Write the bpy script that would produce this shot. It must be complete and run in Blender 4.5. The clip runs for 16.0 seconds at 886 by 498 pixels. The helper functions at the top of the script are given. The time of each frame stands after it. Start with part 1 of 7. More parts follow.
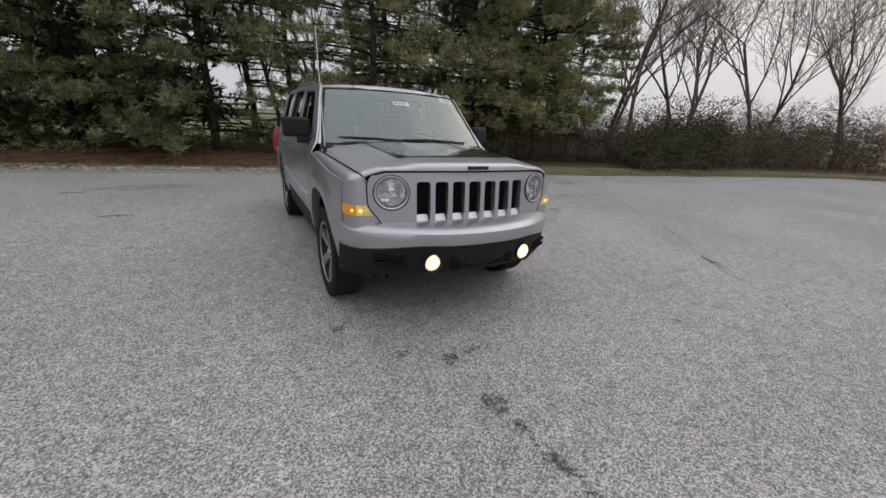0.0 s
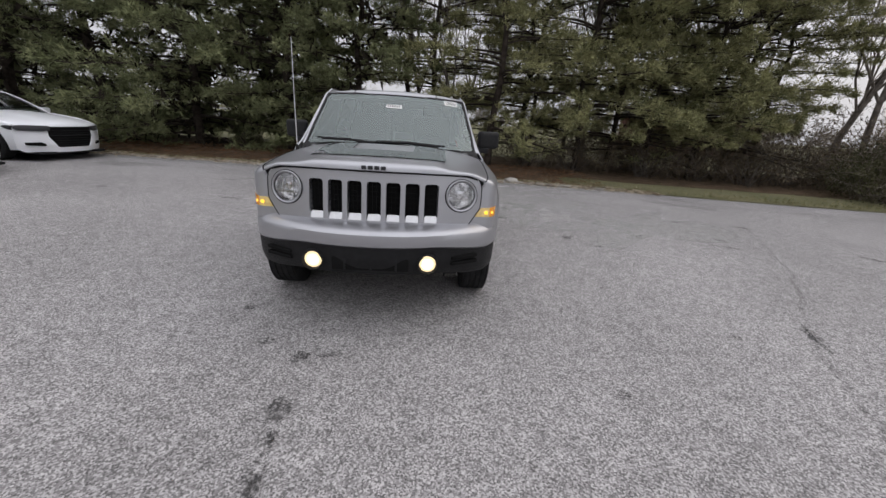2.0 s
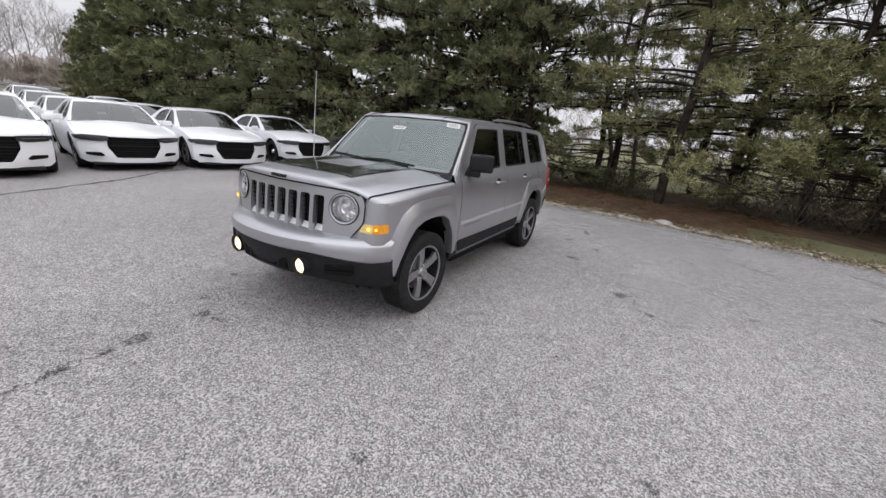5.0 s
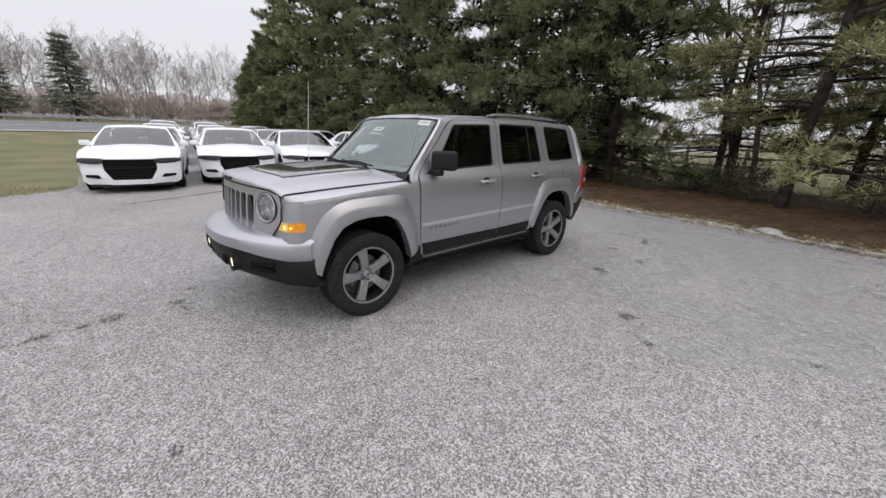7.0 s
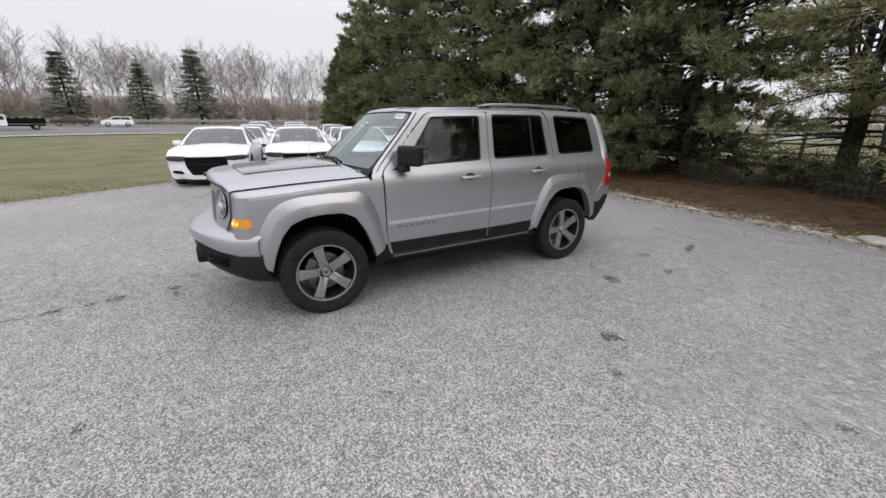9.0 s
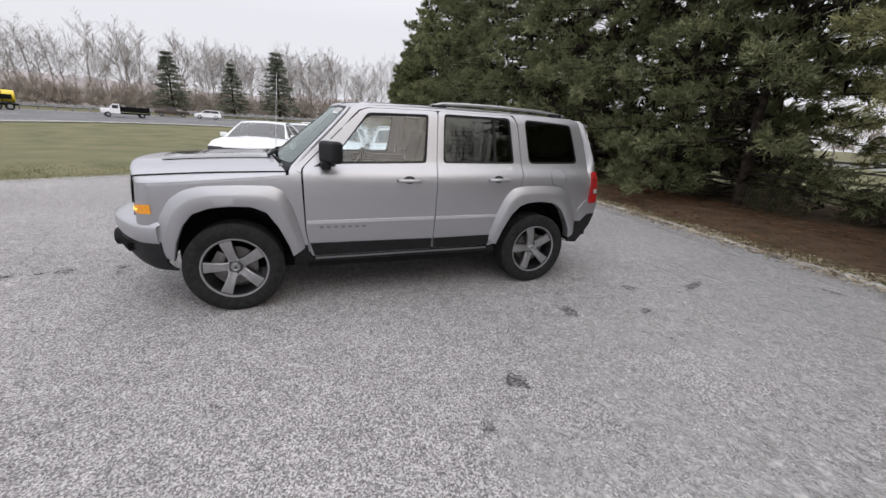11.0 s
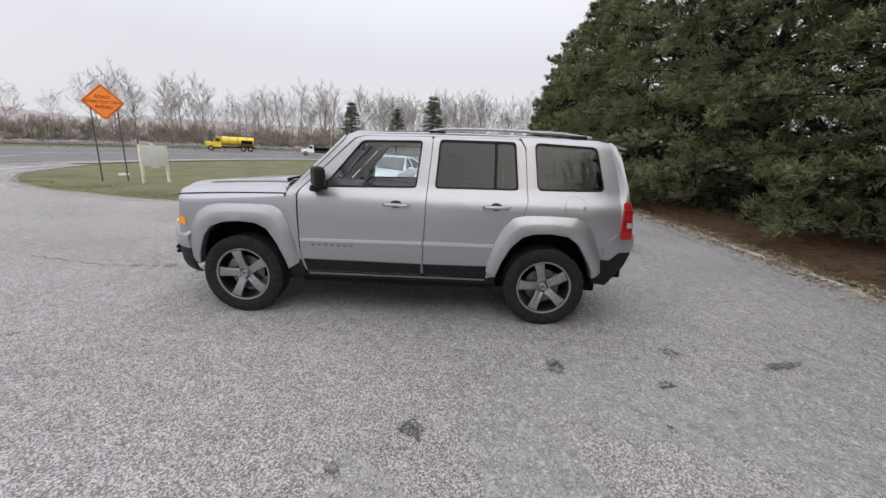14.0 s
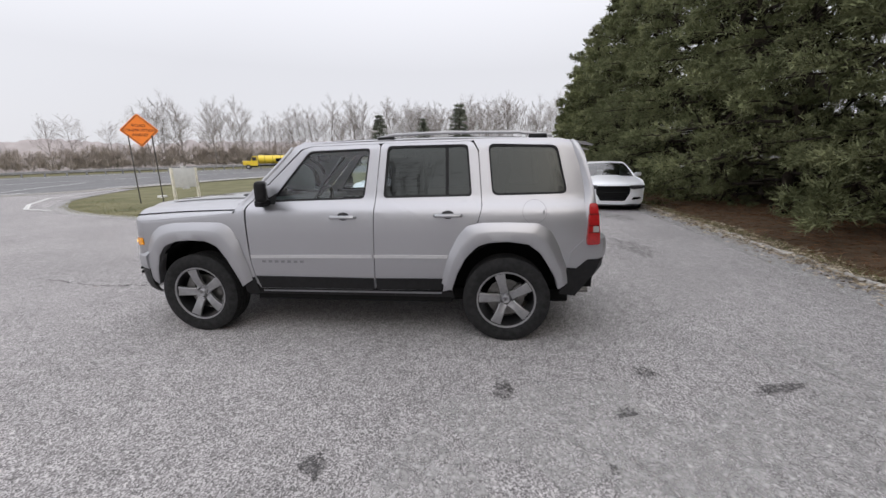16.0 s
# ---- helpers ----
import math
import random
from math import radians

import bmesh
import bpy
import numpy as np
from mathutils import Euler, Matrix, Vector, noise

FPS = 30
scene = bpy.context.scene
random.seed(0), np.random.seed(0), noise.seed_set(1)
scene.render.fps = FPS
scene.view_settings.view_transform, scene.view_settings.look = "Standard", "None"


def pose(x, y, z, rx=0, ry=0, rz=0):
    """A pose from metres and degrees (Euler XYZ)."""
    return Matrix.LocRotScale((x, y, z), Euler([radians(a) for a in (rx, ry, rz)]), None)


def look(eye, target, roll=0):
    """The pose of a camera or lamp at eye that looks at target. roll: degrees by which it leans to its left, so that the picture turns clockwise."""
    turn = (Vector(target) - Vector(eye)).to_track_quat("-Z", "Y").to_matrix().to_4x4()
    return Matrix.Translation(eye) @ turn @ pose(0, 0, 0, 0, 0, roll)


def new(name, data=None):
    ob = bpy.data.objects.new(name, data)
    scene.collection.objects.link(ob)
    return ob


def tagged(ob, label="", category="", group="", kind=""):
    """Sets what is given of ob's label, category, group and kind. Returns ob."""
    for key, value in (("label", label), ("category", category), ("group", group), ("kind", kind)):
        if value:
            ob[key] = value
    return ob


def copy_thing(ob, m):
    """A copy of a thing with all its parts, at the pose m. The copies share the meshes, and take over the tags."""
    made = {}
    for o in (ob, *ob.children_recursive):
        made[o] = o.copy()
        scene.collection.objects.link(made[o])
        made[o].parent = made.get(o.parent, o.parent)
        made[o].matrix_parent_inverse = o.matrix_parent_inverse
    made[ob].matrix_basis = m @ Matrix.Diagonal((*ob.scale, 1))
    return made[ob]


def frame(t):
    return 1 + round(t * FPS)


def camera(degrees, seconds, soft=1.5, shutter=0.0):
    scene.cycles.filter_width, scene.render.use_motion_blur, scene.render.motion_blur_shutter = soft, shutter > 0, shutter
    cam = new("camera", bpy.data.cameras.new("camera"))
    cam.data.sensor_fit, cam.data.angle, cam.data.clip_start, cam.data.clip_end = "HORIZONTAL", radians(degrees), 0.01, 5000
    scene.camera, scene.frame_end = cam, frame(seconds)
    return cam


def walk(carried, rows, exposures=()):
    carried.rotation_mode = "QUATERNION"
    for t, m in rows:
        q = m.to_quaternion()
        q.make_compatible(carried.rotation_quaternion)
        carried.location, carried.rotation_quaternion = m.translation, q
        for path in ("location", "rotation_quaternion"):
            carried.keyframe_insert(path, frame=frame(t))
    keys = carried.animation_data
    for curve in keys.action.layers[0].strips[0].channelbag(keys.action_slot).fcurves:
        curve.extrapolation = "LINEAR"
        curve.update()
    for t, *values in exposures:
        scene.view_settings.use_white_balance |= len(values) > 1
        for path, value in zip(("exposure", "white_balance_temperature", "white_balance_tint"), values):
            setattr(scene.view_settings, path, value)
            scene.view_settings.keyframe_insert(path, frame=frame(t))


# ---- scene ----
cam = camera(99.82, 16.0)
PATH = [
    (0, (-1.364, -4.097, 1.357), (-0.449, -2.443, 0.703), 3.65),
    (0.5, (-0.971, -4.229, 1.378), (-0.102, -2.528, 0.785), 1.97),
    (1, (-0.529, -4.377, 1.408), (-0.032, -2.543, 0.784), 3.11),
    (1.5, (-0.093, -4.348, 1.393), (0.310, -2.500, 0.744), 2.48),
    (2, (0.320, -4.377, 1.369), (0.432, -2.488, 0.724), 3.76),
    (2.5, (0.647, -4.392, 1.386), (0.583, -2.493, 0.762), 3.67),
    (3, (0.966, -4.306, 1.406), (0.817, -2.427, 0.737), 3.22),
    (3.5, (1.312, -4.252, 1.393), (0.798, -2.407, 0.817), 3.27),
    (4, (1.684, -4.162, 1.431), (1.071, -2.374, 0.778), 4.55),
    (4.5, (2.031, -3.968, 1.474), (1.300, -2.226, 0.819), 5.76),
    (5, (2.392, -3.763, 1.481), (1.449, -2.105, 0.878), 5.31),
    (5.2, (2.523, -3.675, 1.493), (1.503, -2.067, 0.880), 5.05),
    (7.3, (3.323, -2.635, 1.436), (1.843, -1.410, 0.882), 2.16),
    (7.5, (3.331, -2.549, 1.447), (1.808, -1.369, 0.914), 2.47),
    (8, (3.404, -2.324, 1.462), (1.841, -1.206, 0.907), 0.52),
    (8.5, (3.556, -2.111, 1.465), (1.912, -1.146, 0.860), 0.81),
    (9, (3.683, -1.901, 1.448), (2.038, -0.949, 0.824), 0.01),
    (9.2, (3.691, -1.813, 1.437), (2.060, -0.853, 0.790), -0.01),
    (11.3, (3.865, -0.651, 1.407), (2.064, -0.008, 0.825), 2.30),
    (11.5, (3.859, -0.549, 1.412), (2.048, 0.077, 0.837), 0.61),
    (12, (3.905, -0.330, 1.427), (2.023, 0.049, 0.864), 0.93),
    (12.5, (3.953, -0.117, 1.430), (2.061, 0.143, 0.835), 0.97),
    (13, (3.913, 0.092, 1.401), (1.998, 0.311, 0.867), 0.43),
    (13.5, (3.891, 0.260, 1.409), (1.963, 0.403, 0.900), 0.29),
    (14, (3.940, 0.486, 1.401), (1.997, 0.452, 0.931), 2.28),
    (14.5, (3.918, 0.661, 1.396), (1.977, 0.579, 0.923), 1.81),
    (15, (3.812, 0.788, 1.395), (1.858, 0.709, 0.977), 2.24),
    (15.5, (3.717, 0.942, 1.406), (1.766, 0.885, 0.970), -0.22),
    (16, (3.691, 1.136, 1.402), (1.752, 0.920, 0.964), -0.95),
]
walk(cam, [(t, look(eye, target, roll)) for t, eye, target, roll in PATH],
     [(0.0, -0.02), (1.5, 0.05), (2.0, 0.07), (3.0, 0.31), (4.5, 0.40), (9.0, 0.41), (12.5, 0.39), (14.5, 0.32), (16.0, 0.34)])

# ---- overcast daylight ----
world = bpy.data.worlds.new("overcast_sky")
scene.world = world
world.use_nodes = True
wn, wl = world.node_tree.nodes, world.node_tree.links
sky = wn.new("ShaderNodeTexSky")
sky.sky_type = "NISHITA"
sky.sun_disc = False
sky.sun_elevation, sky.sun_rotation = radians(34), radians(70)
sky.air_density, sky.dust_density = 1.0, 6.0
veil = wn.new("ShaderNodeMix")
veil.data_type = "RGBA"
veil.inputs[0].default_value = 0.9
veil.inputs[7].default_value = (7.75, 7.75, 8.2, 1)
wl.new(sky.outputs[0], veil.inputs[6])
# an overcast sky is brightest overhead
way = wn.new("ShaderNodeTexCoord")
axes = wn.new("ShaderNodeSeparateXYZ")
wl.new(way.outputs["Generated"], axes.inputs[0])
lift = wn.new("ShaderNodeMapRange")
lift.inputs["From Min"].default_value, lift.inputs["From Max"].default_value = 0.22, 1.0
lift.inputs["To Min"].default_value, lift.inputs["To Max"].default_value = 1.0, 2.15
wl.new(axes.outputs[2], lift.inputs[0])
dome = wn.new("ShaderNodeVectorMath")
dome.operation = "SCALE"
wl.new(veil.outputs[2], dome.inputs[0])
# and a lift towards -y, added to brighten the front of the silver car
side = wn.new("ShaderNodeVectorMath")
side.operation = "DOT_PRODUCT"
side.inputs[1].default_value = (0.35, -0.62, 0.70)
wl.new(way.outputs["Generated"], side.inputs[0])
warm = wn.new("ShaderNodeMapRange")
warm.inputs["From Min"].default_value, warm.inputs["From Max"].default_value = 0.25, 1.0
warm.inputs["To Min"].default_value, warm.inputs["To Max"].default_value = 1.0, 1.22
wl.new(side.outputs["Value"], warm.inputs[0])
both = wn.new("ShaderNodeMath")
both.operation = "MULTIPLY"
wl.new(lift.outputs[0], both.inputs[0])
wl.new(warm.outputs[0], both.inputs[1])
wl.new(both.outputs[0], dome.inputs["Scale"])
wl.new(dome.outputs[0], wn["Background"].inputs[0])
wn["Background"].inputs[1].default_value = 0.0855
sun = new("sun", bpy.data.lights.new("sun", "SUN"))
sun.data.energy, sun.data.angle, sun.data.color = 0.18, radians(60), (1.0, 0.97, 0.92)
sun.matrix_world = look((7.8, 2.8, 5.6), (0, 0, 0))


# ---- materials ----
def mat(name, color, rough=0.6, metal=0.0, vary=0.12, scale=8.0, bump=0.0, bump_scale=60.0, coat=0.0, spec=0.5, island=0.0, obrand=0.0, color2=None, detail=4.0):
    """A procedural surface: colour broken up at two scales, with fine relief."""
    m = bpy.data.materials.new(name)
    m.use_nodes = True
    n, l = m.node_tree.nodes, m.node_tree.links
    b = n["Principled BSDF"]
    b.inputs["Roughness"].default_value = rough
    b.inputs["Metallic"].default_value = metal
    b.inputs["Coat Weight"].default_value = coat
    b.inputs["Coat Roughness"].default_value = 0.06
    b.inputs["Specular IOR Level"].default_value = spec
    tex = n.new("ShaderNodeTexCoord")
    big = n.new("ShaderNodeTexNoise")
    big.inputs["Scale"].default_value = scale
    big.inputs["Detail"].default_value = detail
    l.new(tex.outputs["Object"], big.inputs["Vector"])
    ramp = n.new("ShaderNodeMix")
    ramp.data_type = "RGBA"
    c2 = color2 or tuple(min(1, c * (1 + 1.6 * vary)) for c in color)
    c1 = color if color2 else tuple(c * (1 - 1.6 * vary) for c in color)
    ramp.inputs[6].default_value = (*c1, 1)
    ramp.inputs[7].default_value = (*c2, 1)
    spread = n.new("ShaderNodeMapRange")
    spread.inputs["From Min"].default_value, spread.inputs["From Max"].default_value = 0.3, 0.7
    l.new(big.outputs[0], spread.inputs[0])
    l.new(spread.outputs[0], ramp.inputs[0])
    out = ramp.outputs[2]
    for strength, node, socket in ((island, "ShaderNodeNewGeometry", "Random Per Island"), (obrand, "ShaderNodeObjectInfo", "Random")):
        if strength:
            src = n.new(node)
            rng = n.new("ShaderNodeMapRange")
            rng.inputs["To Min"].default_value, rng.inputs["To Max"].default_value = 1 - strength, 1 + strength
            l.new(src.outputs[socket], rng.inputs[0])
            hsv = n.new("ShaderNodeHueSaturation")
            l.new(rng.outputs[0], hsv.inputs["Value"])
            l.new(out, hsv.inputs["Color"])
            out = hsv.outputs[0]
    l.new(out, b.inputs["Base Color"])
    if bump:
        fine = n.new("ShaderNodeTexNoise")
        fine.inputs["Scale"].default_value = bump_scale
        fine.inputs["Detail"].default_value = 3
        l.new(tex.outputs["Object"], fine.inputs["Vector"])
        bp = n.new("ShaderNodeBump")
        bp.inputs["Strength"].default_value = bump
        bp.inputs["Distance"].default_value = 0.01
        l.new(fine.outputs[0], bp.inputs["Height"])
        l.new(bp.outputs[0], b.inputs["Normal"])
    return m


def pane(name, tint, gloss=1.0, rough=0.0, ior=1.52, green=0.0):
    """Thin glass: tinted see-through with a mirror-like sheen."""
    m = bpy.data.materials.new(name)
    m.use_nodes = True
    n, l = m.node_tree.nodes, m.node_tree.links
    n.remove(n["Principled BSDF"])
    clear = n.new("ShaderNodeBsdfTransparent")
    clear.inputs[0].default_value = (*tint, 1)
    shine = n.new("ShaderNodeBsdfGlossy")
    shine.inputs["Roughness"].default_value = rough
    shine.inputs[0].default_value = (gloss * (1 - green), gloss, gloss * (1 - green * 0.2), 1)
    fres = n.new("ShaderNodeFresnel")
    fres.inputs[0].default_value = ior
    mix = n.new("ShaderNodeMixShader")
    l.new(fres.outputs[0], mix.inputs[0])
    l.new(clear.outputs[0], mix.inputs[1])
    l.new(shine.outputs[0], mix.inputs[2])
    l.new(mix.outputs[0], n["Material Output"].inputs[0])
    return m


def glow(name, color, strength):
    m = bpy.data.materials.new(name)
    m.use_nodes = True
    b = m.node_tree.nodes["Principled BSDF"]
    b.inputs["Base Color"].default_value = (*color, 1)
    b.inputs["Emission Color"].default_value = (*color, 1)
    b.inputs["Emission Strength"].default_value = strength
    b.inputs["Roughness"].default_value = 0.2
    return m


def asphalt(name, base, chip, dark, scale=130.0):
    """Worn paving: pale stone chips in a grey binder, with broad blotches of wear."""
    m = bpy.data.materials.new(name)
    m.use_nodes = True
    n, l = m.node_tree.nodes, m.node_tree.links
    b = n["Principled BSDF"]
    b.inputs["Roughness"].default_value = 0.85
    b.inputs["Specular IOR Level"].default_value = 0.3
    tex = n.new("ShaderNodeTexCoord")
    cells = n.new("ShaderNodeTexVoronoi")
    cells.inputs["Scale"].default_value = scale
    l.new(tex.outputs["Object"], cells.inputs["Vector"])
    sep = n.new("ShaderNodeSeparateColor")
    l.new(cells.outputs["Color"], sep.inputs[0])
    pick = n.new("ShaderNodeValToRGB")
    pick.color_ramp.elements[0].position, pick.color_ramp.elements[0].color = 0.0, (*dark, 1)
    pick.color_ramp.elements[1].position, pick.color_ramp.elements[1].color = 1.0, (*chip, 1)
    mid = pick.color_ramp.elements.new(0.5)
    mid.color = (*base, 1)
    l.new(sep.outputs[0], pick.inputs[0])
    broad = n.new("ShaderNodeTexNoise")
    broad.inputs["Scale"].default_value, broad.inputs["Detail"].default_value = 0.45, 6
    l.new(tex.outputs["Object"], broad.inputs["Vector"])
    grime = n.new("ShaderNodeTexNoise")
    grime.inputs["Scale"].default_value, grime.inputs["Detail"].default_value = 9.0, 5
    l.new(tex.outputs["Object"], grime.inputs["Vector"])
    add = n.new("ShaderNodeMath")
    add.operation = "ADD"
    l.new(broad.outputs[0], add.inputs[0])
    l.new(grime.outputs[0], add.inputs[1])
    rng = n.new("ShaderNodeMapRange")
    rng.inputs["From Min"].default_value, rng.inputs["From Max"].default_value = 0.7, 1.3
    rng.inputs["To Min"].default_value, rng.inputs["To Max"].default_value = 0.80, 1.18
    l.new(add.outputs[0], rng.inputs[0])
    hsv = n.new("ShaderNodeHueSaturation")
    l.new(rng.outputs[0], hsv.inputs["Value"])
    l.new(pick.outputs[0], hsv.inputs["Color"])
    l.new(hsv.outputs[0], b.inputs["Base Color"])
    bp = n.new("ShaderNodeBump")
    bp.inputs["Strength"].default_value, bp.inputs["Distance"].default_value = 0.5, 0.004
    l.new(sep.outputs[1], bp.inputs["Height"])
    l.new(bp.outputs[0], b.inputs["Normal"])
    return m


def spotty(name, color, scale, lo, hi):
    """A stain that lets the paving show through in specks."""
    m = mat(name, color, 0.75, 0, 0.2, 12.0)
    n, l = m.node_tree.nodes, m.node_tree.links
    tex = n.new("ShaderNodeTexCoord")
    noi = n.new("ShaderNodeTexNoise")
    noi.inputs["Scale"].default_value, noi.inputs["Detail"].default_value = scale, 4
    l.new(tex.outputs["Object"], noi.inputs["Vector"])
    rng = n.new("ShaderNodeMapRange")
    rng.inputs["From Min"].default_value, rng.inputs["From Max"].default_value = lo, hi
    l.new(noi.outputs[0], rng.inputs[0])
    l.new(rng.outputs[0], n["Principled BSDF"].inputs["Alpha"])
    return m


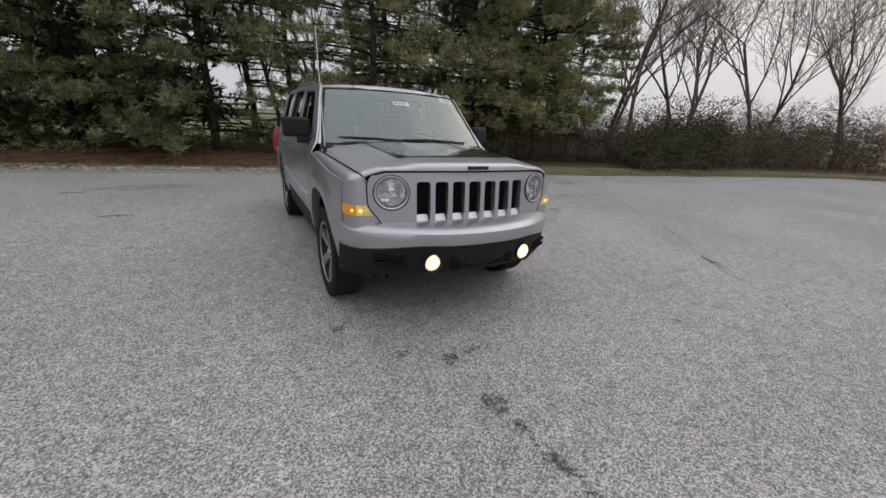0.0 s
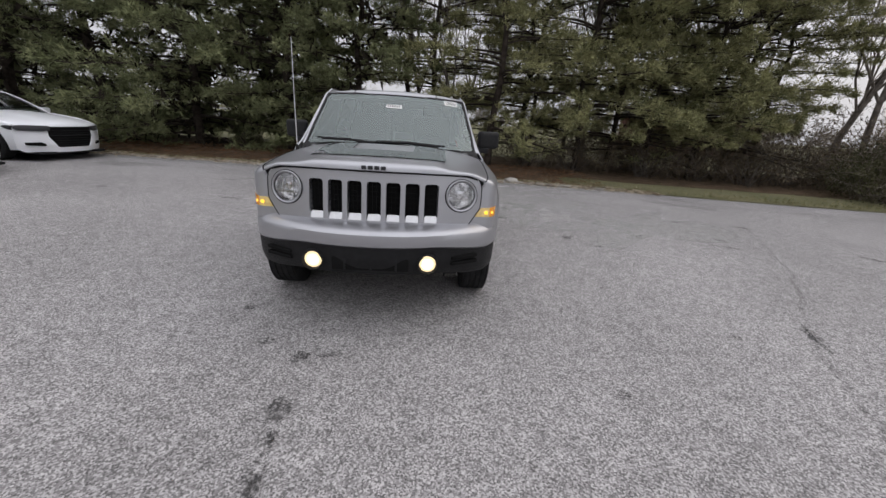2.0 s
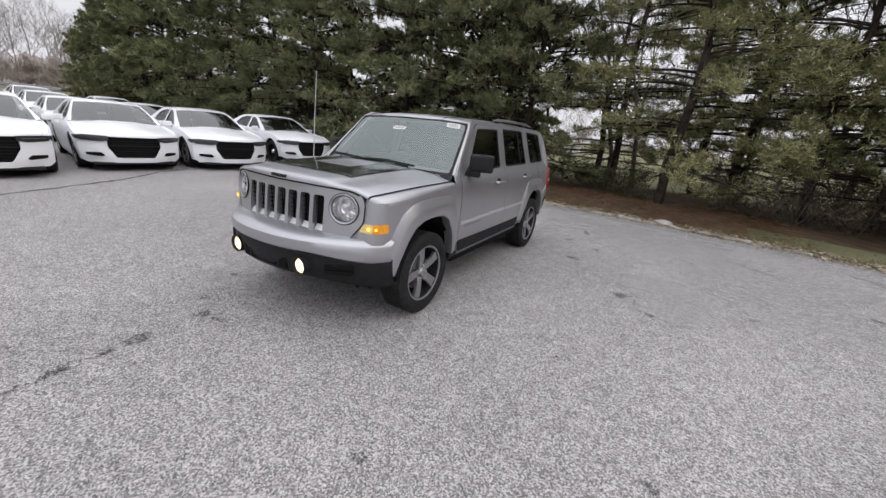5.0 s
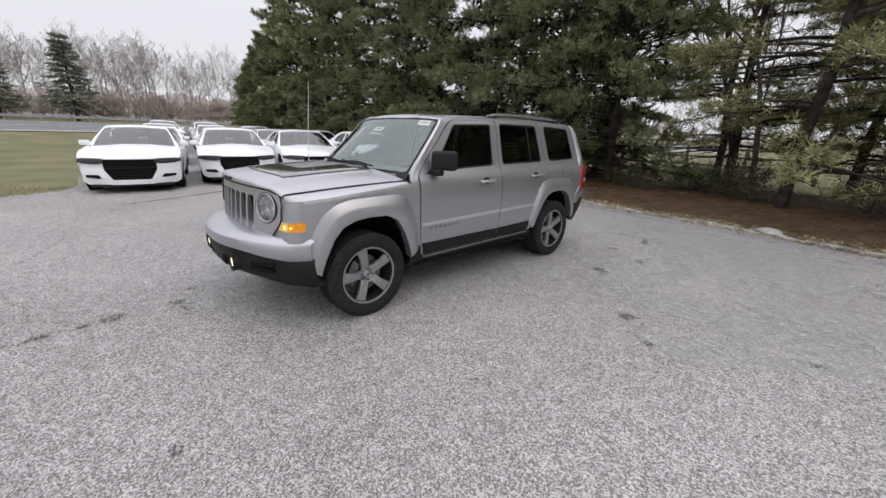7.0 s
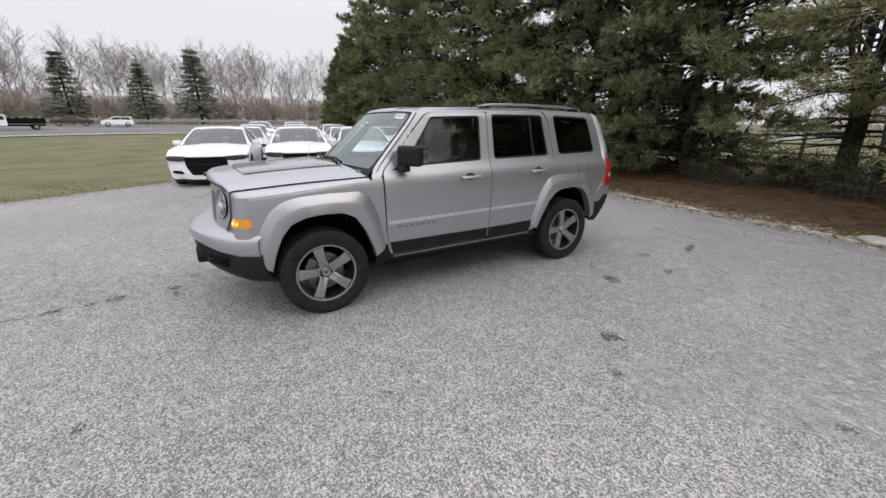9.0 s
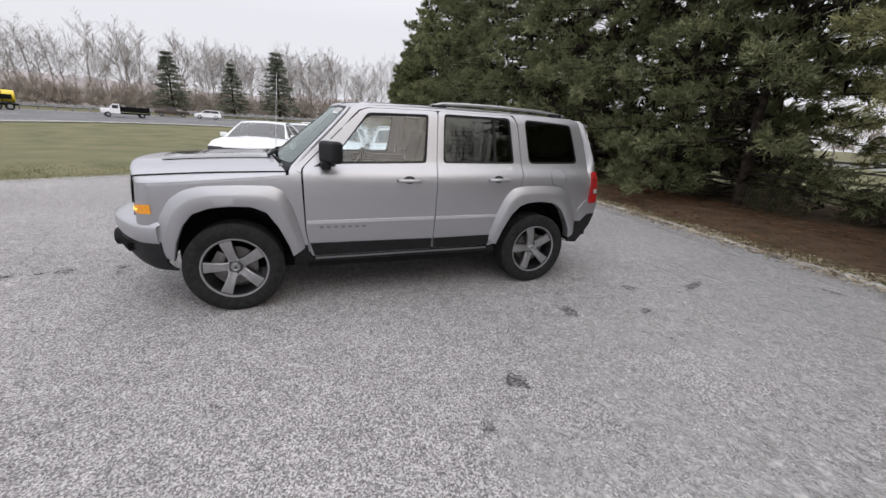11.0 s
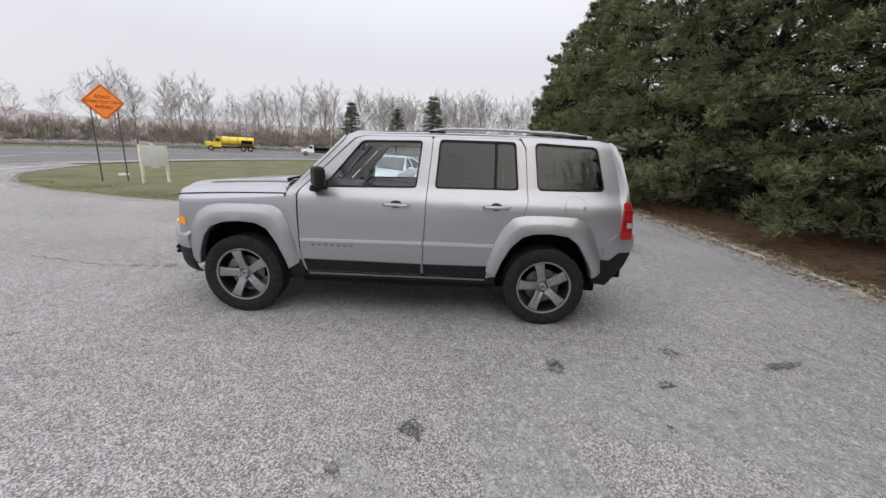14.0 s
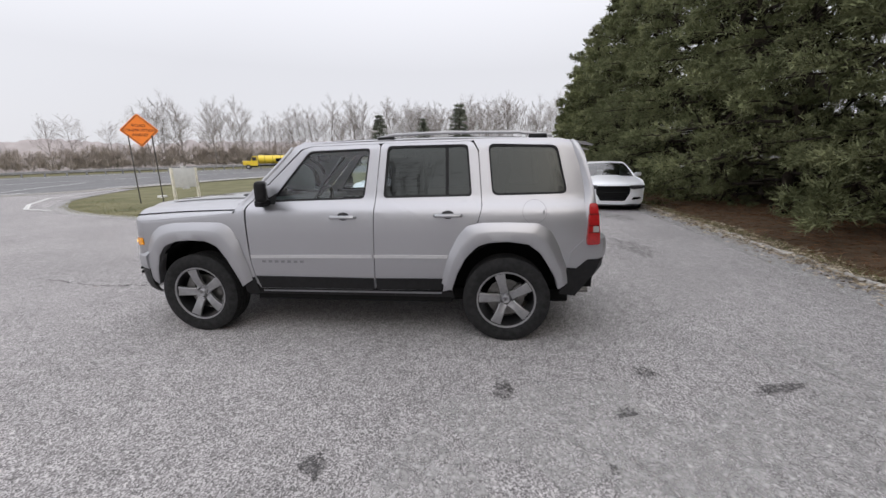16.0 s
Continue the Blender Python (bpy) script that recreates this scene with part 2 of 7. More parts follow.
M = {
    "asphalt": asphalt("worn_asphalt", (0.264, 0.252, 0.251), (0.54, 0.517, 0.513), (0.101, 0.096, 0.095), 142.0),
    "road": asphalt("road_asphalt", (0.15, 0.15, 0.155), (0.2, 0.2, 0.2), (0.11, 0.11, 0.115), 20.0),
    "stain": spotty("dark_stain", (0.06, 0.057, 0.056), 55.0, 0.40, 0.68),
    "tar": spotty("crack_tar", (0.055, 0.053, 0.052), 20.0, 0.2, 0.55),
    "faint": spotty("faint_stain", (0.12, 0.117, 0.116), 30.0, 0.44, 0.9),
    "pale": spotty("pale_dust", (0.43, 0.42, 0.41), 26.0, 0.34, 0.80),
    "paintline": spotty("worn_road_paint", (0.62, 0.62, 0.60), 14.0, 0.25, 0.5),
    "grass": mat("dormant_grass", (0.118, 0.120, 0.066), 0.95, 0, 0.2, 0.6, 0.8, 40.0, color2=(0.195, 0.182, 0.108), detail=8, spec=0.1),
    "blade": mat("grass_blade", (0.13, 0.135, 0.06), 0.9, 0, 0.2, 3.0, island=0.3, color2=(0.24, 0.215, 0.12), spec=0.1),
    "straw": mat("pine_straw", (0.062, 0.043, 0.028), 0.95, 0, 0.3, 3.0, 1.0, 55.0, color2=(0.125, 0.088, 0.057), detail=9, spec=0.1),
    "kerb": mat("crumbled_concrete", (0.30, 0.285, 0.26), 0.95, 0, 0.3, 7.0, 0.9, 40.0, obrand=0.25),
    "stone": mat("pale_field_stone", (0.38, 0.36, 0.33), 0.9, 0, 0.2, 5.0, 0.8, 30.0),
    "badge": mat("shadow_silver_lettering", (0.27, 0.27, 0.285), 0.4, 0.7, 0.05, 40.0),
    "paint": mat("silver_metallic_paint", (0.415, 0.416, 0.438), 0.36, 0.74, 0.03, 400.0, coat=0.4),
    "decal": mat("black_vinyl_film", (0.022, 0.0225, 0.025), 0.14, 0, 0.1, 40.0, coat=1.0, spec=1.0),
    "plastic": mat("textured_black_plastic", (0.013, 0.013, 0.0138), 0.55, 0, 0.15, 30.0, 0.25, 400.0, spec=0.22),
    "dark": mat("dark_cavity", (0.008, 0.008, 0.008), 0.9, 0, 0.1, 20.0, spec=0.1),
    "rubber": mat("tyre_rubber", (0.021, 0.021, 0.0215), 0.8, 0, 0.2, 25.0, 0.35, 220.0, spec=0.15),
    "alloy": mat("dark_grey_alloy", (0.33, 0.33, 0.34), 0.34, 0.75, 0.06, 30.0),
    "alloy_dark": mat("shadow_grey_alloy", (0.035, 0.035, 0.037), 0.45, 0.6, 0.08, 30.0),
    "steel": mat("bare_steel", (0.16, 0.155, 0.15), 0.4, 0.9, 0.15, 25.0),
    "chrome": mat("chrome_plating", (0.75, 0.75, 0.77), 0.12, 1.0, 0.02, 20.0),
    "reflector": mat("lamp_reflector", (0.95, 0.95, 0.97), 0.13, 0.80, 0.05, 60.0),
    "satin": mat("satin_silver_trim", (0.62, 0.62, 0.63), 0.3, 0.6, 0.03, 40.0),
    "amber": mat("amber_lens", (0.85, 0.33, 0.015), 0.15, 0, 0.12, 60.0, coat=0.8),
    "amberclear": mat("pale_amber_lens", (0.95, 0.66, 0.27), 0.18, 0.2, 0.12, 60.0, coat=0.8),
    "red": mat("red_lens", (0.34, 0.012, 0.014), 0.14, 0, 0.12, 60.0, coat=0.8),
    "lensglass": pane("clear_lens", (0.96, 0.96, 0.96)),
    "windshield": pane("green_tinted_windscreen", (0.74, 0.82, 0.80), ior=2.2, green=0.10),
    "sideglass": pane("green_tinted_side_glass", (0.80, 0.87, 0.88), ior=1.66),
    "privacy": pane("privacy_glass", (0.05, 0.051, 0.054), ior=1.55, green=0.07),
    "foglamp": glow("lit_fog_lamp", (1.0, 0.86, 0.58), 1.6),
    "foghalo": glow("fog_lamp_reflector_glow", (1.0, 0.80, 0.48), 0.85),
    "amberlit": glow("lit_amber_bulb", (1.0, 0.58, 0.06), 1.1),
    "seat": mat("dark_seat_cloth", (0.05, 0.05, 0.053), 0.95, 0, 0.15, 60.0, 0.3, 300.0),
    "cabin": mat("grey_cabin_plastic", (0.16, 0.16, 0.165), 0.7, 0, 0.1, 30.0),
    "headliner": mat("pale_headliner", (0.36, 0.35, 0.34), 0.95, 0, 0.08, 30.0),
    "paper": mat("white_paper", (0.80, 0.80, 0.78), 0.8, 0, 0.03, 40.0),
    "ink": mat("dark_ink", (0.06, 0.06, 0.07), 0.7, 0, 0.05, 40.0),
    "white": mat("white_car_paint", (0.86, 0.87, 0.90), 0.3, 0, 0.01, 100.0, coat=0.5),
    "yellow": mat("yellow_truck_paint", (0.75, 0.55, 0.03), 0.35, 0, 0.06, 3.0, coat=0.3),
    "orange": mat("orange_sign_sheeting", (1.0, 0.255, 0.025), 0.5, 0, 0.04, 6.0),
    "signink": mat("faded_sign_ink", (0.22, 0.045, 0.010), 0.6, 0, 0.1, 30.0),
    "post": mat("galvanised_post", (0.085, 0.08, 0.075), 0.6, 0.5, 0.2, 20.0),
    "boardwhite": mat("weathered_white_board", (0.66, 0.66, 0.65), 0.7, 0, 0.05, 4.0),
    "cream": mat("cream_painted_wood", (0.68, 0.65, 0.55), 0.8, 0, 0.12, 6.0, 0.3, 60.0),
    "bark": mat("pine_bark", (0.042, 0.034, 0.028), 0.95, 0, 0.35, 6.0, 1.0, 25.0, spec=0.1),
    "greybark": mat("grey_bark", (0.12, 0.105, 0.09), 0.95, 0, 0.3, 5.0, 1.0, 25.0, spec=0.1),
    "twig": mat("bare_twigs", (0.17, 0.145, 0.125), 0.95, 0, 0.25, 2.0, island=0.25, spec=0.1),
    # near-black twig filling that stands in for shade inside the pine crowns
    "shadetwig": mat("crown_shade_twigs", (0.026, 0.022, 0.016), 0.95, 0, 0.3, 3.0, spec=0.05),
    "deadstem": mat("brown_dead_stems", (0.085, 0.066, 0.054), 0.95, 0, 0.3, 2.0, island=0.3, color2=(0.165, 0.132, 0.108), spec=0.08),
    "thicketleaf": mat("withered_thicket_leaves", (0.085, 0.070, 0.046), 0.95, 0, 0.3, 1.5, island=0.3, color2=(0.165, 0.132, 0.086), spec=0.1),
    # far trees: grey wood paled in its colour to stand for haze
    "farwood": mat("hazed_winter_wood", (0.262, 0.236, 0.22), 0.95, 0, 0.2, 0.8, spec=0.1),
    "needle": mat("pine_needles", (0.084, 0.096, 0.044), 0.8, 0, 0.3, 1.3, island=0.35, obrand=0.14, color2=(0.250, 0.264, 0.138), spec=0.15),
    "needle_olive": mat("olive_pine_needles", (0.135, 0.140, 0.062), 0.8, 0, 0.3, 1.7, island=0.45, obrand=0.12, color2=(0.365, 0.355, 0.18), spec=0.15),
    "mirrorglass": mat("door_mirror_glass", (0.30, 0.31, 0.33), 0.05, 1.0, 0.02, 20.0),
    "needle_dark": mat("spruce_needles", (0.105, 0.12, 0.095), 0.85, 0, 0.3, 0.9, island=0.35, color2=(0.185, 0.20, 0.155), spec=0.15),
    "bushleaf": mat("winter_shrub_leaves", (0.045, 0.045, 0.024), 0.9, 0, 0.3, 1.2, island=0.25, color2=(0.085, 0.082, 0.042), spec=0.1),
    # far brush and ridge carry the distance haze in their pale colours
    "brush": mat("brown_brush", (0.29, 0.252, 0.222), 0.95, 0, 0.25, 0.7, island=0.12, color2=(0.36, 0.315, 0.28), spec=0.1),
    "ridge": mat("hazed_distant_woods", (0.33, 0.30, 0.295), 1.0, 0, 0.22, 0.25, color2=(0.42, 0.385, 0.375), detail=10, spec=0.0),
    "brick": mat("red_brick", (0.14, 0.072, 0.055), 0.9, 0, 0.2, 4.0, 0.3, 30.0),
    "shingle": mat("grey_roof", (0.17, 0.16, 0.155), 0.9, 0, 0.15, 3.0),
    "fence": mat("grey_fence_wood", (0.15, 0.135, 0.12), 0.9, 0, 0.2, 5.0, 0.4, 40.0),
    "galv": mat("guardrail_zinc", (0.26, 0.26, 0.26), 0.6, 0.3, 0.15, 3.0),
}


# ---- mesh tools ----
PANES = ("windshield", "sideglass", "privacy", "sedanglass", "sedanscreen", "lensglass")


def face_out(bm):
    """Turns the faces of a car's glass away from the cabin."""
    bm.normal_update()
    for f in bm.faces:
        if f.normal.dot(f.calc_center_median() - Vector((0, .3, .9))) < 0:
            f.normal_flip()


def part(name, bm, material, parent=None, label="", angle=35, recalc=True):
    """Links a bmesh as one mesh object, under a thing or a part if one is given."""
    if material in PANES:
        face_out(bm)
    elif recalc:
        bmesh.ops.recalc_face_normals(bm, faces=bm.faces[:])
    me = bpy.data.meshes.new(name)
    bm.to_mesh(me)
    bm.free()
    me.shade_smooth()
    me.set_sharp_from_angle(angle=radians(angle))
    me.materials.append(M[material])
    ob = new(name, me)
    if parent is not None:
        ob.parent = parent
    if label:
        ob["label"] = label
    return ob


def thing(name, label, category, group="", kind=""):
    return tagged(new(name), label, category, group, kind)


def raw(name, verts, faces, material, parent=None, label="", smooth=False):
    me = bpy.data.meshes.new(name)
    me.from_pydata(verts, [], faces)
    me.materials.append(M[material])
    if smooth:
        me.shade_smooth()
    ob = new(name, me)
    if parent is not None:
        ob.parent = parent
    if label:
        ob["label"] = label
    return ob


def fillet(pts, r, n=4):
    """Rounds the corners of a closed outline."""
    out, k = [], len(pts)
    for i in range(k):
        p, a, b = Vector(pts[i]), Vector(pts[i - 1]), Vector(pts[(i + 1) % k])
        da, db = (a - p), (b - p)
        if da.length < 1e-6 or db.length < 1e-6:
            continue
        rr = min(r, 0.45 * da.length, 0.45 * db.length)
        if da.angle(db) > radians(172):
            out.append(tuple(p))
            continue
        s, e = p + da.normalized() * rr, p + db.normalized() * rr
        for j in range(n + 1):
            t = j / n
            q = s * (1 - t) ** 2 + p * 2 * t * (1 - t) + e * t * t
            out.append(tuple(q))
    return out


def circle(cx, cy, r, n=24, ry=None):
    return [(cx + r * math.cos(2 * math.pi * i / n), cy + (ry or r) * math.sin(2 * math.pi * i / n)) for i in range(n)]


def thicken(bm, t):
    """Gives an open surface thickness against its normals, with walls along its rim."""
    bm.normal_update()
    verts, faces = bm.verts[:], bm.faces[:]
    rim = [e for e in bm.edges if len(e.link_faces) == 1]
    rim = [(e.verts[0], e.verts[1]) for e in rim]
    twin = {v: bm.verts.new(v.co - v.normal * t) for v in verts}
    for f in faces:
        bm.faces.new([twin[v] for v in reversed(f.verts)])
    for a, b in rim:
        bm.faces.new((a, b, twin[b], twin[a]))
    return bm


def sheet(outer, fmap, holes=(), du=0.12, dv=0.08, thick=0.0):
    """A panel: an outline in two coordinates, with holes, cut into a grid and laid on the surface fmap(u, v); thick goes inwards or outwards."""
    bm = bmesh.new()
    for loop in (outer, *holes):
        vs = [bm.verts.new((u, v, 0)) for u, v in loop]
        for i in range(len(vs)):
            bm.edges.new((vs[i - 1], vs[i]))
    bmesh.ops.triangle_fill(bm, use_beauty=True, use_dissolve=False, edges=bm.edges[:])
    us, vs = [p[0] for p in outer], [p[1] for p in outer]
    for step, lo, hi, no in ((du, min(us), max(us), (1, 0, 0)), (dv, min(vs), max(vs), (0, 1, 0))):
        if step:
            k = max(1, math.ceil((hi - lo) / step))
            for i in range(1, k):
                c = lo + (hi - lo) * i / k
                bmesh.ops.bisect_plane(bm, geom=bm.verts[:] + bm.edges[:] + bm.faces[:], dist=1e-5, plane_co=Vector(no) * c, plane_no=no)
    for f in bm.faces:
        f.normal_update()
        if f.normal.z < 0:
            f.normal_flip()
    flat = {v: (v.co.x, v.co.y) for v in bm.verts}
    for v, (a, b) in flat.items():
        v.co = fmap(a, b)
    if thick:
        thicken(bm, thick)
    return bm


def loft(rows, close=False):
    """Quads through rows of points of one length."""
    bm = bmesh.new()
    vr = [[bm.verts.new(p) for p in row] for row in rows]
    for a, b in zip(vr, vr[1:]):
        for i in range(len(a) - (0 if close else 1)):
            j = (i + 1) % len(a)
            bm.faces.new((a[i], a[j], b[j], b[i]))
    return bm


def half_tube(x0, x1, yc, zc, r, t=.006, n=18, a0=-14, a1=194):
    """An arched housing over a wheel, open below."""
    rws = []
    for i in range(n + 1):
        a = radians(a0 + (a1 - a0) * i / n)
        rws.append([Vector((x, yc + r * math.cos(a), zc + r * math.sin(a))) for x in (x0, x1)])
    return thicken(loft(rws), t)


def lathe(profile, n=32, axis="x", at=(0, 0, 0), closed=True):
    """Turns a profile of (along, radius) about an axis."""
    rows = []
    for i in range(n):
        a = 2 * math.pi * i / n
        row = []
        for s, r in profile:
            p = {"x": (s, r * math.cos(a), r * math.sin(a)), "y": (r * math.cos(a), s, r * math.sin(a)), "z": (r * math.cos(a), r * math.sin(a), s)}[axis]
            row.append(Vector(p) + Vector(at))
        rows.append(row)
    bm = bmesh.new()
    vr = [[bm.verts.new(p) for p in row] for row in rows]
    m = len(profile)
    for i in range(n):
        a, b = vr[i], vr[(i + 1) % n]
        for k in range(m - (0 if closed else 1)):
            bm.faces.new((a[k], a[(k + 1) % m], b[(k + 1) % m], b[k]))
    return bm


def block(x0, y0, z0, x1, y1, z1, bev=0.0, seg=2):
    bm = bmesh.new()
    bmesh.ops.create_cube(bm, size=1, matrix=Matrix.LocRotScale(((x0 + x1) / 2, (y0 + y1) / 2, (z0 + z1) / 2), None, (abs(x1 - x0), abs(y1 - y0), abs(z1 - z0))))
    if bev:
        bmesh.ops.bevel(bm, geom=bm.edges[:], offset=bev, segments=seg, affect="EDGES", profile=0.6)
    return bm


def tube(points, r, n=6, r2=None):
    """A round bar through points, tapering to r2."""
    pts = [Vector(p) for p in points]
    rows = []
    for i, p in enumerate(pts):
        d = (pts[min(i + 1, len(pts) - 1)] - pts[max(i - 1, 0)]).normalized()
        u = d.orthogonal().normalized()
        w = d.cross(u)
        rr = r + ((r2 if r2 is not None else r) - r) * i / (len(pts) - 1)
        rows.append([p + rr * (u * math.cos(2 * math.pi * k / n) + w * math.sin(2 * math.pi * k / n)) for k in range(n)])
    bm = loft(rows, True)
    bm.verts.ensure_lookup_table()
    bm.faces.new(bm.verts[:n])
    bm.faces.new(bm.verts[-n:])
    return bm


def merge(*bms):
    out = bmesh.new()
    for b in bms:
        me = bpy.data.meshes.new("tmp")
        b.to_mesh(me)
        b.free()
        out.from_mesh(me)
        bpy.data.meshes.remove(me)
    return out


def shifted(bm, m):
    bmesh.ops.transform(bm, matrix=m, verts=bm.verts[:])
    return bm


def interp(x, xs, ys):
    return float(np.interp(x, xs, ys))


def smooth01(t):
    t = min(1, max(0, t))
    return t * t * (3 - 2 * t)


# ---- ground ----
def rise(x, y):
    """The land lies flat round the lot and climbs gently to the road."""
    s = -x - 16
    if s <= 0:
        return 0.0
    s = min(s, 74)
    return 0.0365 * (s * s / 12 if s < 6 else s - 3)


def land(x, y, dz=0.0):
    return Vector((x, y, rise(x, y) + dz))


KERB_X = [-60, -30, -20, -10, -7, -5, -3, 0, 2.5, 5, 7, 9, 11, 15, 18, 21, 33, 60]
KERB_Y = [9.5, 8.0, 7.4, 6.4, 6.1, 5.95, 5.75, 5.42, 5.12, 4.66, 4.25, 3.9, 3.65, 3.2, 2.7, 2.0, -2.5, -14]


def kerb_y(x):
    return interp(x, KERB_X, KERB_Y)


axis_a = [-1500, -700, -350, -200, -140, -110] + list(range(-92, 61, 4)) + [75, 110, 200, 350, 700, 1500]
rows = [[land(x, y, -0.035) for x in axis_a] for y in axis_a]
ground = part("ground", loft(rows), "grass")
tagged(ground, "patchy yellow-green dormant grass ground", "ground", kind="structure")

back = [(x, kerb_y(x)) for x in (60, 33, 21, 18, 15, 11, 9, 7, 5, 2.5, 0, -3, -5, -7, -10, -20, -30)]
island = [(-30, -2.5), (-20, -2.7), (-11.5, -3.0), (-8.9, -3.05), (-7.7, -4.4), (-6.7, -5.8), (-6.0, -7.0), (-6.1, -8.4), (-6.8, -10.6), (-7.6, -12.8), (-9.5, -15.8),
          (-13, -19.5), (-17, -22.2), (-21.5, -24.2)]
lot = part("parking_lot", sheet(back + island + [(-21, -25.5), (-14, -27.6), (0, -33), (30, -42), (60, -48)], lambda x, y: land(x, y), du=6, dv=6), "asphalt")
tagged(lot, "pale worn asphalt lot with exposed stone chips", "pavement", kind="structure")

ROAD_NEAR = [(30, -42), (0, -33), (-14, -27.6), (-21, -25.5), (-28.5, -22.8), (-36, -18.2), (-40, -12), (-41, -4), (-40, 8), (-36, 25), (-28, 45), (-10, 80)]
ROAD_FAR = [(36, -72), (-10, -68), (-35, -60), (-50, -47), (-58, -35), (-63, -20), (-64.5, -5), (-63, 10), (-58, 28), (-50, 48), (-38, 66), (-18, 95)]


def along(line, n):
    """A smooth polyline through points."""
    out, k = [], len(line)
    for i in range(k - 1):
        p0, p1, p2, p3 = (Vector(line[max(0, min(k - 1, i + d))]) for d in (-1, 0, 1, 2))
        for j in range(n):
            t = j / n
            out.append(0.5 * ((2 * p1) + (p2 - p0) * t + (2 * p0 - 5 * p1 + 4 * p2 - p3) * t * t + (3 * p1 - p0 - 3 * p2 + p3) * t ** 3))
    return out + [Vector(line[-1])]


near, far = along(ROAD_NEAR, 5), along(ROAD_FAR, 5)
road = part("road", loft([[land(*a.lerp(b, k / 8), 0.012) for k in range(9)] for a, b in zip(near, far)]), "road")
tagged(road, "grey asphalt highway curving past the lot", "road", kind="structure")


def ribbon(name, pts, w, dz, material, label, category="road marking"):
    rws = []
    for i, p in enumerate(pts):
        d = (pts[min(i + 1, len(pts) - 1)] - pts[max(i - 1, 0)]).normalized()
        s = Vector((-d.y, d.x)) * w / 2
        rws.append([land(*(p - s), dz), land(*(p + s), dz)])
    return tagged(part(name, loft(rws), material), label, category, kind="structure")


ribbon("edge_line", [a.lerp(b, 0.07) for a, b in zip(near, far)], 0.3, 0.020, "paintline", "worn white edge line on the highway")
ribbon("edge_line", [a.lerp(b, 0.90) for a, b in zip(near, far)], 0.3, 0.020, "paintline", "worn white edge line on the highway")
ribbon("centre_line", [a.lerp(b, 0.5) for a, b in zip(near, far)], 0.2, 0.020, "paintline", "worn centre line on the highway")
ribbon("shoulder", [a.lerp(b, 0.02) for a, b in zip(near, far)][8:], 1.3, 0.026, "kerb", "pale concrete shoulder strip beside the highway", "shoulder")
ribbon("lane_line", [Vector(p) for p in ((-4, -14.5), (-9, -21.5), (-17, -31.5))], 0.2, 0.022, "paintline", "white lane line at the drive mouth")
ribbon("lane_line", [Vector(p) for p in ((-8.3, -14.6), (-8.7, -16.2), (-10.6, -18.6), (-14, -22), (-21, -25.3))], 0.16, 0.022, "paintline", "white line following the drive edge")
ribbon("lane_line", [Vector(p) for p in ((-14.5, -28.4), (-21, -33.5), (-28, -36))], 0.2, 0.022, "paintline", "white turn lane line")


def arrow(x, y, yaw):
    pts = [(-1.4, -0.12), (0.3, -0.12), (0.3, -0.42), (1.4, 0.0), (0.3, 0.42), (0.3, 0.12), (-1.4, 0.12)]
    c, s = math.cos(yaw), math.sin(yaw)
    ob = part("lane_arrow", sheet([(x + c * u - s * v, y + s * u + c * v) for u, v in pts], lambda a, b: land(a, b, 0.03), du=0, dv=0), "paintline")
    tagged(ob, "white painted turn arrow on the road", "road marking", "lane arrows", kind="structure")


arrow(-17.5, -29.4, radians(150))
arrow(-13.5, -31.5, radians(150))


def blotch(name, x, y, rx, ry, yaw, material, label, seed=0, n=22, ragged=0.35, dz=0.004):
    """A flat, ragged stain on the paving."""
    rnd = random.Random(seed)
    pts = []
    for i in range(n):
        a = 2 * math.pi * i / n
        k = 1 + ragged * (rnd.random() - 0.5) * 2
        u, v = rx * k * math.cos(a), ry * k * math.sin(a)
        pts.append((x + u * math.cos(yaw) - v * math.sin(yaw), y + u * math.sin(yaw) + v * math.cos(yaw)))
    ob = part(name, sheet(pts, lambda a, b: land(a, b, dz), du=0, dv=0), material)
    return tagged(ob, label, "stain", "stains on the asphalt", kind="structure")


SPOTS = [(1.55, 1.27, .13, .09, 0), (1.27, 2.23, .11, .09, 1), (2.25, .33, .12, .08, 0.4), (-.372, -2.47, .085, .065, 1), (-.33, -2.89, .10, .09, 0), (-.31, -3.07, .04, .05, 0),
         (-.30, -3.29, .05, .1, 0.3), (2.53, 0, .07, .05, 0), (1.72, 1.95, .10, .06, 2), (2.15, 1.75, .05, .03, 0), (4.48, .19, .17, .05, 2.6), (4.56, .55, .13, .04, 2.5),
         (-2.77, 1.65, .26, .09, 0.1), (-3.6, 3.3, .22, .08, 0), (-2.3, 2.6, .1, .05, 0), (2.65, -2.09, .06, .04, 0), (3.4, 4.1, .16, .05, 0.2), (1.9, 4.4, .14, .05, 0), (0.7, 4.7, .13, .05, 0),
         (-.2, -2.45, .12, .03, 0.2), (1.47, -2.74, .05, .04, 0), (2.0, -1.3, .05, .03, 0), (-5.0, 2.0, .12, .08, 0), (5.6, 1.4, .2, .06, 2.7), (-.9, -1.9, .06, .04, 0), (3.4, 0.6, .06, .04, 0), (-1.07, 2.18, .09, .05, 0.3), (-.63, -2.32, .07, .05, 0), (4.29, .27, .1, .05, 2.4), (4.58, 1.57, .12, .05, 2.6), (6.2, 0, .2, .09, 2.5)]
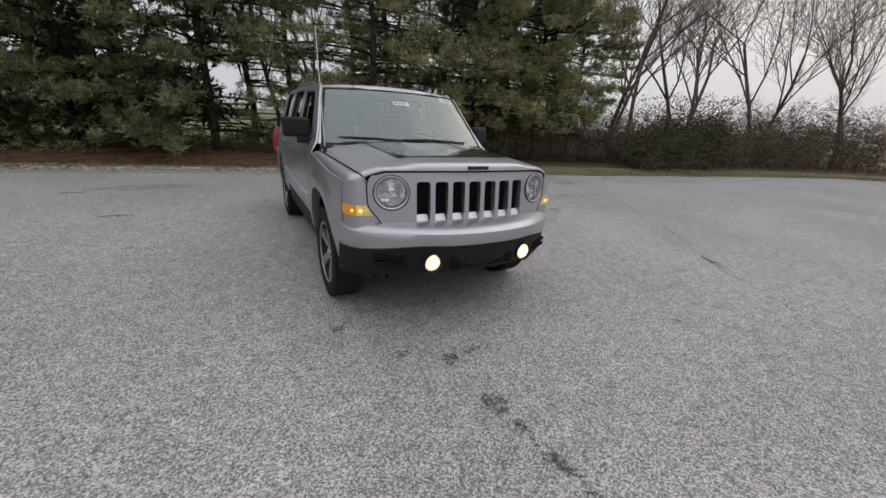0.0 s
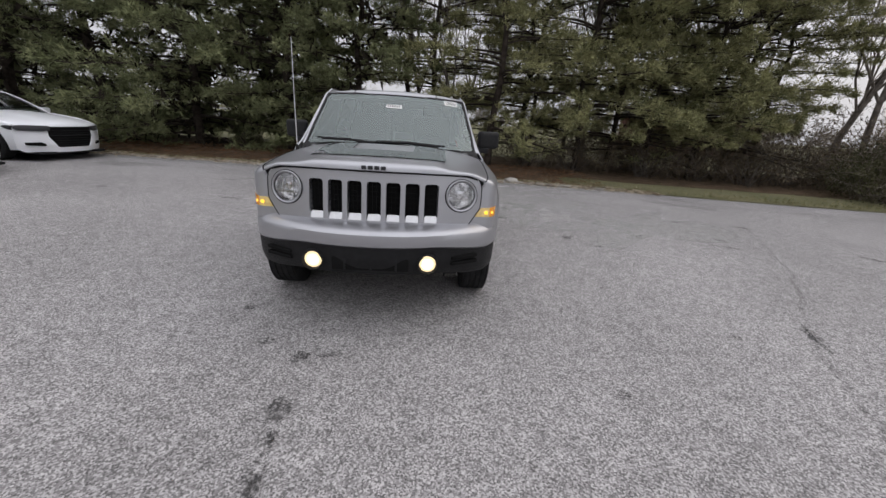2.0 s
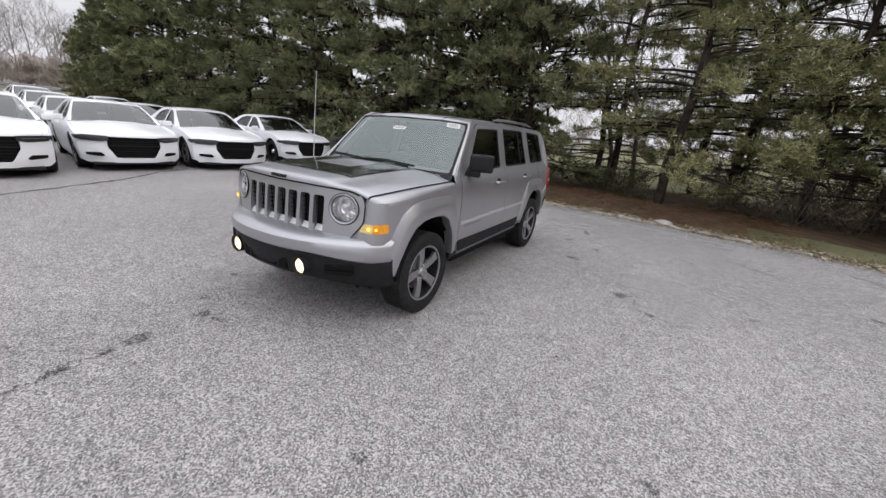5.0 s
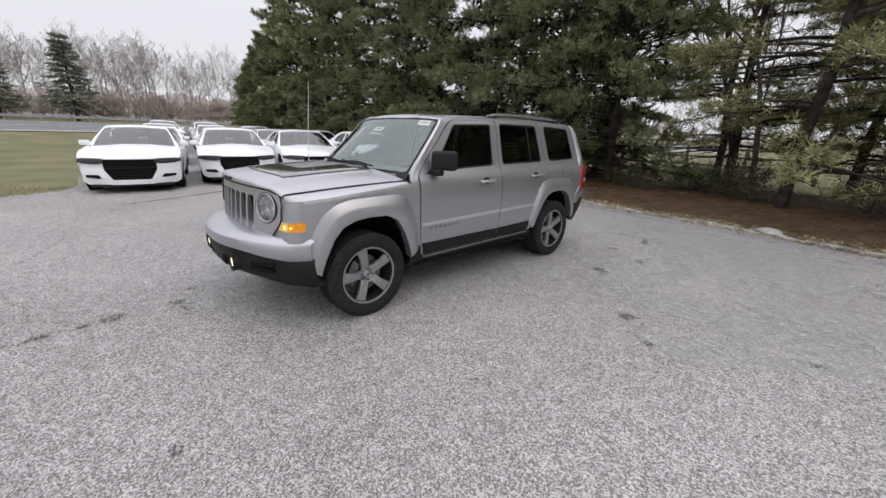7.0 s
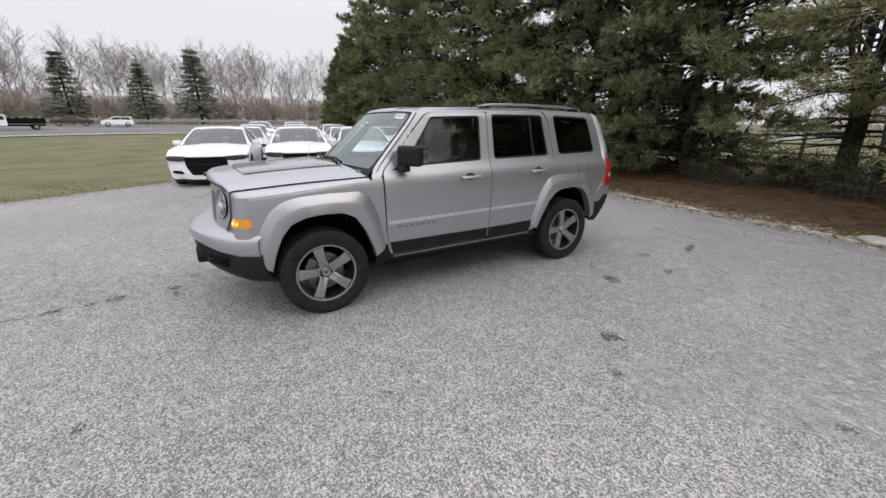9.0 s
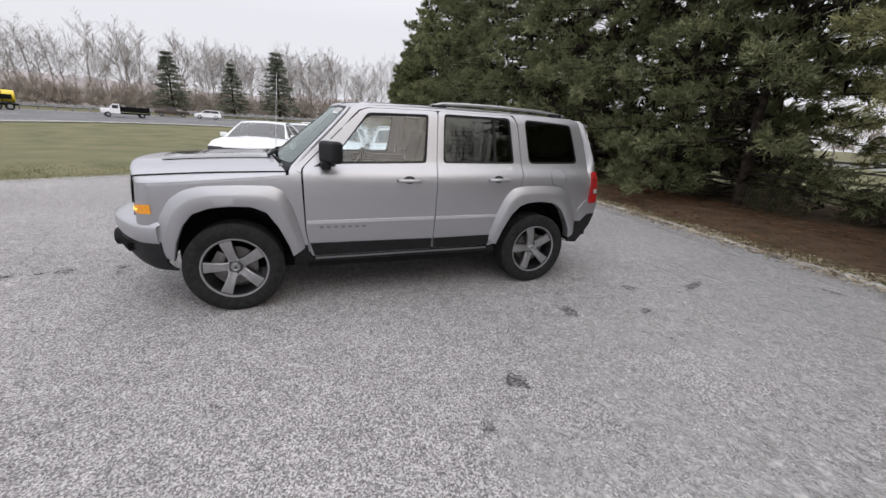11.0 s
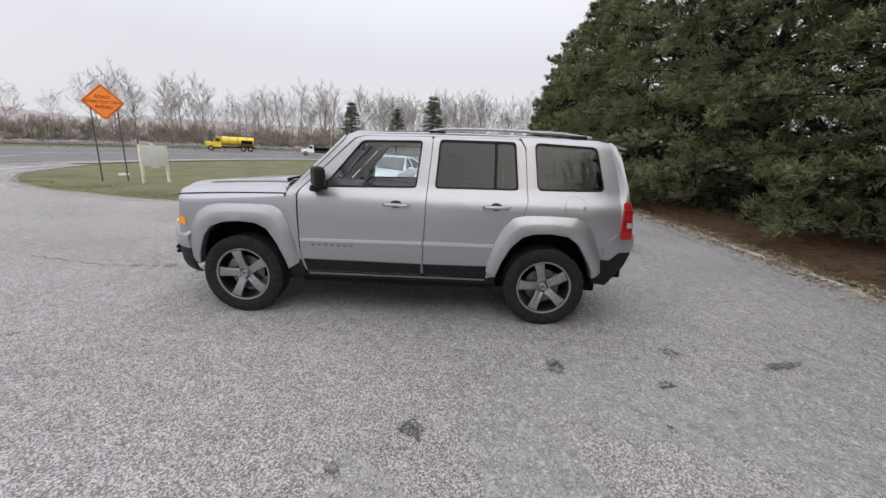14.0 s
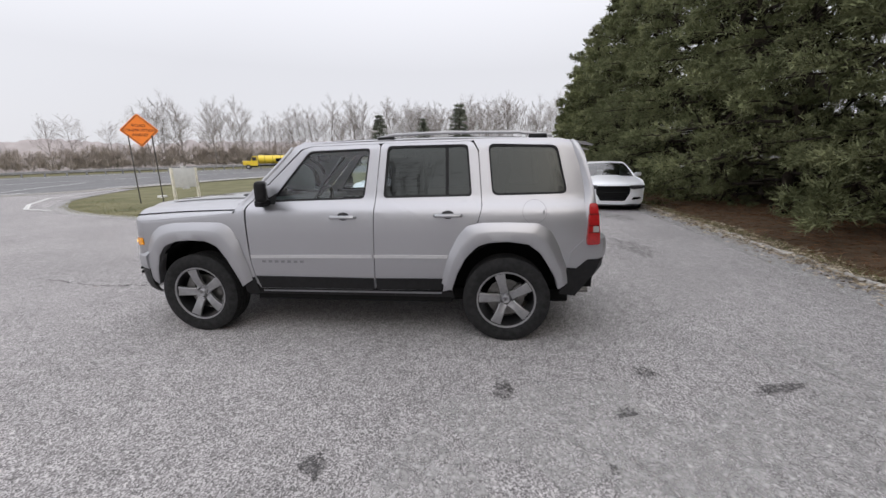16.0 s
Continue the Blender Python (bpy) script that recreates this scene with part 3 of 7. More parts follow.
for i, (x, y, rx, ry, yaw) in enumerate(SPOTS):
    blotch("oil_stain", x, y, rx * 0.7, ry * 0.7, yaw, "stain", "small dark oil stain soaked into asphalt", i, dz=0.0095)
blotch("tar_patch", -2.77, 3.64, .62, .26, 0.1, "faint", "broad grey tar patch on asphalt", 50, dz=0.011)
blotch("tar_patch", -6.4, 4.6, .75, .3, 0.1, "faint", "broad grey tar patch on asphalt", 51, dz=0.011)
blotch("tar_patch", 3.74, 2.75, .30, .06, 2.5, "faint", "broad grey tar patch on asphalt", 52, dz=0.011)
blotch("tar_patch", 1.4, 2.98, .17, .045, 1.85, "stain", "long dark tar streak on asphalt", 53, dz=0.011)
blotch("tar_patch", 3.3, -2.05, .2, .04, 1.2, "stain", "long dark tar streak on asphalt", 54, dz=0.011)
blotch("tar_patch", 5.6, 3.2, .8, .16, 2.6, "faint", "broad grey tar patch on asphalt", 55, dz=0.011)
blotch("dust_patch", 2.6, 2.6, 1.0, .7, 0.6, "pale", "pale dusty scuff on asphalt", 60, dz=0.0030, ragged=0.5)
blotch("dust_patch", 1.9, 1.75, .7, .5, 1.2, "pale", "pale dusty scuff on asphalt", 61, dz=0.0043, ragged=0.5)
blotch("dust_patch", 3.6, 1.2, 1.3, .8, 0.4, "pale", "pale dusty scuff on asphalt", 63, dz=0.0056, ragged=0.6)
blotch("dust_patch", 2.2, 3.6, 1.3, .5, 0.1, "pale", "pale dusty scuff on asphalt", 64, dz=0.0069, ragged=0.6)
blotch("dust_patch", 3.2, 1.5, .8, .35, 1.9, "pale", "pale dusty scuff on asphalt", 62, dz=0.0082, ragged=0.5)


def crack(pts, w, seed, material="stain"):
    rnd = random.Random(seed)
    line = [p + Vector((rnd.uniform(-.03, .03), rnd.uniform(-.03, .03))) for p in along(pts, 8)]
    rws = []
    for i, p in enumerate(line):
        d = (line[min(i + 1, len(line) - 1)] - line[max(i - 1, 0)]).normalized()
        s = Vector((-d.y, d.x)) * w * rnd.uniform(0.25, 0.75)
        rws.append([land(*(p - s), 0.005), land(*(p + s), 0.005)])
    tagged(part("crack", loft(rws), material), "dark meandering crack in the asphalt", "crack", "cracks in the asphalt", kind="structure")


crack([(-.31, -3.05), (-.28, -3.3), (-.25, -3.55), (-.33, -3.95), (-.5, -4.8)], .022, 1)
crack([(-.34, -3.05), (-.6, -3.3), (-1.2, -3.5), (-2.2, -3.8)], .018, 7, "faint")
crack([(-5.9, -2.6), (-6.29, -1.67), (-6.66, -.89), (-7.17, -.15), (-7.63, .45), (-8.11, 1.82), (-8.14, 2.57), (-8.0, 3.2)], .075, 2, "tar")
crack([(-2.4, -3.6), (-3.4, -3.3), (-4.6, -3.2), (-5.5, -2.6)], .025, 3, "faint")
crack([(6.0, 2.0), (4.6, -.44), (3.3, -2.0), (2.9, -2.65), (2.55, -3.2)], .04, 4, "faint")
crack([(5.3, 4.6), (6.6, 3.4), (8.4, 2.9), (11, 2.4), (15, 2.4)], .12, 5, "faint")
crack([(-12, -7.4), (-10, -8), (-7, -9)], .04, 6, "faint")

ribbon("worn_edge", [Vector(p) for p in along(island[2:13], 5)], 0.55, 0.006, "pale", "pale dusty strip where asphalt meets grass", "dust")
ribbon("worn_edge", [Vector((x, kerb_y(x) - .3)) for x in [-12 + .5 * i for i in range(34)]], 0.5, 0.006, "pale", "pale dusty strip along the kerb", "dust")

# planting bed and verge behind the kerb
bed_x = [x * 0.5 for x in range(-100, 9)]
rows = []
for x in bed_x:
    k = kerb_y(x)
    rows.append([land(x, k + d, 0.015 + 0.11 * smooth01(d / 1.6) + 0.05 * noise.noise((x * .9, d * 1.1, 0))) for d in (0.02, 0.25, 0.6, 1.1, 1.8, 2.6, 3.6, 5.0, 6.5)])
tagged(part("pine_straw_bed", loft(rows), "straw"), "reddish-brown pine straw bed under the trees", "planting bed", kind="structure")
rows = []
for x in [x * 0.5 for x in range(8, 121)]:
    k = kerb_y(x)
    rows.append([land(x, k + d, 0.01 + 0.05 * smooth01(d / 1.6) + 0.03 * noise.noise((x * .9, d * 1.1, 0))) for d in (0.02, 0.25, 0.6, 1.1, 1.6)])
tagged(part("verge", loft(rows), "grass"), "thin green-brown grass verge beside the lot", "verge", kind="structure")
rows = []
for x in [x * 0.5 for x in range(8, 121)]:
    k = kerb_y(x)
    rows.append([land(x, k + d, 0.06 + 0.05 * noise.noise((x * .9, d * 1.1, 0))) for d in (1.6, 2.4, 3.6, 5.0, 7.5)])
tagged(part("leaf_litter", loft(rows), "straw"), "brown leaf litter under the thicket", "leaf litter", kind="structure")


# ---- trees ----
def blades(origins, dirs, length, width, rnd):
    """Thin needles as single triangles: arrays of vertices and faces."""
    n = len(origins)
    side = np.cross(dirs, rnd.normal(size=(n, 3)))
    side /= np.linalg.norm(side, axis=1, keepdims=True) + 1e-9
    L = length * rnd.uniform(0.7, 1.25, (n, 1))
    w = width * rnd.uniform(0.7, 1.3, (n, 1)) / 2
    v = np.empty((n, 3, 3))
    v[:, 0], v[:, 1], v[:, 2] = origins - side * w, origins + side * w, origins + dirs * L
    return v.reshape(-1, 3)


def tri_object(name, v, material, parent, label=""):
    me = bpy.data.meshes.new(name)
    n = len(v)
    me.vertices.add(n)
    me.vertices.foreach_set("co", np.ascontiguousarray(v, dtype=np.float32).ravel())
    me.loops.add(n)
    me.loops.foreach_set("vertex_index", np.arange(n, dtype=np.int32))
    me.polygons.add(n // 3)
    me.polygons.foreach_set("loop_start", np.arange(0, n, 3, dtype=np.int32))
    me.update(calc_edges=True)
    me.materials.append(M[material])
    ob = new(name, me)
    ob.parent = parent
    ob["kind"] = "stuff"
    if label:
        ob["label"] = label
    return ob


def sticks(segs, n=4):
    """Tapered bars (p, q, r0, r1) in one bmesh-free mesh: vertices and faces."""
    verts, faces = [], []
    for p, q, r0, r1 in segs:
        p, q = Vector(p), Vector(q)
        d = (q - p).normalized()
        u = d.orthogonal().normalized()
        w = d.cross(u)
        b = len(verts)
        for c, r in ((p, r0), (q, r1)):
            verts += [c + r * (u * math.cos(2 * math.pi * k / n) + w * math.sin(2 * math.pi * k / n)) for k in range(n)]
        faces += [(b + k, b + (k + 1) % n, b + n + (k + 1) % n, b + n + k) for k in range(n)]
    return verts, faces


def pine(seed, H, spread, base, density, label, needle_l=0.15, needle_w=0.028, brush=17, leaf="needle", first=0.35, girth=0.09):
    """A white pine: trunk, whorls of upswept limbs, side shoots, and a plume of forward needles on each shoot."""
    rnd = np.random.default_rng(seed)
    tree = thing("pine_tree", label, "tree", "pines behind the lot")
    trunk = [(0, 0, -0.1)]
    for i in range(1, 9):
        trunk.append((rnd.normal() * 0.05 * i ** .5, rnd.normal() * 0.05 * i ** .5, H * i / 8))
    part("trunk", tube(trunk, girth + H * 0.005, 10, 0.02), "bark", tree)
    tz, tx, ty = ([p[k] for p in trunk] for k in (2, 0, 1))
    segs, org, dirs, inner = [], [], [], []
    z = first
    while z < H * 0.985:
        f = z / H
        reach = spread * (1 - f ** 2.2) + 0.3
        bare = z < base
        for k in range(rnd.integers(4, 6) if not bare else rnd.integers(2, 4)):
            a = rnd.uniform(0, 2 * math.pi)
            L = reach * rnd.uniform(0.62, 1.18)
            up = 0.02 + 0.56 * f
            zr = max(first, z + rnd.normal() * .2)
            root = np.array([np.interp(zr, tz, tx), np.interp(zr, tz, ty), zr])
            out = np.array([math.cos(a), math.sin(a), 0])
            pts = [root + out * L * s + np.array([0, 0, L * (up * s - 0.34 * s * s + 0.16 * s ** 3) + rnd.normal() * 0.03 * s]) for s in np.linspace(0, 1, 6)]
            r0 = 0.012 + 0.012 * L
            for i in range(5):
                segs.append((pts[i], pts[i + 1], r0 * (1 - .17 * i), r0 * (1 - .17 * (i + 1))))
            if bare:
                for _ in range(5):
                    q = pts[rnd.integers(2, 6)]
                    segs.append((q, q + rnd.normal(size=3) * [0.3, 0.3, 0.15], 0.007, 0.003))
                if rnd.random() > 0.22:
                    continue
            # places for the dark blades that deepen the shade near the trunk
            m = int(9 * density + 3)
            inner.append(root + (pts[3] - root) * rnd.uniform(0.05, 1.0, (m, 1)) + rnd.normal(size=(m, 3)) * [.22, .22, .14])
            flat = np.cross(out, [0, 0, 1])
            for _ in range(int(density * 15 * L) + 5):
                s = 1 - 0.72 * rnd.random() ** 1.35
                i = min(4, int(s * 5))
                c = pts[i] + (pts[i + 1] - pts[i]) * (s * 5 - i)
                ax = (pts[i + 1] - pts[i]) / np.linalg.norm(pts[i + 1] - pts[i])
                side = 1 if rnd.random() < .5 else -1
                shoot = ax * rnd.uniform(.45, .95) + flat * side * rnd.uniform(.2, .95) + np.array([0, 0, rnd.uniform(-.35, .75)])
                shoot /= np.linalg.norm(shoot)
                sl = (0.16 + 0.30 * L * (1.1 - s) * rnd.uniform(.3, 1)) if s < .93 else 0.14
                tip = c + shoot * sl
                if rnd.random() < .4:
                    segs.append((c, tip, 0.006, 0.003))
                # needles stand forward round the last part of the shoot, thickest at its tip
                plume = 0.27 * rnd.uniform(.7, 1.3)
                along_s = rnd.uniform(0, 1, (brush, 1)) ** .7
                nd = shoot * rnd.uniform(0.35, 0.95, (brush, 1)) + rnd.normal(size=(brush, 3)) * 0.52 + np.array([0, 0, .12])
                nd /= np.linalg.norm(nd, axis=1, keepdims=True)
                org.append(tip + shoot * (along_s - .85) * plume + rnd.normal(size=(brush, 3)) * .035)
                dirs.append(nd)
        z += rnd.uniform(0.40, 0.66)
    v, f = sticks(segs, 3)
    raw("branchwork", v, f, "bark", tree, smooth=True)["kind"] = "stuff"
    org, dirs = np.concatenate(org), np.concatenate(dirs)
    tri_object("crown", blades(org, dirs, needle_l, needle_w, rnd), leaf, tree)
    # wide dark blades added within the crown to darken its inside
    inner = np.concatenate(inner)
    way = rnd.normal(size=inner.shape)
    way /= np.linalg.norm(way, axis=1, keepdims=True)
    tri_object("inner_growth", blades(inner, way, *((0.34, 0.13) if leaf == "needle" else (0.2, 0.035)), rnd), "shadetwig", tree, "dark dead inner growth added to deepen the crown's shade")
    return tree


def spruce(seed, H, label):
    rnd = np.random.default_rng(seed)
    tree = thing("spruce_tree", label, "tree", "far spruces")
    part("trunk", tube([(0, 0, -0.3), (0, 0, H * .5), (0, 0, H)], 0.22, 8, 0.03), "bark", tree)
    org, dirs, segs = [], [], []
    z = 1.5
    while z < H:
        reach = (H - z) * 0.42 * rnd.uniform(0.6, 1.2) + 0.3
        for k in range(8):
            a = rnd.uniform(0, 2 * math.pi)
            ax = np.array([math.cos(a), math.sin(a), rnd.uniform(-0.3, 0.05)])
            segs.append(((0, 0, z), ax * reach + [0, 0, z], .03, .01))
            m = 32
            s = rnd.uniform(0.1, 1, (m, 1))
            org.append(ax * reach * s + [0, 0, z] + rnd.normal(size=(m, 3)) * [.16, .16, .06])
            d = ax * 0.8 + rnd.normal(size=(m, 3)) * [.5, .5, .25]
            dirs.append(d / np.linalg.norm(d, axis=1, keepdims=True))
        z += rnd.uniform(0.35, 0.6)
    v, f = sticks(segs, 3)
    raw("branchwork", v, f, "bark", tree)["kind"] = "stuff"
    tri_object("crown", blades(np.concatenate(org), np.concatenate(dirs), 0.5, 0.16, rnd), "needle_dark", tree)
    return tree


def bare_tree(seed, H, r, label, levels=5, lean=0.0, twig=0.006, spread=0.55, low=0.25, group="bare trees", sides=5, wood=""):
    """A leafless tree: a forking trunk with ever finer limbs and twigs."""
    rnd = random.Random(seed)
    tree = thing("bare_tree", label, "tree", group)
    heavy, light = [], []

    def grow(p, d, L, rad, lev):
        steps = 3 if lev else 4
        q = p
        for i in range(steps):
            d = (d + Vector((rnd.gauss(0, .11), rnd.gauss(0, .11), rnd.gauss(0.05, .07)))).normalized()
            n = q + d * L / steps
            r0, r1 = rad * (1 - .5 * i / steps), rad * (1 - .5 * (i + 1) / steps)
            (heavy if lev < 2 else light).append((q, n, max(twig, r0), max(twig, r1)))
            q = n
            if lev < levels and (lev > 0 or (i + 1) / steps > low):
                for _ in range(2 if lev < 2 else 1 if lev > 2 else rnd.choice((1, 2))):
                    a = d.orthogonal().normalized()
                    a.rotate(Matrix.Rotation(rnd.uniform(0, 6.283), 3, d))
                    nd = (d + a * rnd.uniform(0.5, 1.15) * spread * 1.6 + Vector((0, 0, 0.12))).normalized()
                    grow(q, nd, L * rnd.uniform(0.45, 0.72), r1 * rnd.uniform(0.45, 0.65), lev + 1)

    grow(Vector((0, 0, -0.1)), Vector((lean, lean * .3, 1)).normalized(), H * 0.52, r, 0)
    v, f = sticks(heavy, sides)
    raw("trunk", v, f, wood or "greybark", tree, smooth=True)
    v, f = sticks(light, 3)
    raw("crown", v, f, wood or "twig", tree)["kind"] = "stuff"
    return tree


def fan_tree(seed, H, r, label, flare=0.5, group="far bare trees"):
    """A leafless woodland tree: straight bole, ascending limbs and a rounded fan of fine twigs."""
    rnd = random.Random(seed)
    tree = thing("bare_tree", label, "tree", group)
    heavy, light = [], []

    def limb(p, d, L, rad, lev):
        q = p
        steps = (3, 3, 1)[lev]
        for i in range(steps):
            d = (d + Vector((rnd.gauss(0, .07), rnd.gauss(0, .07), .05))).normalized()
            n = q + d * L / steps
            (heavy if lev == 0 else light).append((q, n, rad * (1 - .28 * i), rad * (1 - .28 * (i + 1))))
            q = n
            if lev < 2:
                for _ in range(2 if i else 1):
                    a = rnd.uniform(0, 6.283)
                    w = rnd.uniform(.35, .8) * flare * 1.5
                    limb(q, (d + Vector((math.cos(a) * w, math.sin(a) * w, .1))).normalized(), L * rnd.uniform(.42, .62), rad * .42, lev + 1)

    q, rad = Vector((0, 0, -.2)), r
    for i in range(9):
        n = q + Vector((rnd.gauss(0, .10), rnd.gauss(0, .10), H * .085))
        heavy.append((q, n, rad, rad * .88))
        q, rad = n, rad * .88
        if i > 1:
            for _ in range(2):
                a, w = rnd.uniform(0, 6.283), rnd.uniform(.35, 1.0) * flare * (1.25 - .06 * i)
                limb(q, Vector((math.cos(a) * w, math.sin(a) * w, 1)).normalized(), H * rnd.uniform(.26, .36) * (1.15 - .05 * i), rad * .5, 0)
    limb(q, Vector((0, 0, 1)), H * .25, rad * .7, 0)
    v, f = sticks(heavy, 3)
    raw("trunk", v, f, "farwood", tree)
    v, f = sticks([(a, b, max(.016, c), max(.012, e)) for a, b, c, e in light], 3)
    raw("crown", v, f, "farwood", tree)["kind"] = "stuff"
    return tree


def shrub(seed, r, h, leaf, label, n=1500, material="bushleaf", name="shrub", group="shrubs under the trees", lw=0.03, ll=0.07, up=0.3, stems="twig"):
    rnd = np.random.default_rng(seed)
    bush = thing(name, label, "shrub", group)
    segs, org, dirs = [], [], []
    for k in range(26):
        a, e = rnd.uniform(0, 2 * math.pi), rnd.uniform(0.25, 1.0)
        p = np.array([rnd.normal() * r * .12, rnd.normal() * r * .12, -.05])
        tip = np.array([math.cos(a) * r * (1.1 - e * .7), math.sin(a) * r * (1.1 - e * .7), h * e])
        mid = (p + tip) / 2 + rnd.normal(size=3) * .1 + [0, 0, h * .12]
        segs += [(p, mid, .014, .009), (mid, tip, .009, .004)]
        for _ in range(6):
            q = mid + (tip - mid) * rnd.random()
            t = q + rnd.normal(size=3) * [.22, .22, .16]
            segs.append((q, t, .005, .002))
            m = max(1, int(n * leaf / 156))
            org.append(q + (t - q) * rnd.uniform(0, 1, (m, 1)) + rnd.normal(size=(m, 3)) * .09)
            dirs.append(rnd.normal(size=(m, 3)) + [0, 0, up])
    v, f = sticks(segs, 3)
    raw("stem_tangle", v, f, stems, bush)["kind"] = "stuff"
    org, dirs = np.concatenate(org), np.concatenate(dirs)
    dirs /= np.linalg.norm(dirs, axis=1, keepdims=True)
    tri_object("foliage", blades(org, dirs, ll, lw, rnd), material, bush)
    return bush


def tangle(seed, r, h, label, n=34):
    """A leafless thicket: many thin wavering stems from a wide foot, with fine side twigs and a few withered leaves."""
    rnd = np.random.default_rng(seed)
    bush = thing("thicket", label, "shrub", "thicket at the lot edge")
    segs, org, dirs = [], [], []
    for k in range(n):
        a, d = rnd.uniform(0, 6.283), r * rnd.uniform(0, 1) ** .6
        p = np.array([math.cos(a) * d * .8, math.sin(a) * d * .8, -.05])
        way = np.array([rnd.normal() * .38, rnd.normal() * .38, 1.0])
        L = h * rnd.uniform(.4, 1.0)
        rad = rnd.uniform(.006, .016)
        for i in range(4):
            q = p + way / np.linalg.norm(way) * L / 4
            segs.append((p, q, rad * (1 - .2 * i), rad * (1 - .2 * (i + 1))))
            for _ in range(3):
                c = p + (q - p) * rnd.random()
                t = c + (rnd.normal(size=3) * [1, 1, .5] + way * .3) * rnd.uniform(.12, .4)
                segs.append((c, t, .005, .002))
                org.append(c + (t - c) * rnd.uniform(.2, 1, (5, 1)) + rnd.normal(size=(5, 3)) * .06)
                dirs.append(rnd.normal(size=(5, 3)))
            way = way + rnd.normal(size=3) * [.3, .3, .1]
            p = q
    v, f = sticks(segs, 3)
    raw("stem_tangle", v, f, "deadstem", bush)["kind"] = "stuff"
    org, dirs = np.concatenate(org), np.concatenate(dirs)
    dirs /= np.linalg.norm(dirs, axis=1, keepdims=True)
    tri_object("foliage", blades(org, dirs, .075, .03, rnd), "thicketleaf", bush)
    return bush


def put(ob, x, y, yaw=0.0, s=1.0, dz=0.0):
    ob.matrix_basis = Matrix.LocRotScale((x, y, rise(x, y) + dz), Euler((0, 0, yaw)), (s, s, s))


def again(ob, x, y, yaw=0.0, s=1.0, label="", dz=0.0):
    c = copy_thing(ob, Matrix.Identity(4))
    put(c, x, y, yaw, s, dz)
    if label:
        c["label"] = label
    return c


DENSE = "tall dense dark green white pine, boughs down to the ground"
OPEN = "tall open white pine with bare lower trunk and dead limbs"
dense = [pine(11, 11.2, 3.2, 0.2, 1.0, DENSE), pine(12, 10.6, 3.0, 0.9, 1.0, DENSE), pine(13, 11.8, 3.3, 0.2, 0.95, DENSE)]
airy = [pine(21, 11.5, 2.9, 1.5, 0.9, OPEN, 0.14, 0.023, 18, "needle_olive", 0.8, 0.035), pine(22, 12.5, 2.7, 1.8, 1.0, OPEN, 0.14, 0.023, 18, "needle_olive", 0.8, 0.03)]
LOW = "open olive-green white pine with boughs down low"
low = pine(23, 10.5, 2.6, 1.2, 0.62, LOW, 0.14, 0.022, 18, "needle_olive", 0.6, 0.07)
put(low, 2.3, 7.9, 1.2)
coarse = [pine(14, 11.2, 3.1, 0.6, 0.75, DENSE, 0.28, 0.065, 9), pine(15, 11.6, 3.1, 0.9, 0.75, DENSE, 0.28, 0.065, 9)]
put(coarse[0], -6, 13.2, 0.7)
put(coarse[1], -18, 14.5, 2.7)
put(dense[0], -7.4, 9.2, 0.4)
put(dense[1], -4.3, 9.1, 1.9)
put(dense[2], -10.5, 9.4, 3.0)
put(airy[0], 5.3, 8.3, 0.0)
put(airy[1], 6.7, 9.0, 2.0)
rt = random.Random(5)
for x in (-13.8, -16.8, -19.6, -22.5, -25.5, -28.5, -31.5, -34.5, -37.5, -40, -43, -46):
    again((dense if x > -20 else coarse)[rt.randrange(2) * (1 if x <= -20 else 2)], x, 9.9 + rt.uniform(-.4, .5) + .05 * max(0, -x - 20), rt.uniform(0, 6.28), (1.06 + rt.uniform(-.05, .08)) * interp(x, [-46, -40, -34, -28, -22], [.5, .70, .84, .94, 1]))
again(dense[1], -1.9, 8.8, 3.1, 0.85)
again(low, 0.6, 11.4, 3.9, 1.05)
again(low, 3.2, 13.6, 0.9, 1.1)
again(low, -.6, 15.5, 5.2, 1.15)
again(low, 4.2, 11.8, 2.2, 1.1)
for x, y in ((-9.4, 13.8), (-5.2, 14.6)):
    again(coarse[rt.randrange(2)], x, y, rt.uniform(0, 6.28), 0.95 + rt.uniform(-.08, .1))
for x, y in ((4.3, 10.4), (7.9, 8.6), (9.4, 8.4), (10.9, 8.9), (9.0, 11.6), (12.2, 9.2)):
    again(airy[rt.randrange(2)], x, y, rt.uniform(0, 6.28), 0.95 + rt.uniform(-.1, .12))

big = bare_tree(31, 12, 0.12, "tall leafless tree with grey forking limbs", 5, lean=0.18, twig=0.006, spread=0.45)
put(big, 15.5, 8.5, 0.5)
slim = bare_tree(32, 11, 0.11, "slim leafless tree with fine twigs", 4, spread=0.42, twig=0.005)
put(slim, 18.5, 7.4, 1.0)
again(big, 20.5, 9.2, 2.4, 1.05)
again(slim, 22.5, 6.4, 2.0, 1.1)
again(big, 25.5, 7.5, 4.0, 0.95)
again(slim, 27.5, 4.5, 3.0, 1.0)
again(big, 31, 5.0, 1.2, 1.0)
again(slim, 16.8, 10.8, 5.0, 1.15)
again(slim, 1.4, 10.2, 2.6, .75)
again(slim, 0.2, 13.2, 4.2, .9)
again(slim, 2.2, 16.5, 1.2, 1.0)
for x, y, a, k in ((13.0, 10.6, 3.3, 1.0), (6.0, 11.6, 0.7, .9), (8.4, 9.8, 2.9, .8), (7.2, 12.6, 4.4, 1.05), (10.2, 10.4, 5.2, .95), (11.8, 11.6, 1.9, 1.1), (14.2, 8.4, 0.2, .9)):
    again(slim, x, y, a, k)
again(slim, 23.5, 10.5, 0.4, 1.2)
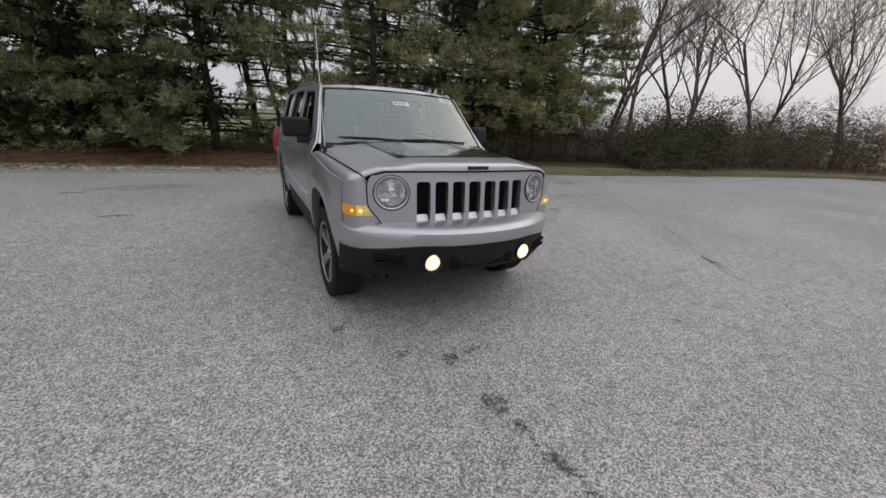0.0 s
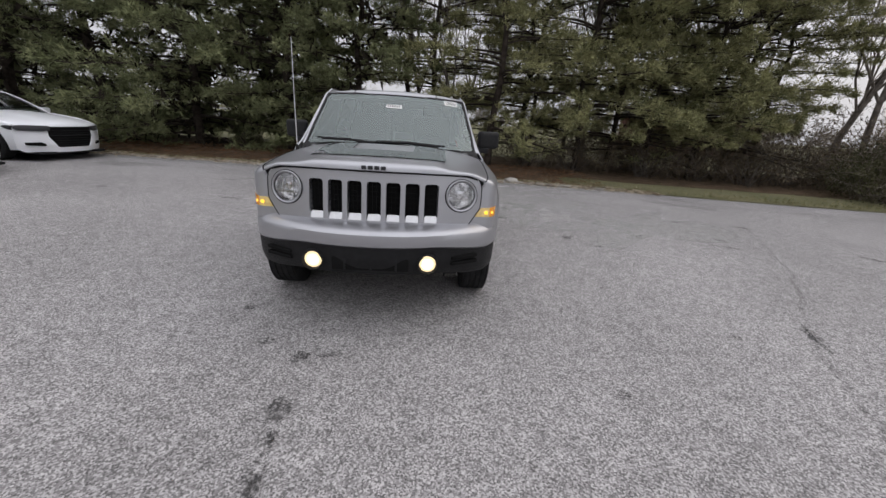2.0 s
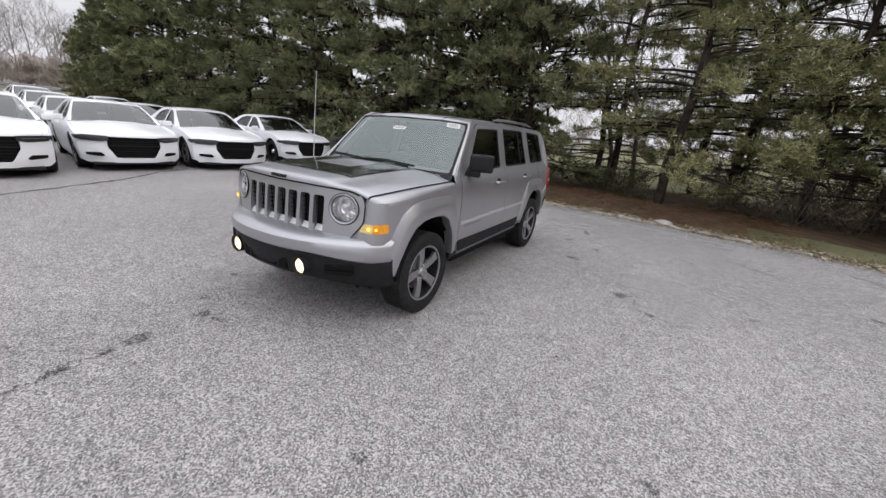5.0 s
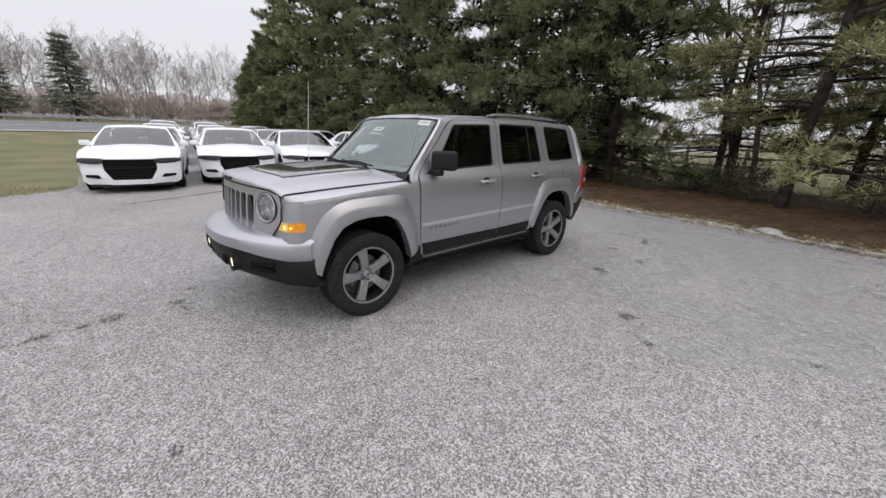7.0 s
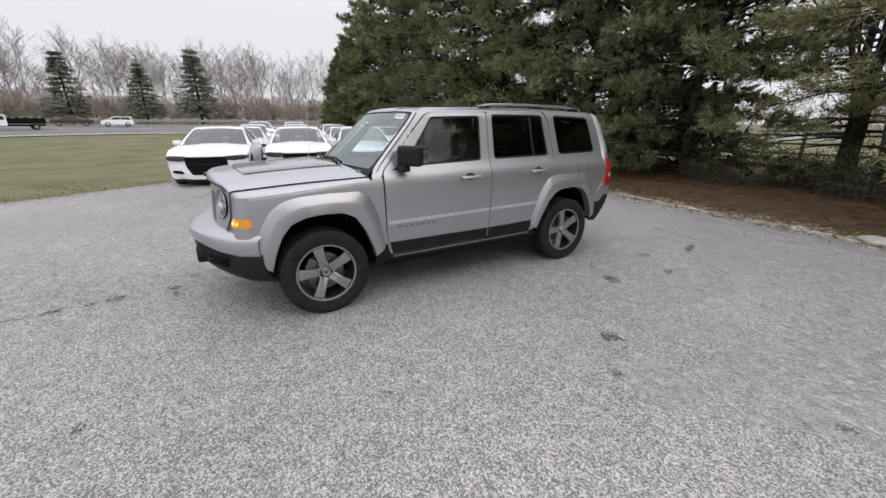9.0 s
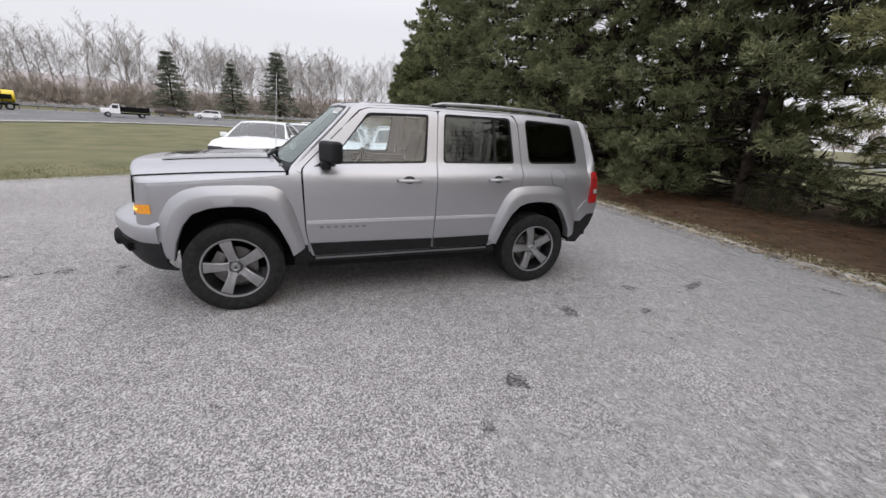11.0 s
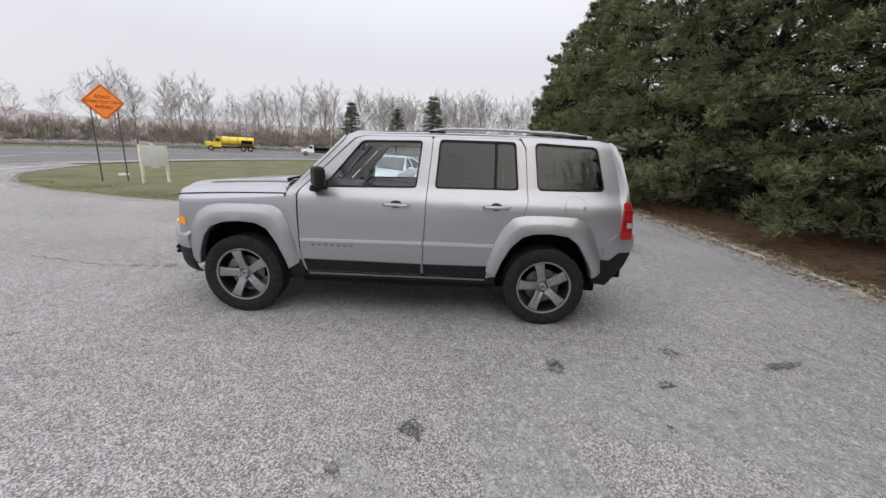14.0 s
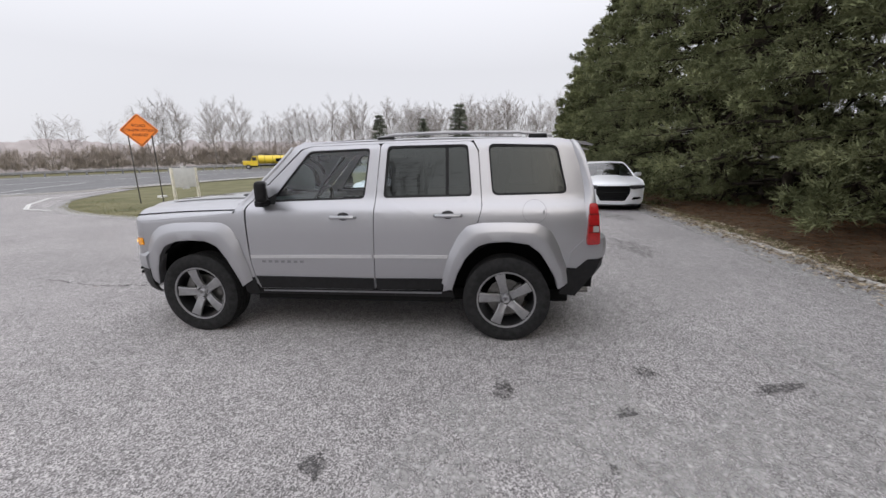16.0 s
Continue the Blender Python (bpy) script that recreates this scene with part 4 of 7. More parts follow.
again(big, 34.5, 2.5, 5.3, 1.0)
for x, y, a in ((24, -3, 1), (22, -15, 4), (17, -6.5, 2.2), (18.5, -10.5, 5)):
    again(big, x, y, a, 0.95)
for x, y, a in ((23.5, -8, 3), (29, 0, 2), (16.5, -9, 0.6), (18.5, -4.6, 4.1), (15.5, -12.5, 1.4)):
    again(slim, x, y, a, 1.0)

# undergrowth
br = shrub(41, 1.3, 1.5, 0.5, "brown leafless thicket with tangled stems", 1500, "thicketleaf", "thicket", "thicket at the lot edge", stems="greybark")
put(br, 5.2, 8.2)
gr = shrub(42, 1.1, 1.2, 1.0, "dull olive evergreen shrub", 5000, lw=0.02, ll=0.06)
put(gr, 1.4, 9.0, 0, 1.0)
for x, y, s in ((3.6, 8.5, 0.8), (7.4, 7.7, 1.0), (9.0, 7.6, .9), (10.4, 7.0, 1.1), (12, 7.4, 1.2), (13.6, 6.6, 1.1), (8.0, 9.5, 1.3), (10.8, 9.0, 1.4), (6.4, 10.5, 1.2), (4.2, 11.5, 1.3), (14.6, 8.6, 1.4)):
    again(br, x, y, rt.uniform(0, 6.28), s)
for x, y, s in ((12.2, 5.0, 1.3), (13.5, 5.2, 1.6), (15.2, 5.6, 1.9), (17.0, 5.9, 1.9), (-1.2, 8.8, .7), (-3.4, 9.4, .6), (0.2, 9.6, .8), (-5.6, 9.0, .6)):
    again(gr, x, y, rt.uniform(0, 6.28), s)
wild = tangle(44, 1.5, 2.7, "tall brown leafless thicket of thin stems")
put(wild, 4.6, 8.6, 0.3, .6)
for x, y, s in ((6.0, 8.2, .9), (7.0, 9.2, 1.1), (8.3, 8.0, 1.0), (9.6, 7.7, 1.05), (10.8, 7.6, 1.1), (12.2, 7.2, 1.2), (13.4, 6.9, 1.2), (7.8, 10.9, 1.1), (9.9, 10.0, 1.3), (12.0, 9.6, 1.4), (14.8, 7.4, 1.4),
                (3.6, 12.4, 1.2), (6.2, 13.0, .9), (9.0, 13.0, 1.5), (11.8, 12.6, 1.5), (14.4, 10.8, 1.6), (18.8, 6.2, 1.3), (20.6, 5.8, 1.4), (22.4, 5.4, 1.4), (24.2, 5.0, 1.5), (26, 4.5, 1.5), (28, 3.9, 1.5), (30, 3.4, 1.6),
                (32.5, 2.8, 1.6), (35, 2.0, 1.6), (38, 0.8, 1.6), (17.4, 8.2, 1.7), (20, 8.4, 1.8), (23, 7.8, 1.8), (26, 6.9, 1.8), (29, 6.0, 1.8)):
    again(wild, x, y, rt.uniform(0, 6.28), s * (.66 if x < 13 and y < 9.4 else .8 if x < 13 else 1))

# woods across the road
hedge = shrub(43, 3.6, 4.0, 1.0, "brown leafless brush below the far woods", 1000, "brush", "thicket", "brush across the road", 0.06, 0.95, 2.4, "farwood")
put(hedge, -74, -26, 0, 1)
far_a = fan_tree(51, 12.5, 0.17, "tall leafless tree in the far woods", 0.92)
put(far_a, -78, -27, 0)
far_b = fan_tree(52, 11.0, 0.18, "broad leafless tree in the far woods", 1.30)
put(far_b, -76, 2, 0)
fc = along([(6, -92), (-25, -82), (-48, -66), (-64, -50), (-73, -33), (-78, -16), (-79, 0), (-77, 16), (-71, 34), (-62, 54)], 11)
for i, p in enumerate(fc):
    for k in range(2 if i % 2 else 1):
        q = p + Vector((rt.uniform(-4, 1), rt.uniform(-2.5, 2.5)))
        again(hedge, q.x, q.y, rt.uniform(0, 6.28), rt.uniform(0.75, 1.1), dz=-.2)
    thin = -66 < p.x and p.y < -60
    if thin and i % 3:
        continue
    for k in range(1 if thin or i % 3 else 2):
        q = p + Vector((rt.uniform(-14, -3), rt.uniform(-3.2, 3.2)))
        again(far_a if rt.random() < .6 else far_b, q.x, q.y, rt.uniform(0, 6.28), rt.uniform(.66, 1.06) * (.8 if thin else 1))
# a low wooded ridge closes the distance, its colour paled for haze
crest, rn = along([(18, -118), (-30, -112), (-62, -92), (-86, -68), (-98, -44), (-104, -20), (-105, 2), (-102, 24), (-94, 48), (-80, 76)], 60), random.Random(77)
rows = []
for i, p in enumerate(crest):
    h = 5.6 + 1.3 * noise.noise((i * .035, 3, 0)) + .7 * noise.noise((i * .21, 5, 0)) + rn.uniform(-.28, .28)
    o = p.normalized()
    rows.append([land(*(p - o * 9), -.5), land(*(p - o * 6), h * .62), land(*(p - o * 2 + o * rn.uniform(-1, 1)), h * .9), land(*p, h), land(*(p + o * 14), h * .7), land(*(p + o * 24), -.5)])
tagged(part("backdrop", loft(rows), "ridge"), "low grey-brown ridge of distant leafless woods, haze in its colour", "woods", kind="structure")
sp = spruce(61, 8.8, "dark green spruce standing before the far woods")
put(sp, -69.5, -18.9)
again(sp, -70.5, -10.6, 1.0, 0.92)
again(sp, -70, -3.6, 3.0, 1.18)
again(far_b, -56, -55, 1.0, 0.9)
again(far_a, -60, -46.5, 2.0, 0.8)


# ---- the silver sport utility car ----
def wheel(parent, x, y, z, side, R=0.345, W=0.215, rim=0.232, style="alloy", seg=56):
    """Tyre with grooved tread, five-spoke rim, hub cap, nuts and brake; side +1 faces +x."""
    s = side
    w = W / 2
    tread = []
    for k in range(5):
        a = -w * 0.78 + k * w * 0.39
        tread += [(a - .012, R - .001), (a - .009, R - .009), (a + .003, R - .009), (a + .006, R - .001)]
    prof = [(-w * .84, rim - .008), (-w * .98, rim + .03), (-w, (R + rim) / 2), (-w * .95, R - .025), (-w * .86, R - .006)] + tread + [(w * .86, R - .006), (w * .95, R - .025), (w, (R + rim) / 2), (w * .99, rim + .045), (w * .95, rim + .018), (w * .84, rim - .008)]
    barrel = [(s * w * .82, rim + .004), (s * w * .86, rim - .004), (s * w * .80, rim - .016), (-s * w * .7, rim - .03), (-s * w * .7, rim - .022), (s * w * .7, rim - .002)]
    hub = part("wheel", lathe(barrel, 40), "alloy_dark" if style == "alloy" else "dark", parent)
    hub.location = (x, y, z)
    part("rim_lip", lathe([(s * w * .80, rim - .012), (s * w * .88, rim - .010), (s * w * .90, rim + .002), (s * w * .84, rim + .006)], 48), "alloy" if style == "alloy" else "dark", hub)
    part("tyre", lathe(prof, seg), "rubber", hub, "black tyre with grooved tread")
    if style == "alloy":
        for k in range(5):
            bm = bmesh.new()
            rows = []
            for r, hw, f in ((.045, .036, .058), (.09, .032, .073), (.15, .035, .085), (.205, .041, .088), (rim - .006, .047, .084)):
                rows.append([(s * (f - .03), -hw, r), (s * (f - .004), -hw, r), (s * f, -hw * .72, r), (s * (f - .006), 0, r), (s * f, hw * .72, r), (s * (f - .004), hw, r), (s * (f - .03), hw, r)])
            bm = loft([[Vector(p) for p in row] for row in rows])
            shifted(bm, Matrix.Rotation(radians(72 * k + 14), 4, "X"))
            part("spoke", bm, "alloy", hub)
        part("hub_cap", lathe([(s * .055, .0001), (s * .074, .012), (s * .078, .028), (s * .07, .034), (s * .03, .05), (s * .02, .0001)], 20), "alloy", hub)
        nuts = [shifted(lathe([(s * .05, .001), (s * .074, .004), (s * .074, .009), (s * .05, .01)], 6), Matrix.Rotation(radians(72 * k + 50), 4, "X") @ Matrix.Translation((0, 0, .057))) for k in range(5)]
        for b in nuts:
            part("wheel_nut", b, "chrome", hub)
    else:
        part("wheel_disc", lathe([(s * .05, .0001), (s * .055, .09), (s * .02, .14), (s * .03, rim - .02), (s * .0, rim - .02), (s * .0, .0001)], 32), "dark", hub, "black steel wheel disc")
        part("hub_cap", lathe([(s * .05, .0001), (s * .085, .02), (s * .08, .06), (s * .055, .075), (s * .05, .0001)], 24), "chrome", hub, "small chrome hub cap")
    part("brake_disc", lathe([(s * .0, .06), (s * .012, .06), (s * .012, .15), (s * .0, .15)], 32), "steel", hub)
    cal = shifted(block(-.03, -.05, .09, .05, .06, .165, .012), Matrix.Rotation(radians(60 if y < 0 else -60), 4, "X"))
    part("brake_caliper", shifted(cal, Matrix.Scale(s, 4, (1, 0, 0))) if s < 0 else cal, "steel", hub)
    return hub


def jx(y, z):
    """Half width of the body at a place along it and a height."""
    x = interp(z, [.28, .36, .50, .60, .68, .90, 1.00, 1.04, 1.07, 1.10, 1.13, 1.17, 1.30, 1.54, 1.61], [.80, .815, .838, .85, .855, .858, .853, .847, .836, .816, .796, .778, .740, .672, .632])
    if y < -1.5:
        x -= .11 * ((-1.5 - y) / .5) ** 2
    if y > 1.6:
        x -= .05 * ((y - 1.6) / .5) ** 2
    return x


jeep = thing("suv_car", "silver boxy sport utility car, black hood decal, fog lamps lit", "car")


def side_map(sgn, proud=0.0):
    return lambda u, v: Vector((sgn * (jx(u, v) + proud), u, v))


def resample(line, n):
    """Points at even steps along a line."""
    d = [0.0]
    for p, q in zip(line, line[1:]):
        d.append(d[-1] + math.hypot(q[0] - p[0], q[1] - p[1]))
    s = np.linspace(0, d[-1], n)
    return list(zip(np.interp(s, d, [p[0] for p in line]), np.interp(s, d, [p[1] for p in line])))


def flare(sgn, outer, inner, n=44):
    """A wheel arch moulding: a shelf that faces up, an upright band, and a lip turned in."""
    out, inn = resample(outer, n), resample(inner, n)
    rws = []
    for (a, b), (c, e) in zip(out, inn):
        row = []
        for k, pr in ((0, -.01), (.0, .004), (.07, .010), (.40, .030), (.48, .034), (.93, .037), (1.0, .032), (1.0, .02), (.98, -.05)):
            u, v = a + (c - a) * k, b + (e - b) * k
            row.append(Vector((sgn * (jx(a + (c - a) * min(k, .5), min(v, 1.0)) + pr), u, v)))
        rws.append(row)
    return loft(rws)


F_IN = [(-1.70, .42), (-1.668, .55), (-1.61, .69), (-1.54, .775), (-1.43, .816), (-1.30, .826), (-1.16, .82), (-1.065, .775), (-.99, .66), (-.925, .50), (-.905, .42)]
F_OUT = [(-1.80, .50), (-1.785, .62), (-1.74, .76), (-1.67, .875), (-1.58, .938), (-1.47, .965), (-1.27, .972), (-1.02, .970), (-.945, .93), (-.885, .81), (-.835, .62), (-.81, .48)]
R_IN = [(.885, .42), (.93, .56), (1.00, .70), (1.09, .79), (1.18, .82), (1.32, .828), (1.47, .81), (1.56, .745), (1.63, .64), (1.69, .53), (1.71, .45)]
R_OUT = [(.80, .48), (.83, .60), (.87, .73), (.935, .86), (1.01, .945), (1.12, .968), (1.32, .972), (1.54, .965), (1.64, .91), (1.70, .80), (1.77, .62), (1.79, .50)]
W_F = fillet([(-.61, 1.130), (.188, 1.152), (.228, 1.546), (-.285, 1.530)], .035)
W_R = fillet([(.340, 1.155), (1.045, 1.165), (1.010, 1.562), (.368, 1.560)], .035)
W_Q = fillet([(1.200, 1.168), (1.765, 1.180), (1.690, 1.542), (1.165, 1.562)], .05)

for sg, nm in ((1, "left"), (-1, "right")):
    sm = side_map(sg)
    fender = [(-1.785, .60), (-1.785, .955), (-1.78, .979), (-.90, 1.047), (-.895, 1.085), (-.88, 1.105), (-.815, 1.06), (-.806, .62), (-.775, .44), (-.905, .42)] + F_IN[::-1][1:] + [(-1.76, .45), (-1.785, .53)]
    part("front_fender", sheet(fender, sm, du=.06, dv=.04, thick=.012), "paint", jeep)
    door_f = [(-.768, .40), (.249, .405), (.270, 1.05), (.310, 1.578), (-.27, 1.566), (-.345, 1.54), (-.80, 1.095), (-.798, .62)]
    df = part("front_door", sheet(fillet(door_f, .03), sm, [W_F], du=.06, dv=.03, thick=.014), "paint", jeep)
    door_r = [(.255, .405), (.80, .41), (.825, .56), (.88, .73), (.945, .86), (1.02, .945), (1.088, .965), (1.120, 1.09), (1.088, 1.51), (1.040, 1.584), (.316, 1.580), (.276, 1.05)]
    dr = part("rear_door", sheet(fillet(door_r, .03), sm, [W_R], du=.06, dv=.03, thick=.014), "paint", jeep)
    quarter = [(.81, .40), (.885, .42)] + R_IN[1:] + [(1.73, .44), (1.86, .60), (1.98, .68), (2.03, .84), (1.90, .845), (1.895, 1.13), (1.90, 1.2), (1.86, 1.40), (1.79, 1.575), (1.70, 1.595), (1.045, 1.605), (1.094, 1.515), (1.125, 1.095), (1.094, .971), (1.025, .951), (.950, .866), (.886, .735), (.832, .56)]
    part("rear_quarter", sheet(quarter, sm, [W_Q], du=.06, dv=.03, thick=.012), "paint", jeep)
    rail = [(-.885, 1.105), (-.818, 1.066), (-.805, 1.10), (-.355, 1.546), (-.275, 1.569), (.31, 1.581), (1.04, 1.587), (1.065, 1.605), (1.0, 1.612), (-.34, 1.605), (-.425, 1.562), (-.862, 1.13)]
    part("roof_pillar", sheet(rail, sm, thick=.012), "paint", jeep)
    # flares stand proud of the sides
    part("fender_flare", flare(sg, F_OUT, F_IN), "paint", jeep, angle=28)
    part("fender_flare", flare(sg, R_OUT, R_IN), "paint", jeep, angle=28)
    # lower cladding, sill and trim
    part("door_cladding", sheet([(-.745, .405), (.243, .41), (.243, .507), (-.775, .512)], side_map(sg, .008), thick=.012), "plastic", df)
    part("door_cladding", sheet([(.262, .41), (.80, .413), (.822, .513), (.262, .507)], side_map(sg, .008), thick=.012), "plastic", dr)
    part("sill", sheet([(-.90, .33), (.90, .335), (.885, .395), (-.87, .395)], side_map(sg, -.012), thick=.03), "plastic", jeep)
    part("sill_trim", sheet([(-.74, .372), (.80, .378), (.80, .392), (-.74, .386)], side_map(sg, .004), thick=.01), "badge", jeep)
    part("front_cladding", sheet([(-.895, .36), (-.77, .36), (-.795, .50), (-.90, .495)], side_map(sg, .008), thick=.012), "plastic", jeep)
    part("trim_strip", sheet([(-.79, .674), (.243, .684), (.243, .708), (-.79, .698)], side_map(sg, .013), thick=.016), "satin", df)
    part("trim_strip", sheet([(.262, .684), (.850, .688), (.860, .712), (.262, .708)], side_map(sg, .013), thick=.016), "satin", dr)
    # glass and its black frames
    for w, own, gl in ((W_F, df, "sideglass"), (W_R, dr, "privacy"), (W_Q, jeep, "privacy")):
        cx, cy = sum(p[0] for p in w) / len(w), sum(p[1] for p in w) / len(w)
        inner = [(cx + (a - cx) * .955, cy + (b - cy) * .92) for a, b in w]
        part("window_seal", sheet(w, side_map(sg, -.006), [inner], thick=.01), "plastic", own)
        part("window", sheet(w, side_map(sg, -.014), thick=0), gl, own)
    part("window_divider", sheet([(.838, 1.166), (.862, 1.166), (.858, 1.55), (.834, 1.55)], side_map(sg, -.006), thick=.01), "plastic", dr)
    # handles
    for yc, own in ((.03, df), (.865, dr)):
        zc = 1.012 + (.012 if yc > .5 else 0)
        cup = sheet(circle(yc - .005, zc + .006, .05, 16, .032), side_map(sg, .002), du=0, dv=0, thick=.004)
        part("handle_cup", cup, "alloy_dark", own)
        pts = [(sg * (jx(yc, zc) + dx), yc + dy, zc + dz) for dy, dx, dz in ((-.105, .004, 0), (-.09, .03, .002), (-.04, .042, .004), (.04, .042, .004), (.085, .03, .002), (.1, .004, 0))]
        part("door_handle", tube(pts, .0145, 8), "paint", own)
    part("fuel_door" if sg > 0 else "badge_plate", sheet(circle(1.515, 1.05, .085 if sg > 0 else .02, 28), side_map(sg, .003), du=.03, dv=.02, thick=.004), "paint", jeep)
    if sg > 0:
        part("fuel_door_ring", sheet(circle(1.515, 1.05, .090, 28), side_map(sg, .0015), [circle(1.515, 1.05, .087, 28)], du=0, dv=0, thick=.003), "badge", jeep)
        part("fuel_door_tab", block(.858, 1.575, 1.035, .866, 1.588, 1.065, .003), "paint", jeep)
    # lettering blocks on the front door, too small to read
    for k in range(7):
        part("badge_letter", sheet([(-.70 + k * .055, .634), (-.668 + k * .055, .634), (-.668 + k * .055, .654), (-.70 + k * .055, .654)], side_map(sg, .002), du=0, dv=0, thick=.002), "badge", df)
    # mirror
    mir = part("mirror", shifted(block(-.112, -.042, -.08, .112, .042, .08, .036, 4), Matrix.Translation((sg * .915, -.60, 1.225)) @ Matrix.Rotation(radians(28 * sg), 4, "Z")), "plastic", jeep)
    part("mirror_arm", block(sg * .79, -.67, 1.10, sg * .92, -.60, 1.155, .018, 3), "plastic", mir)
    part("mirror_glass", shifted(block(-.088, -.003, -.058, .088, .003, .058, .002), Matrix.Translation((sg * .894, -.561, 1.225)) @ Matrix.Rotation(radians(28 * sg), 4, "Z")), "mirrorglass", mir)
    part("mirror_patch", sheet([(-.72, 1.11), (-.56, 1.115), (-.555, 1.20)], side_map(sg, .004), thick=.006), "plastic", df)
    # roof rail
    rl = part("roof_rail", tube([(sg * .585, .27, 1.622), (sg * .588, .38, 1.645), (sg * .59, .6, 1.653), (sg * .59, .9, 1.656), (sg * .588, 1.40, 1.646), (sg * .58, 1.66, 1.618)], .013, 8), "alloy", jeep)
    for yc in (.34, 1.55):
        part("rail_foot", block(sg * .568, yc - .07, 1.595, sg * .604, yc + .07, 1.634, .012), "plastic", rl)
    # lamps
    lamp = part("tail_lamp", sheet(fillet([(1.905, .80), (2.005, .805), (1.975, 1.11), (1.915, 1.11)], .02), side_map(sg, .024), thick=.05), "red", jeep)
    part("reverse_lens", sheet([(1.945, .90), (1.988, .90), (1.984, .942), (1.945, .942)], side_map(sg, .028), du=0, dv=0, thick=.006), "satin", lamp)
    for z in (.895, .947, 1.03):
        part("lens_rib", sheet([(1.912, z), (1.99, z), (1.99, z + .004), (1.912, z + .004)], side_map(sg, .0265), du=0, dv=0, thick=.004), "dark", lamp)
    # wheel housings
    for yc in (-1.3175, 1.3175):
        part("wheel_well", half_tube(sg * .50, sg * .825, yc, .385, .425, a0=4, a1=176), "dark", jeep)
        part("well_wall", sheet([(yc - .43, .25), (yc + .43, .25), (yc + .43, .6), (yc + .25, .80), (yc - .25, .80), (yc - .43, .6)], lambda u, v, s=sg: Vector((s * .50, u, v)), du=0, dv=0, thick=.01), "dark", jeep)
        wheel(jeep, sg * .755, yc, .345, sg)

# inner shell keeps daylight out of the gaps
part("inner_shell", merge(block(-.80, -.80, .30, .80, .88, 1.06), block(-.49, -1.90, .45, .49, 2.0, .98), block(-.78, 1.72, .45, .78, 1.98, 1.05)), "dark", jeep)


def top_map(prof, wid, crown, bow=0.0):
    """A surface across the car: v runs along a profile of (y, z), u from side to side."""
    k = len(prof) - 1

    def f(u, v):
        t = min(max(v * k, 0), k - 1e-6)
        i = int(t)
        a = t - i
        p0, p1, p2, p3 = (Vector(prof[max(0, min(k, i + d))]) for d in (-1, 0, 1, 2))
        q = 0.5 * ((2 * p1) + (p2 - p0) * a + (2 * p0 - 5 * p1 + 4 * p2 - p3) * a * a + (3 * p1 - p0 - 3 * p2 + p3) * a ** 3)
        w = interp(v, np.linspace(0, 1, len(wid)), wid)
        return Vector((u * w, q.x + bow * u * u, q.y - crown * abs(u) ** 2.4))

    return f


UNIT = [(-1, 0), (1, 0), (1, 1), (-1, 1)]
hood_base = top_map([(-2.035, 1.058), (-2.018, 1.082), (-1.93, 1.098), (-1.6, 1.126), (-1.3, 1.144), (-1.06, 1.156)], [.715, .728, .745, .77, .785, .79], 0.0, .14)


def hood_map(u, v):
    """Flat across at the front, more crowned by the windscreen."""
    p = hood_base(u, v)
    p.z -= (.020 + .068 * v) * abs(u) ** 2.8 + .036 * (max(0, abs(u) - .84) / .16) ** 1.5 * (1 - v)
    return p


def hood_relief(u, v):
    p = hood_map(u, v)
    p.z += .014 * smooth01((.68 - abs(u)) / .16) * smooth01(v * 4) * smooth01((1.02 - v) * 6)
    return p


hood = part("hood", sheet(fillet([(-1, 0), (1, 0), (1, 1), (-1, 1)], .04), hood_relief, du=.04, dv=.04, thick=.014), "paint", jeep)

def front_corner(sg, a, z, proud=0.0):
    """The fender's rounded front corner: a runs outward along it from the edge of the grille panel."""
    y0 = -1.899 + .10 * (z - .85)
    if a < 0:
        return Vector((sg * (.70 + a), y0 + .31 * a - proud, z))
    th = min(1, a / .19) * math.pi / 2
    x1 = jx(-1.78, z)
    return Vector((sg * (.70 + (x1 - .70) * math.sin(th) ** .85 + proud * math.sin(th)), y0 + (-1.78 - y0) * (1 - math.cos(th)) - proud * math.cos(th), z))


# rounded shoulders carry the fenders up to the hood
for sg in (1, -1):
    rws = []
    for i in range(19):
        v = .02 + .98 * i / 18
        e = hood_map(1, v)
        y = min(-.9, max(-1.935, e.y))
        zf = interp(y, [-1.93, -1.86, -.90], [.945, .970, 1.042])
        xf = jx(y, zf) if y > -1.78 else abs(front_corner(1, .19 / (math.pi / 2) * math.acos(max(0, min(1, (y + 1.78) / (-1.899 + .1 * (zf - .85) + 1.78)))), zf).x)
        ze = e.z - .006
        rws.append([Vector((sg * (xf + .002), y, zf - .02)), Vector((sg * (xf + .001), y, zf - .004)), Vector((sg * (xf * .8 + e.x * .2), y, zf * .6 + ze * .4 + .006)), Vector((sg * (xf * .4 + e.x * .6), y, ze * .8 + zf * .2 + .005)), Vector((sg * (e.x + .004), e.y, ze)), Vector((sg * (e.x - .02), e.y, ze - .05))])
    part("fender_shoulder", loft(rws), "paint", jeep)
    corner = []
    for i in range(11):
        z = .69 + .29 * i / 10
        lo = interp(z, [.68, .79, .83], [-.10, -.06, -.012])
        corner.append([front_corner(sg, lo + (.19 - lo) * k / 18, z) for k in range(19)])
    part("fender_nose", loft(corner), "paint", jeep)


def lifted(f, d):
    return lambda u, v: f(u, v) + Vector((0, 0, d))


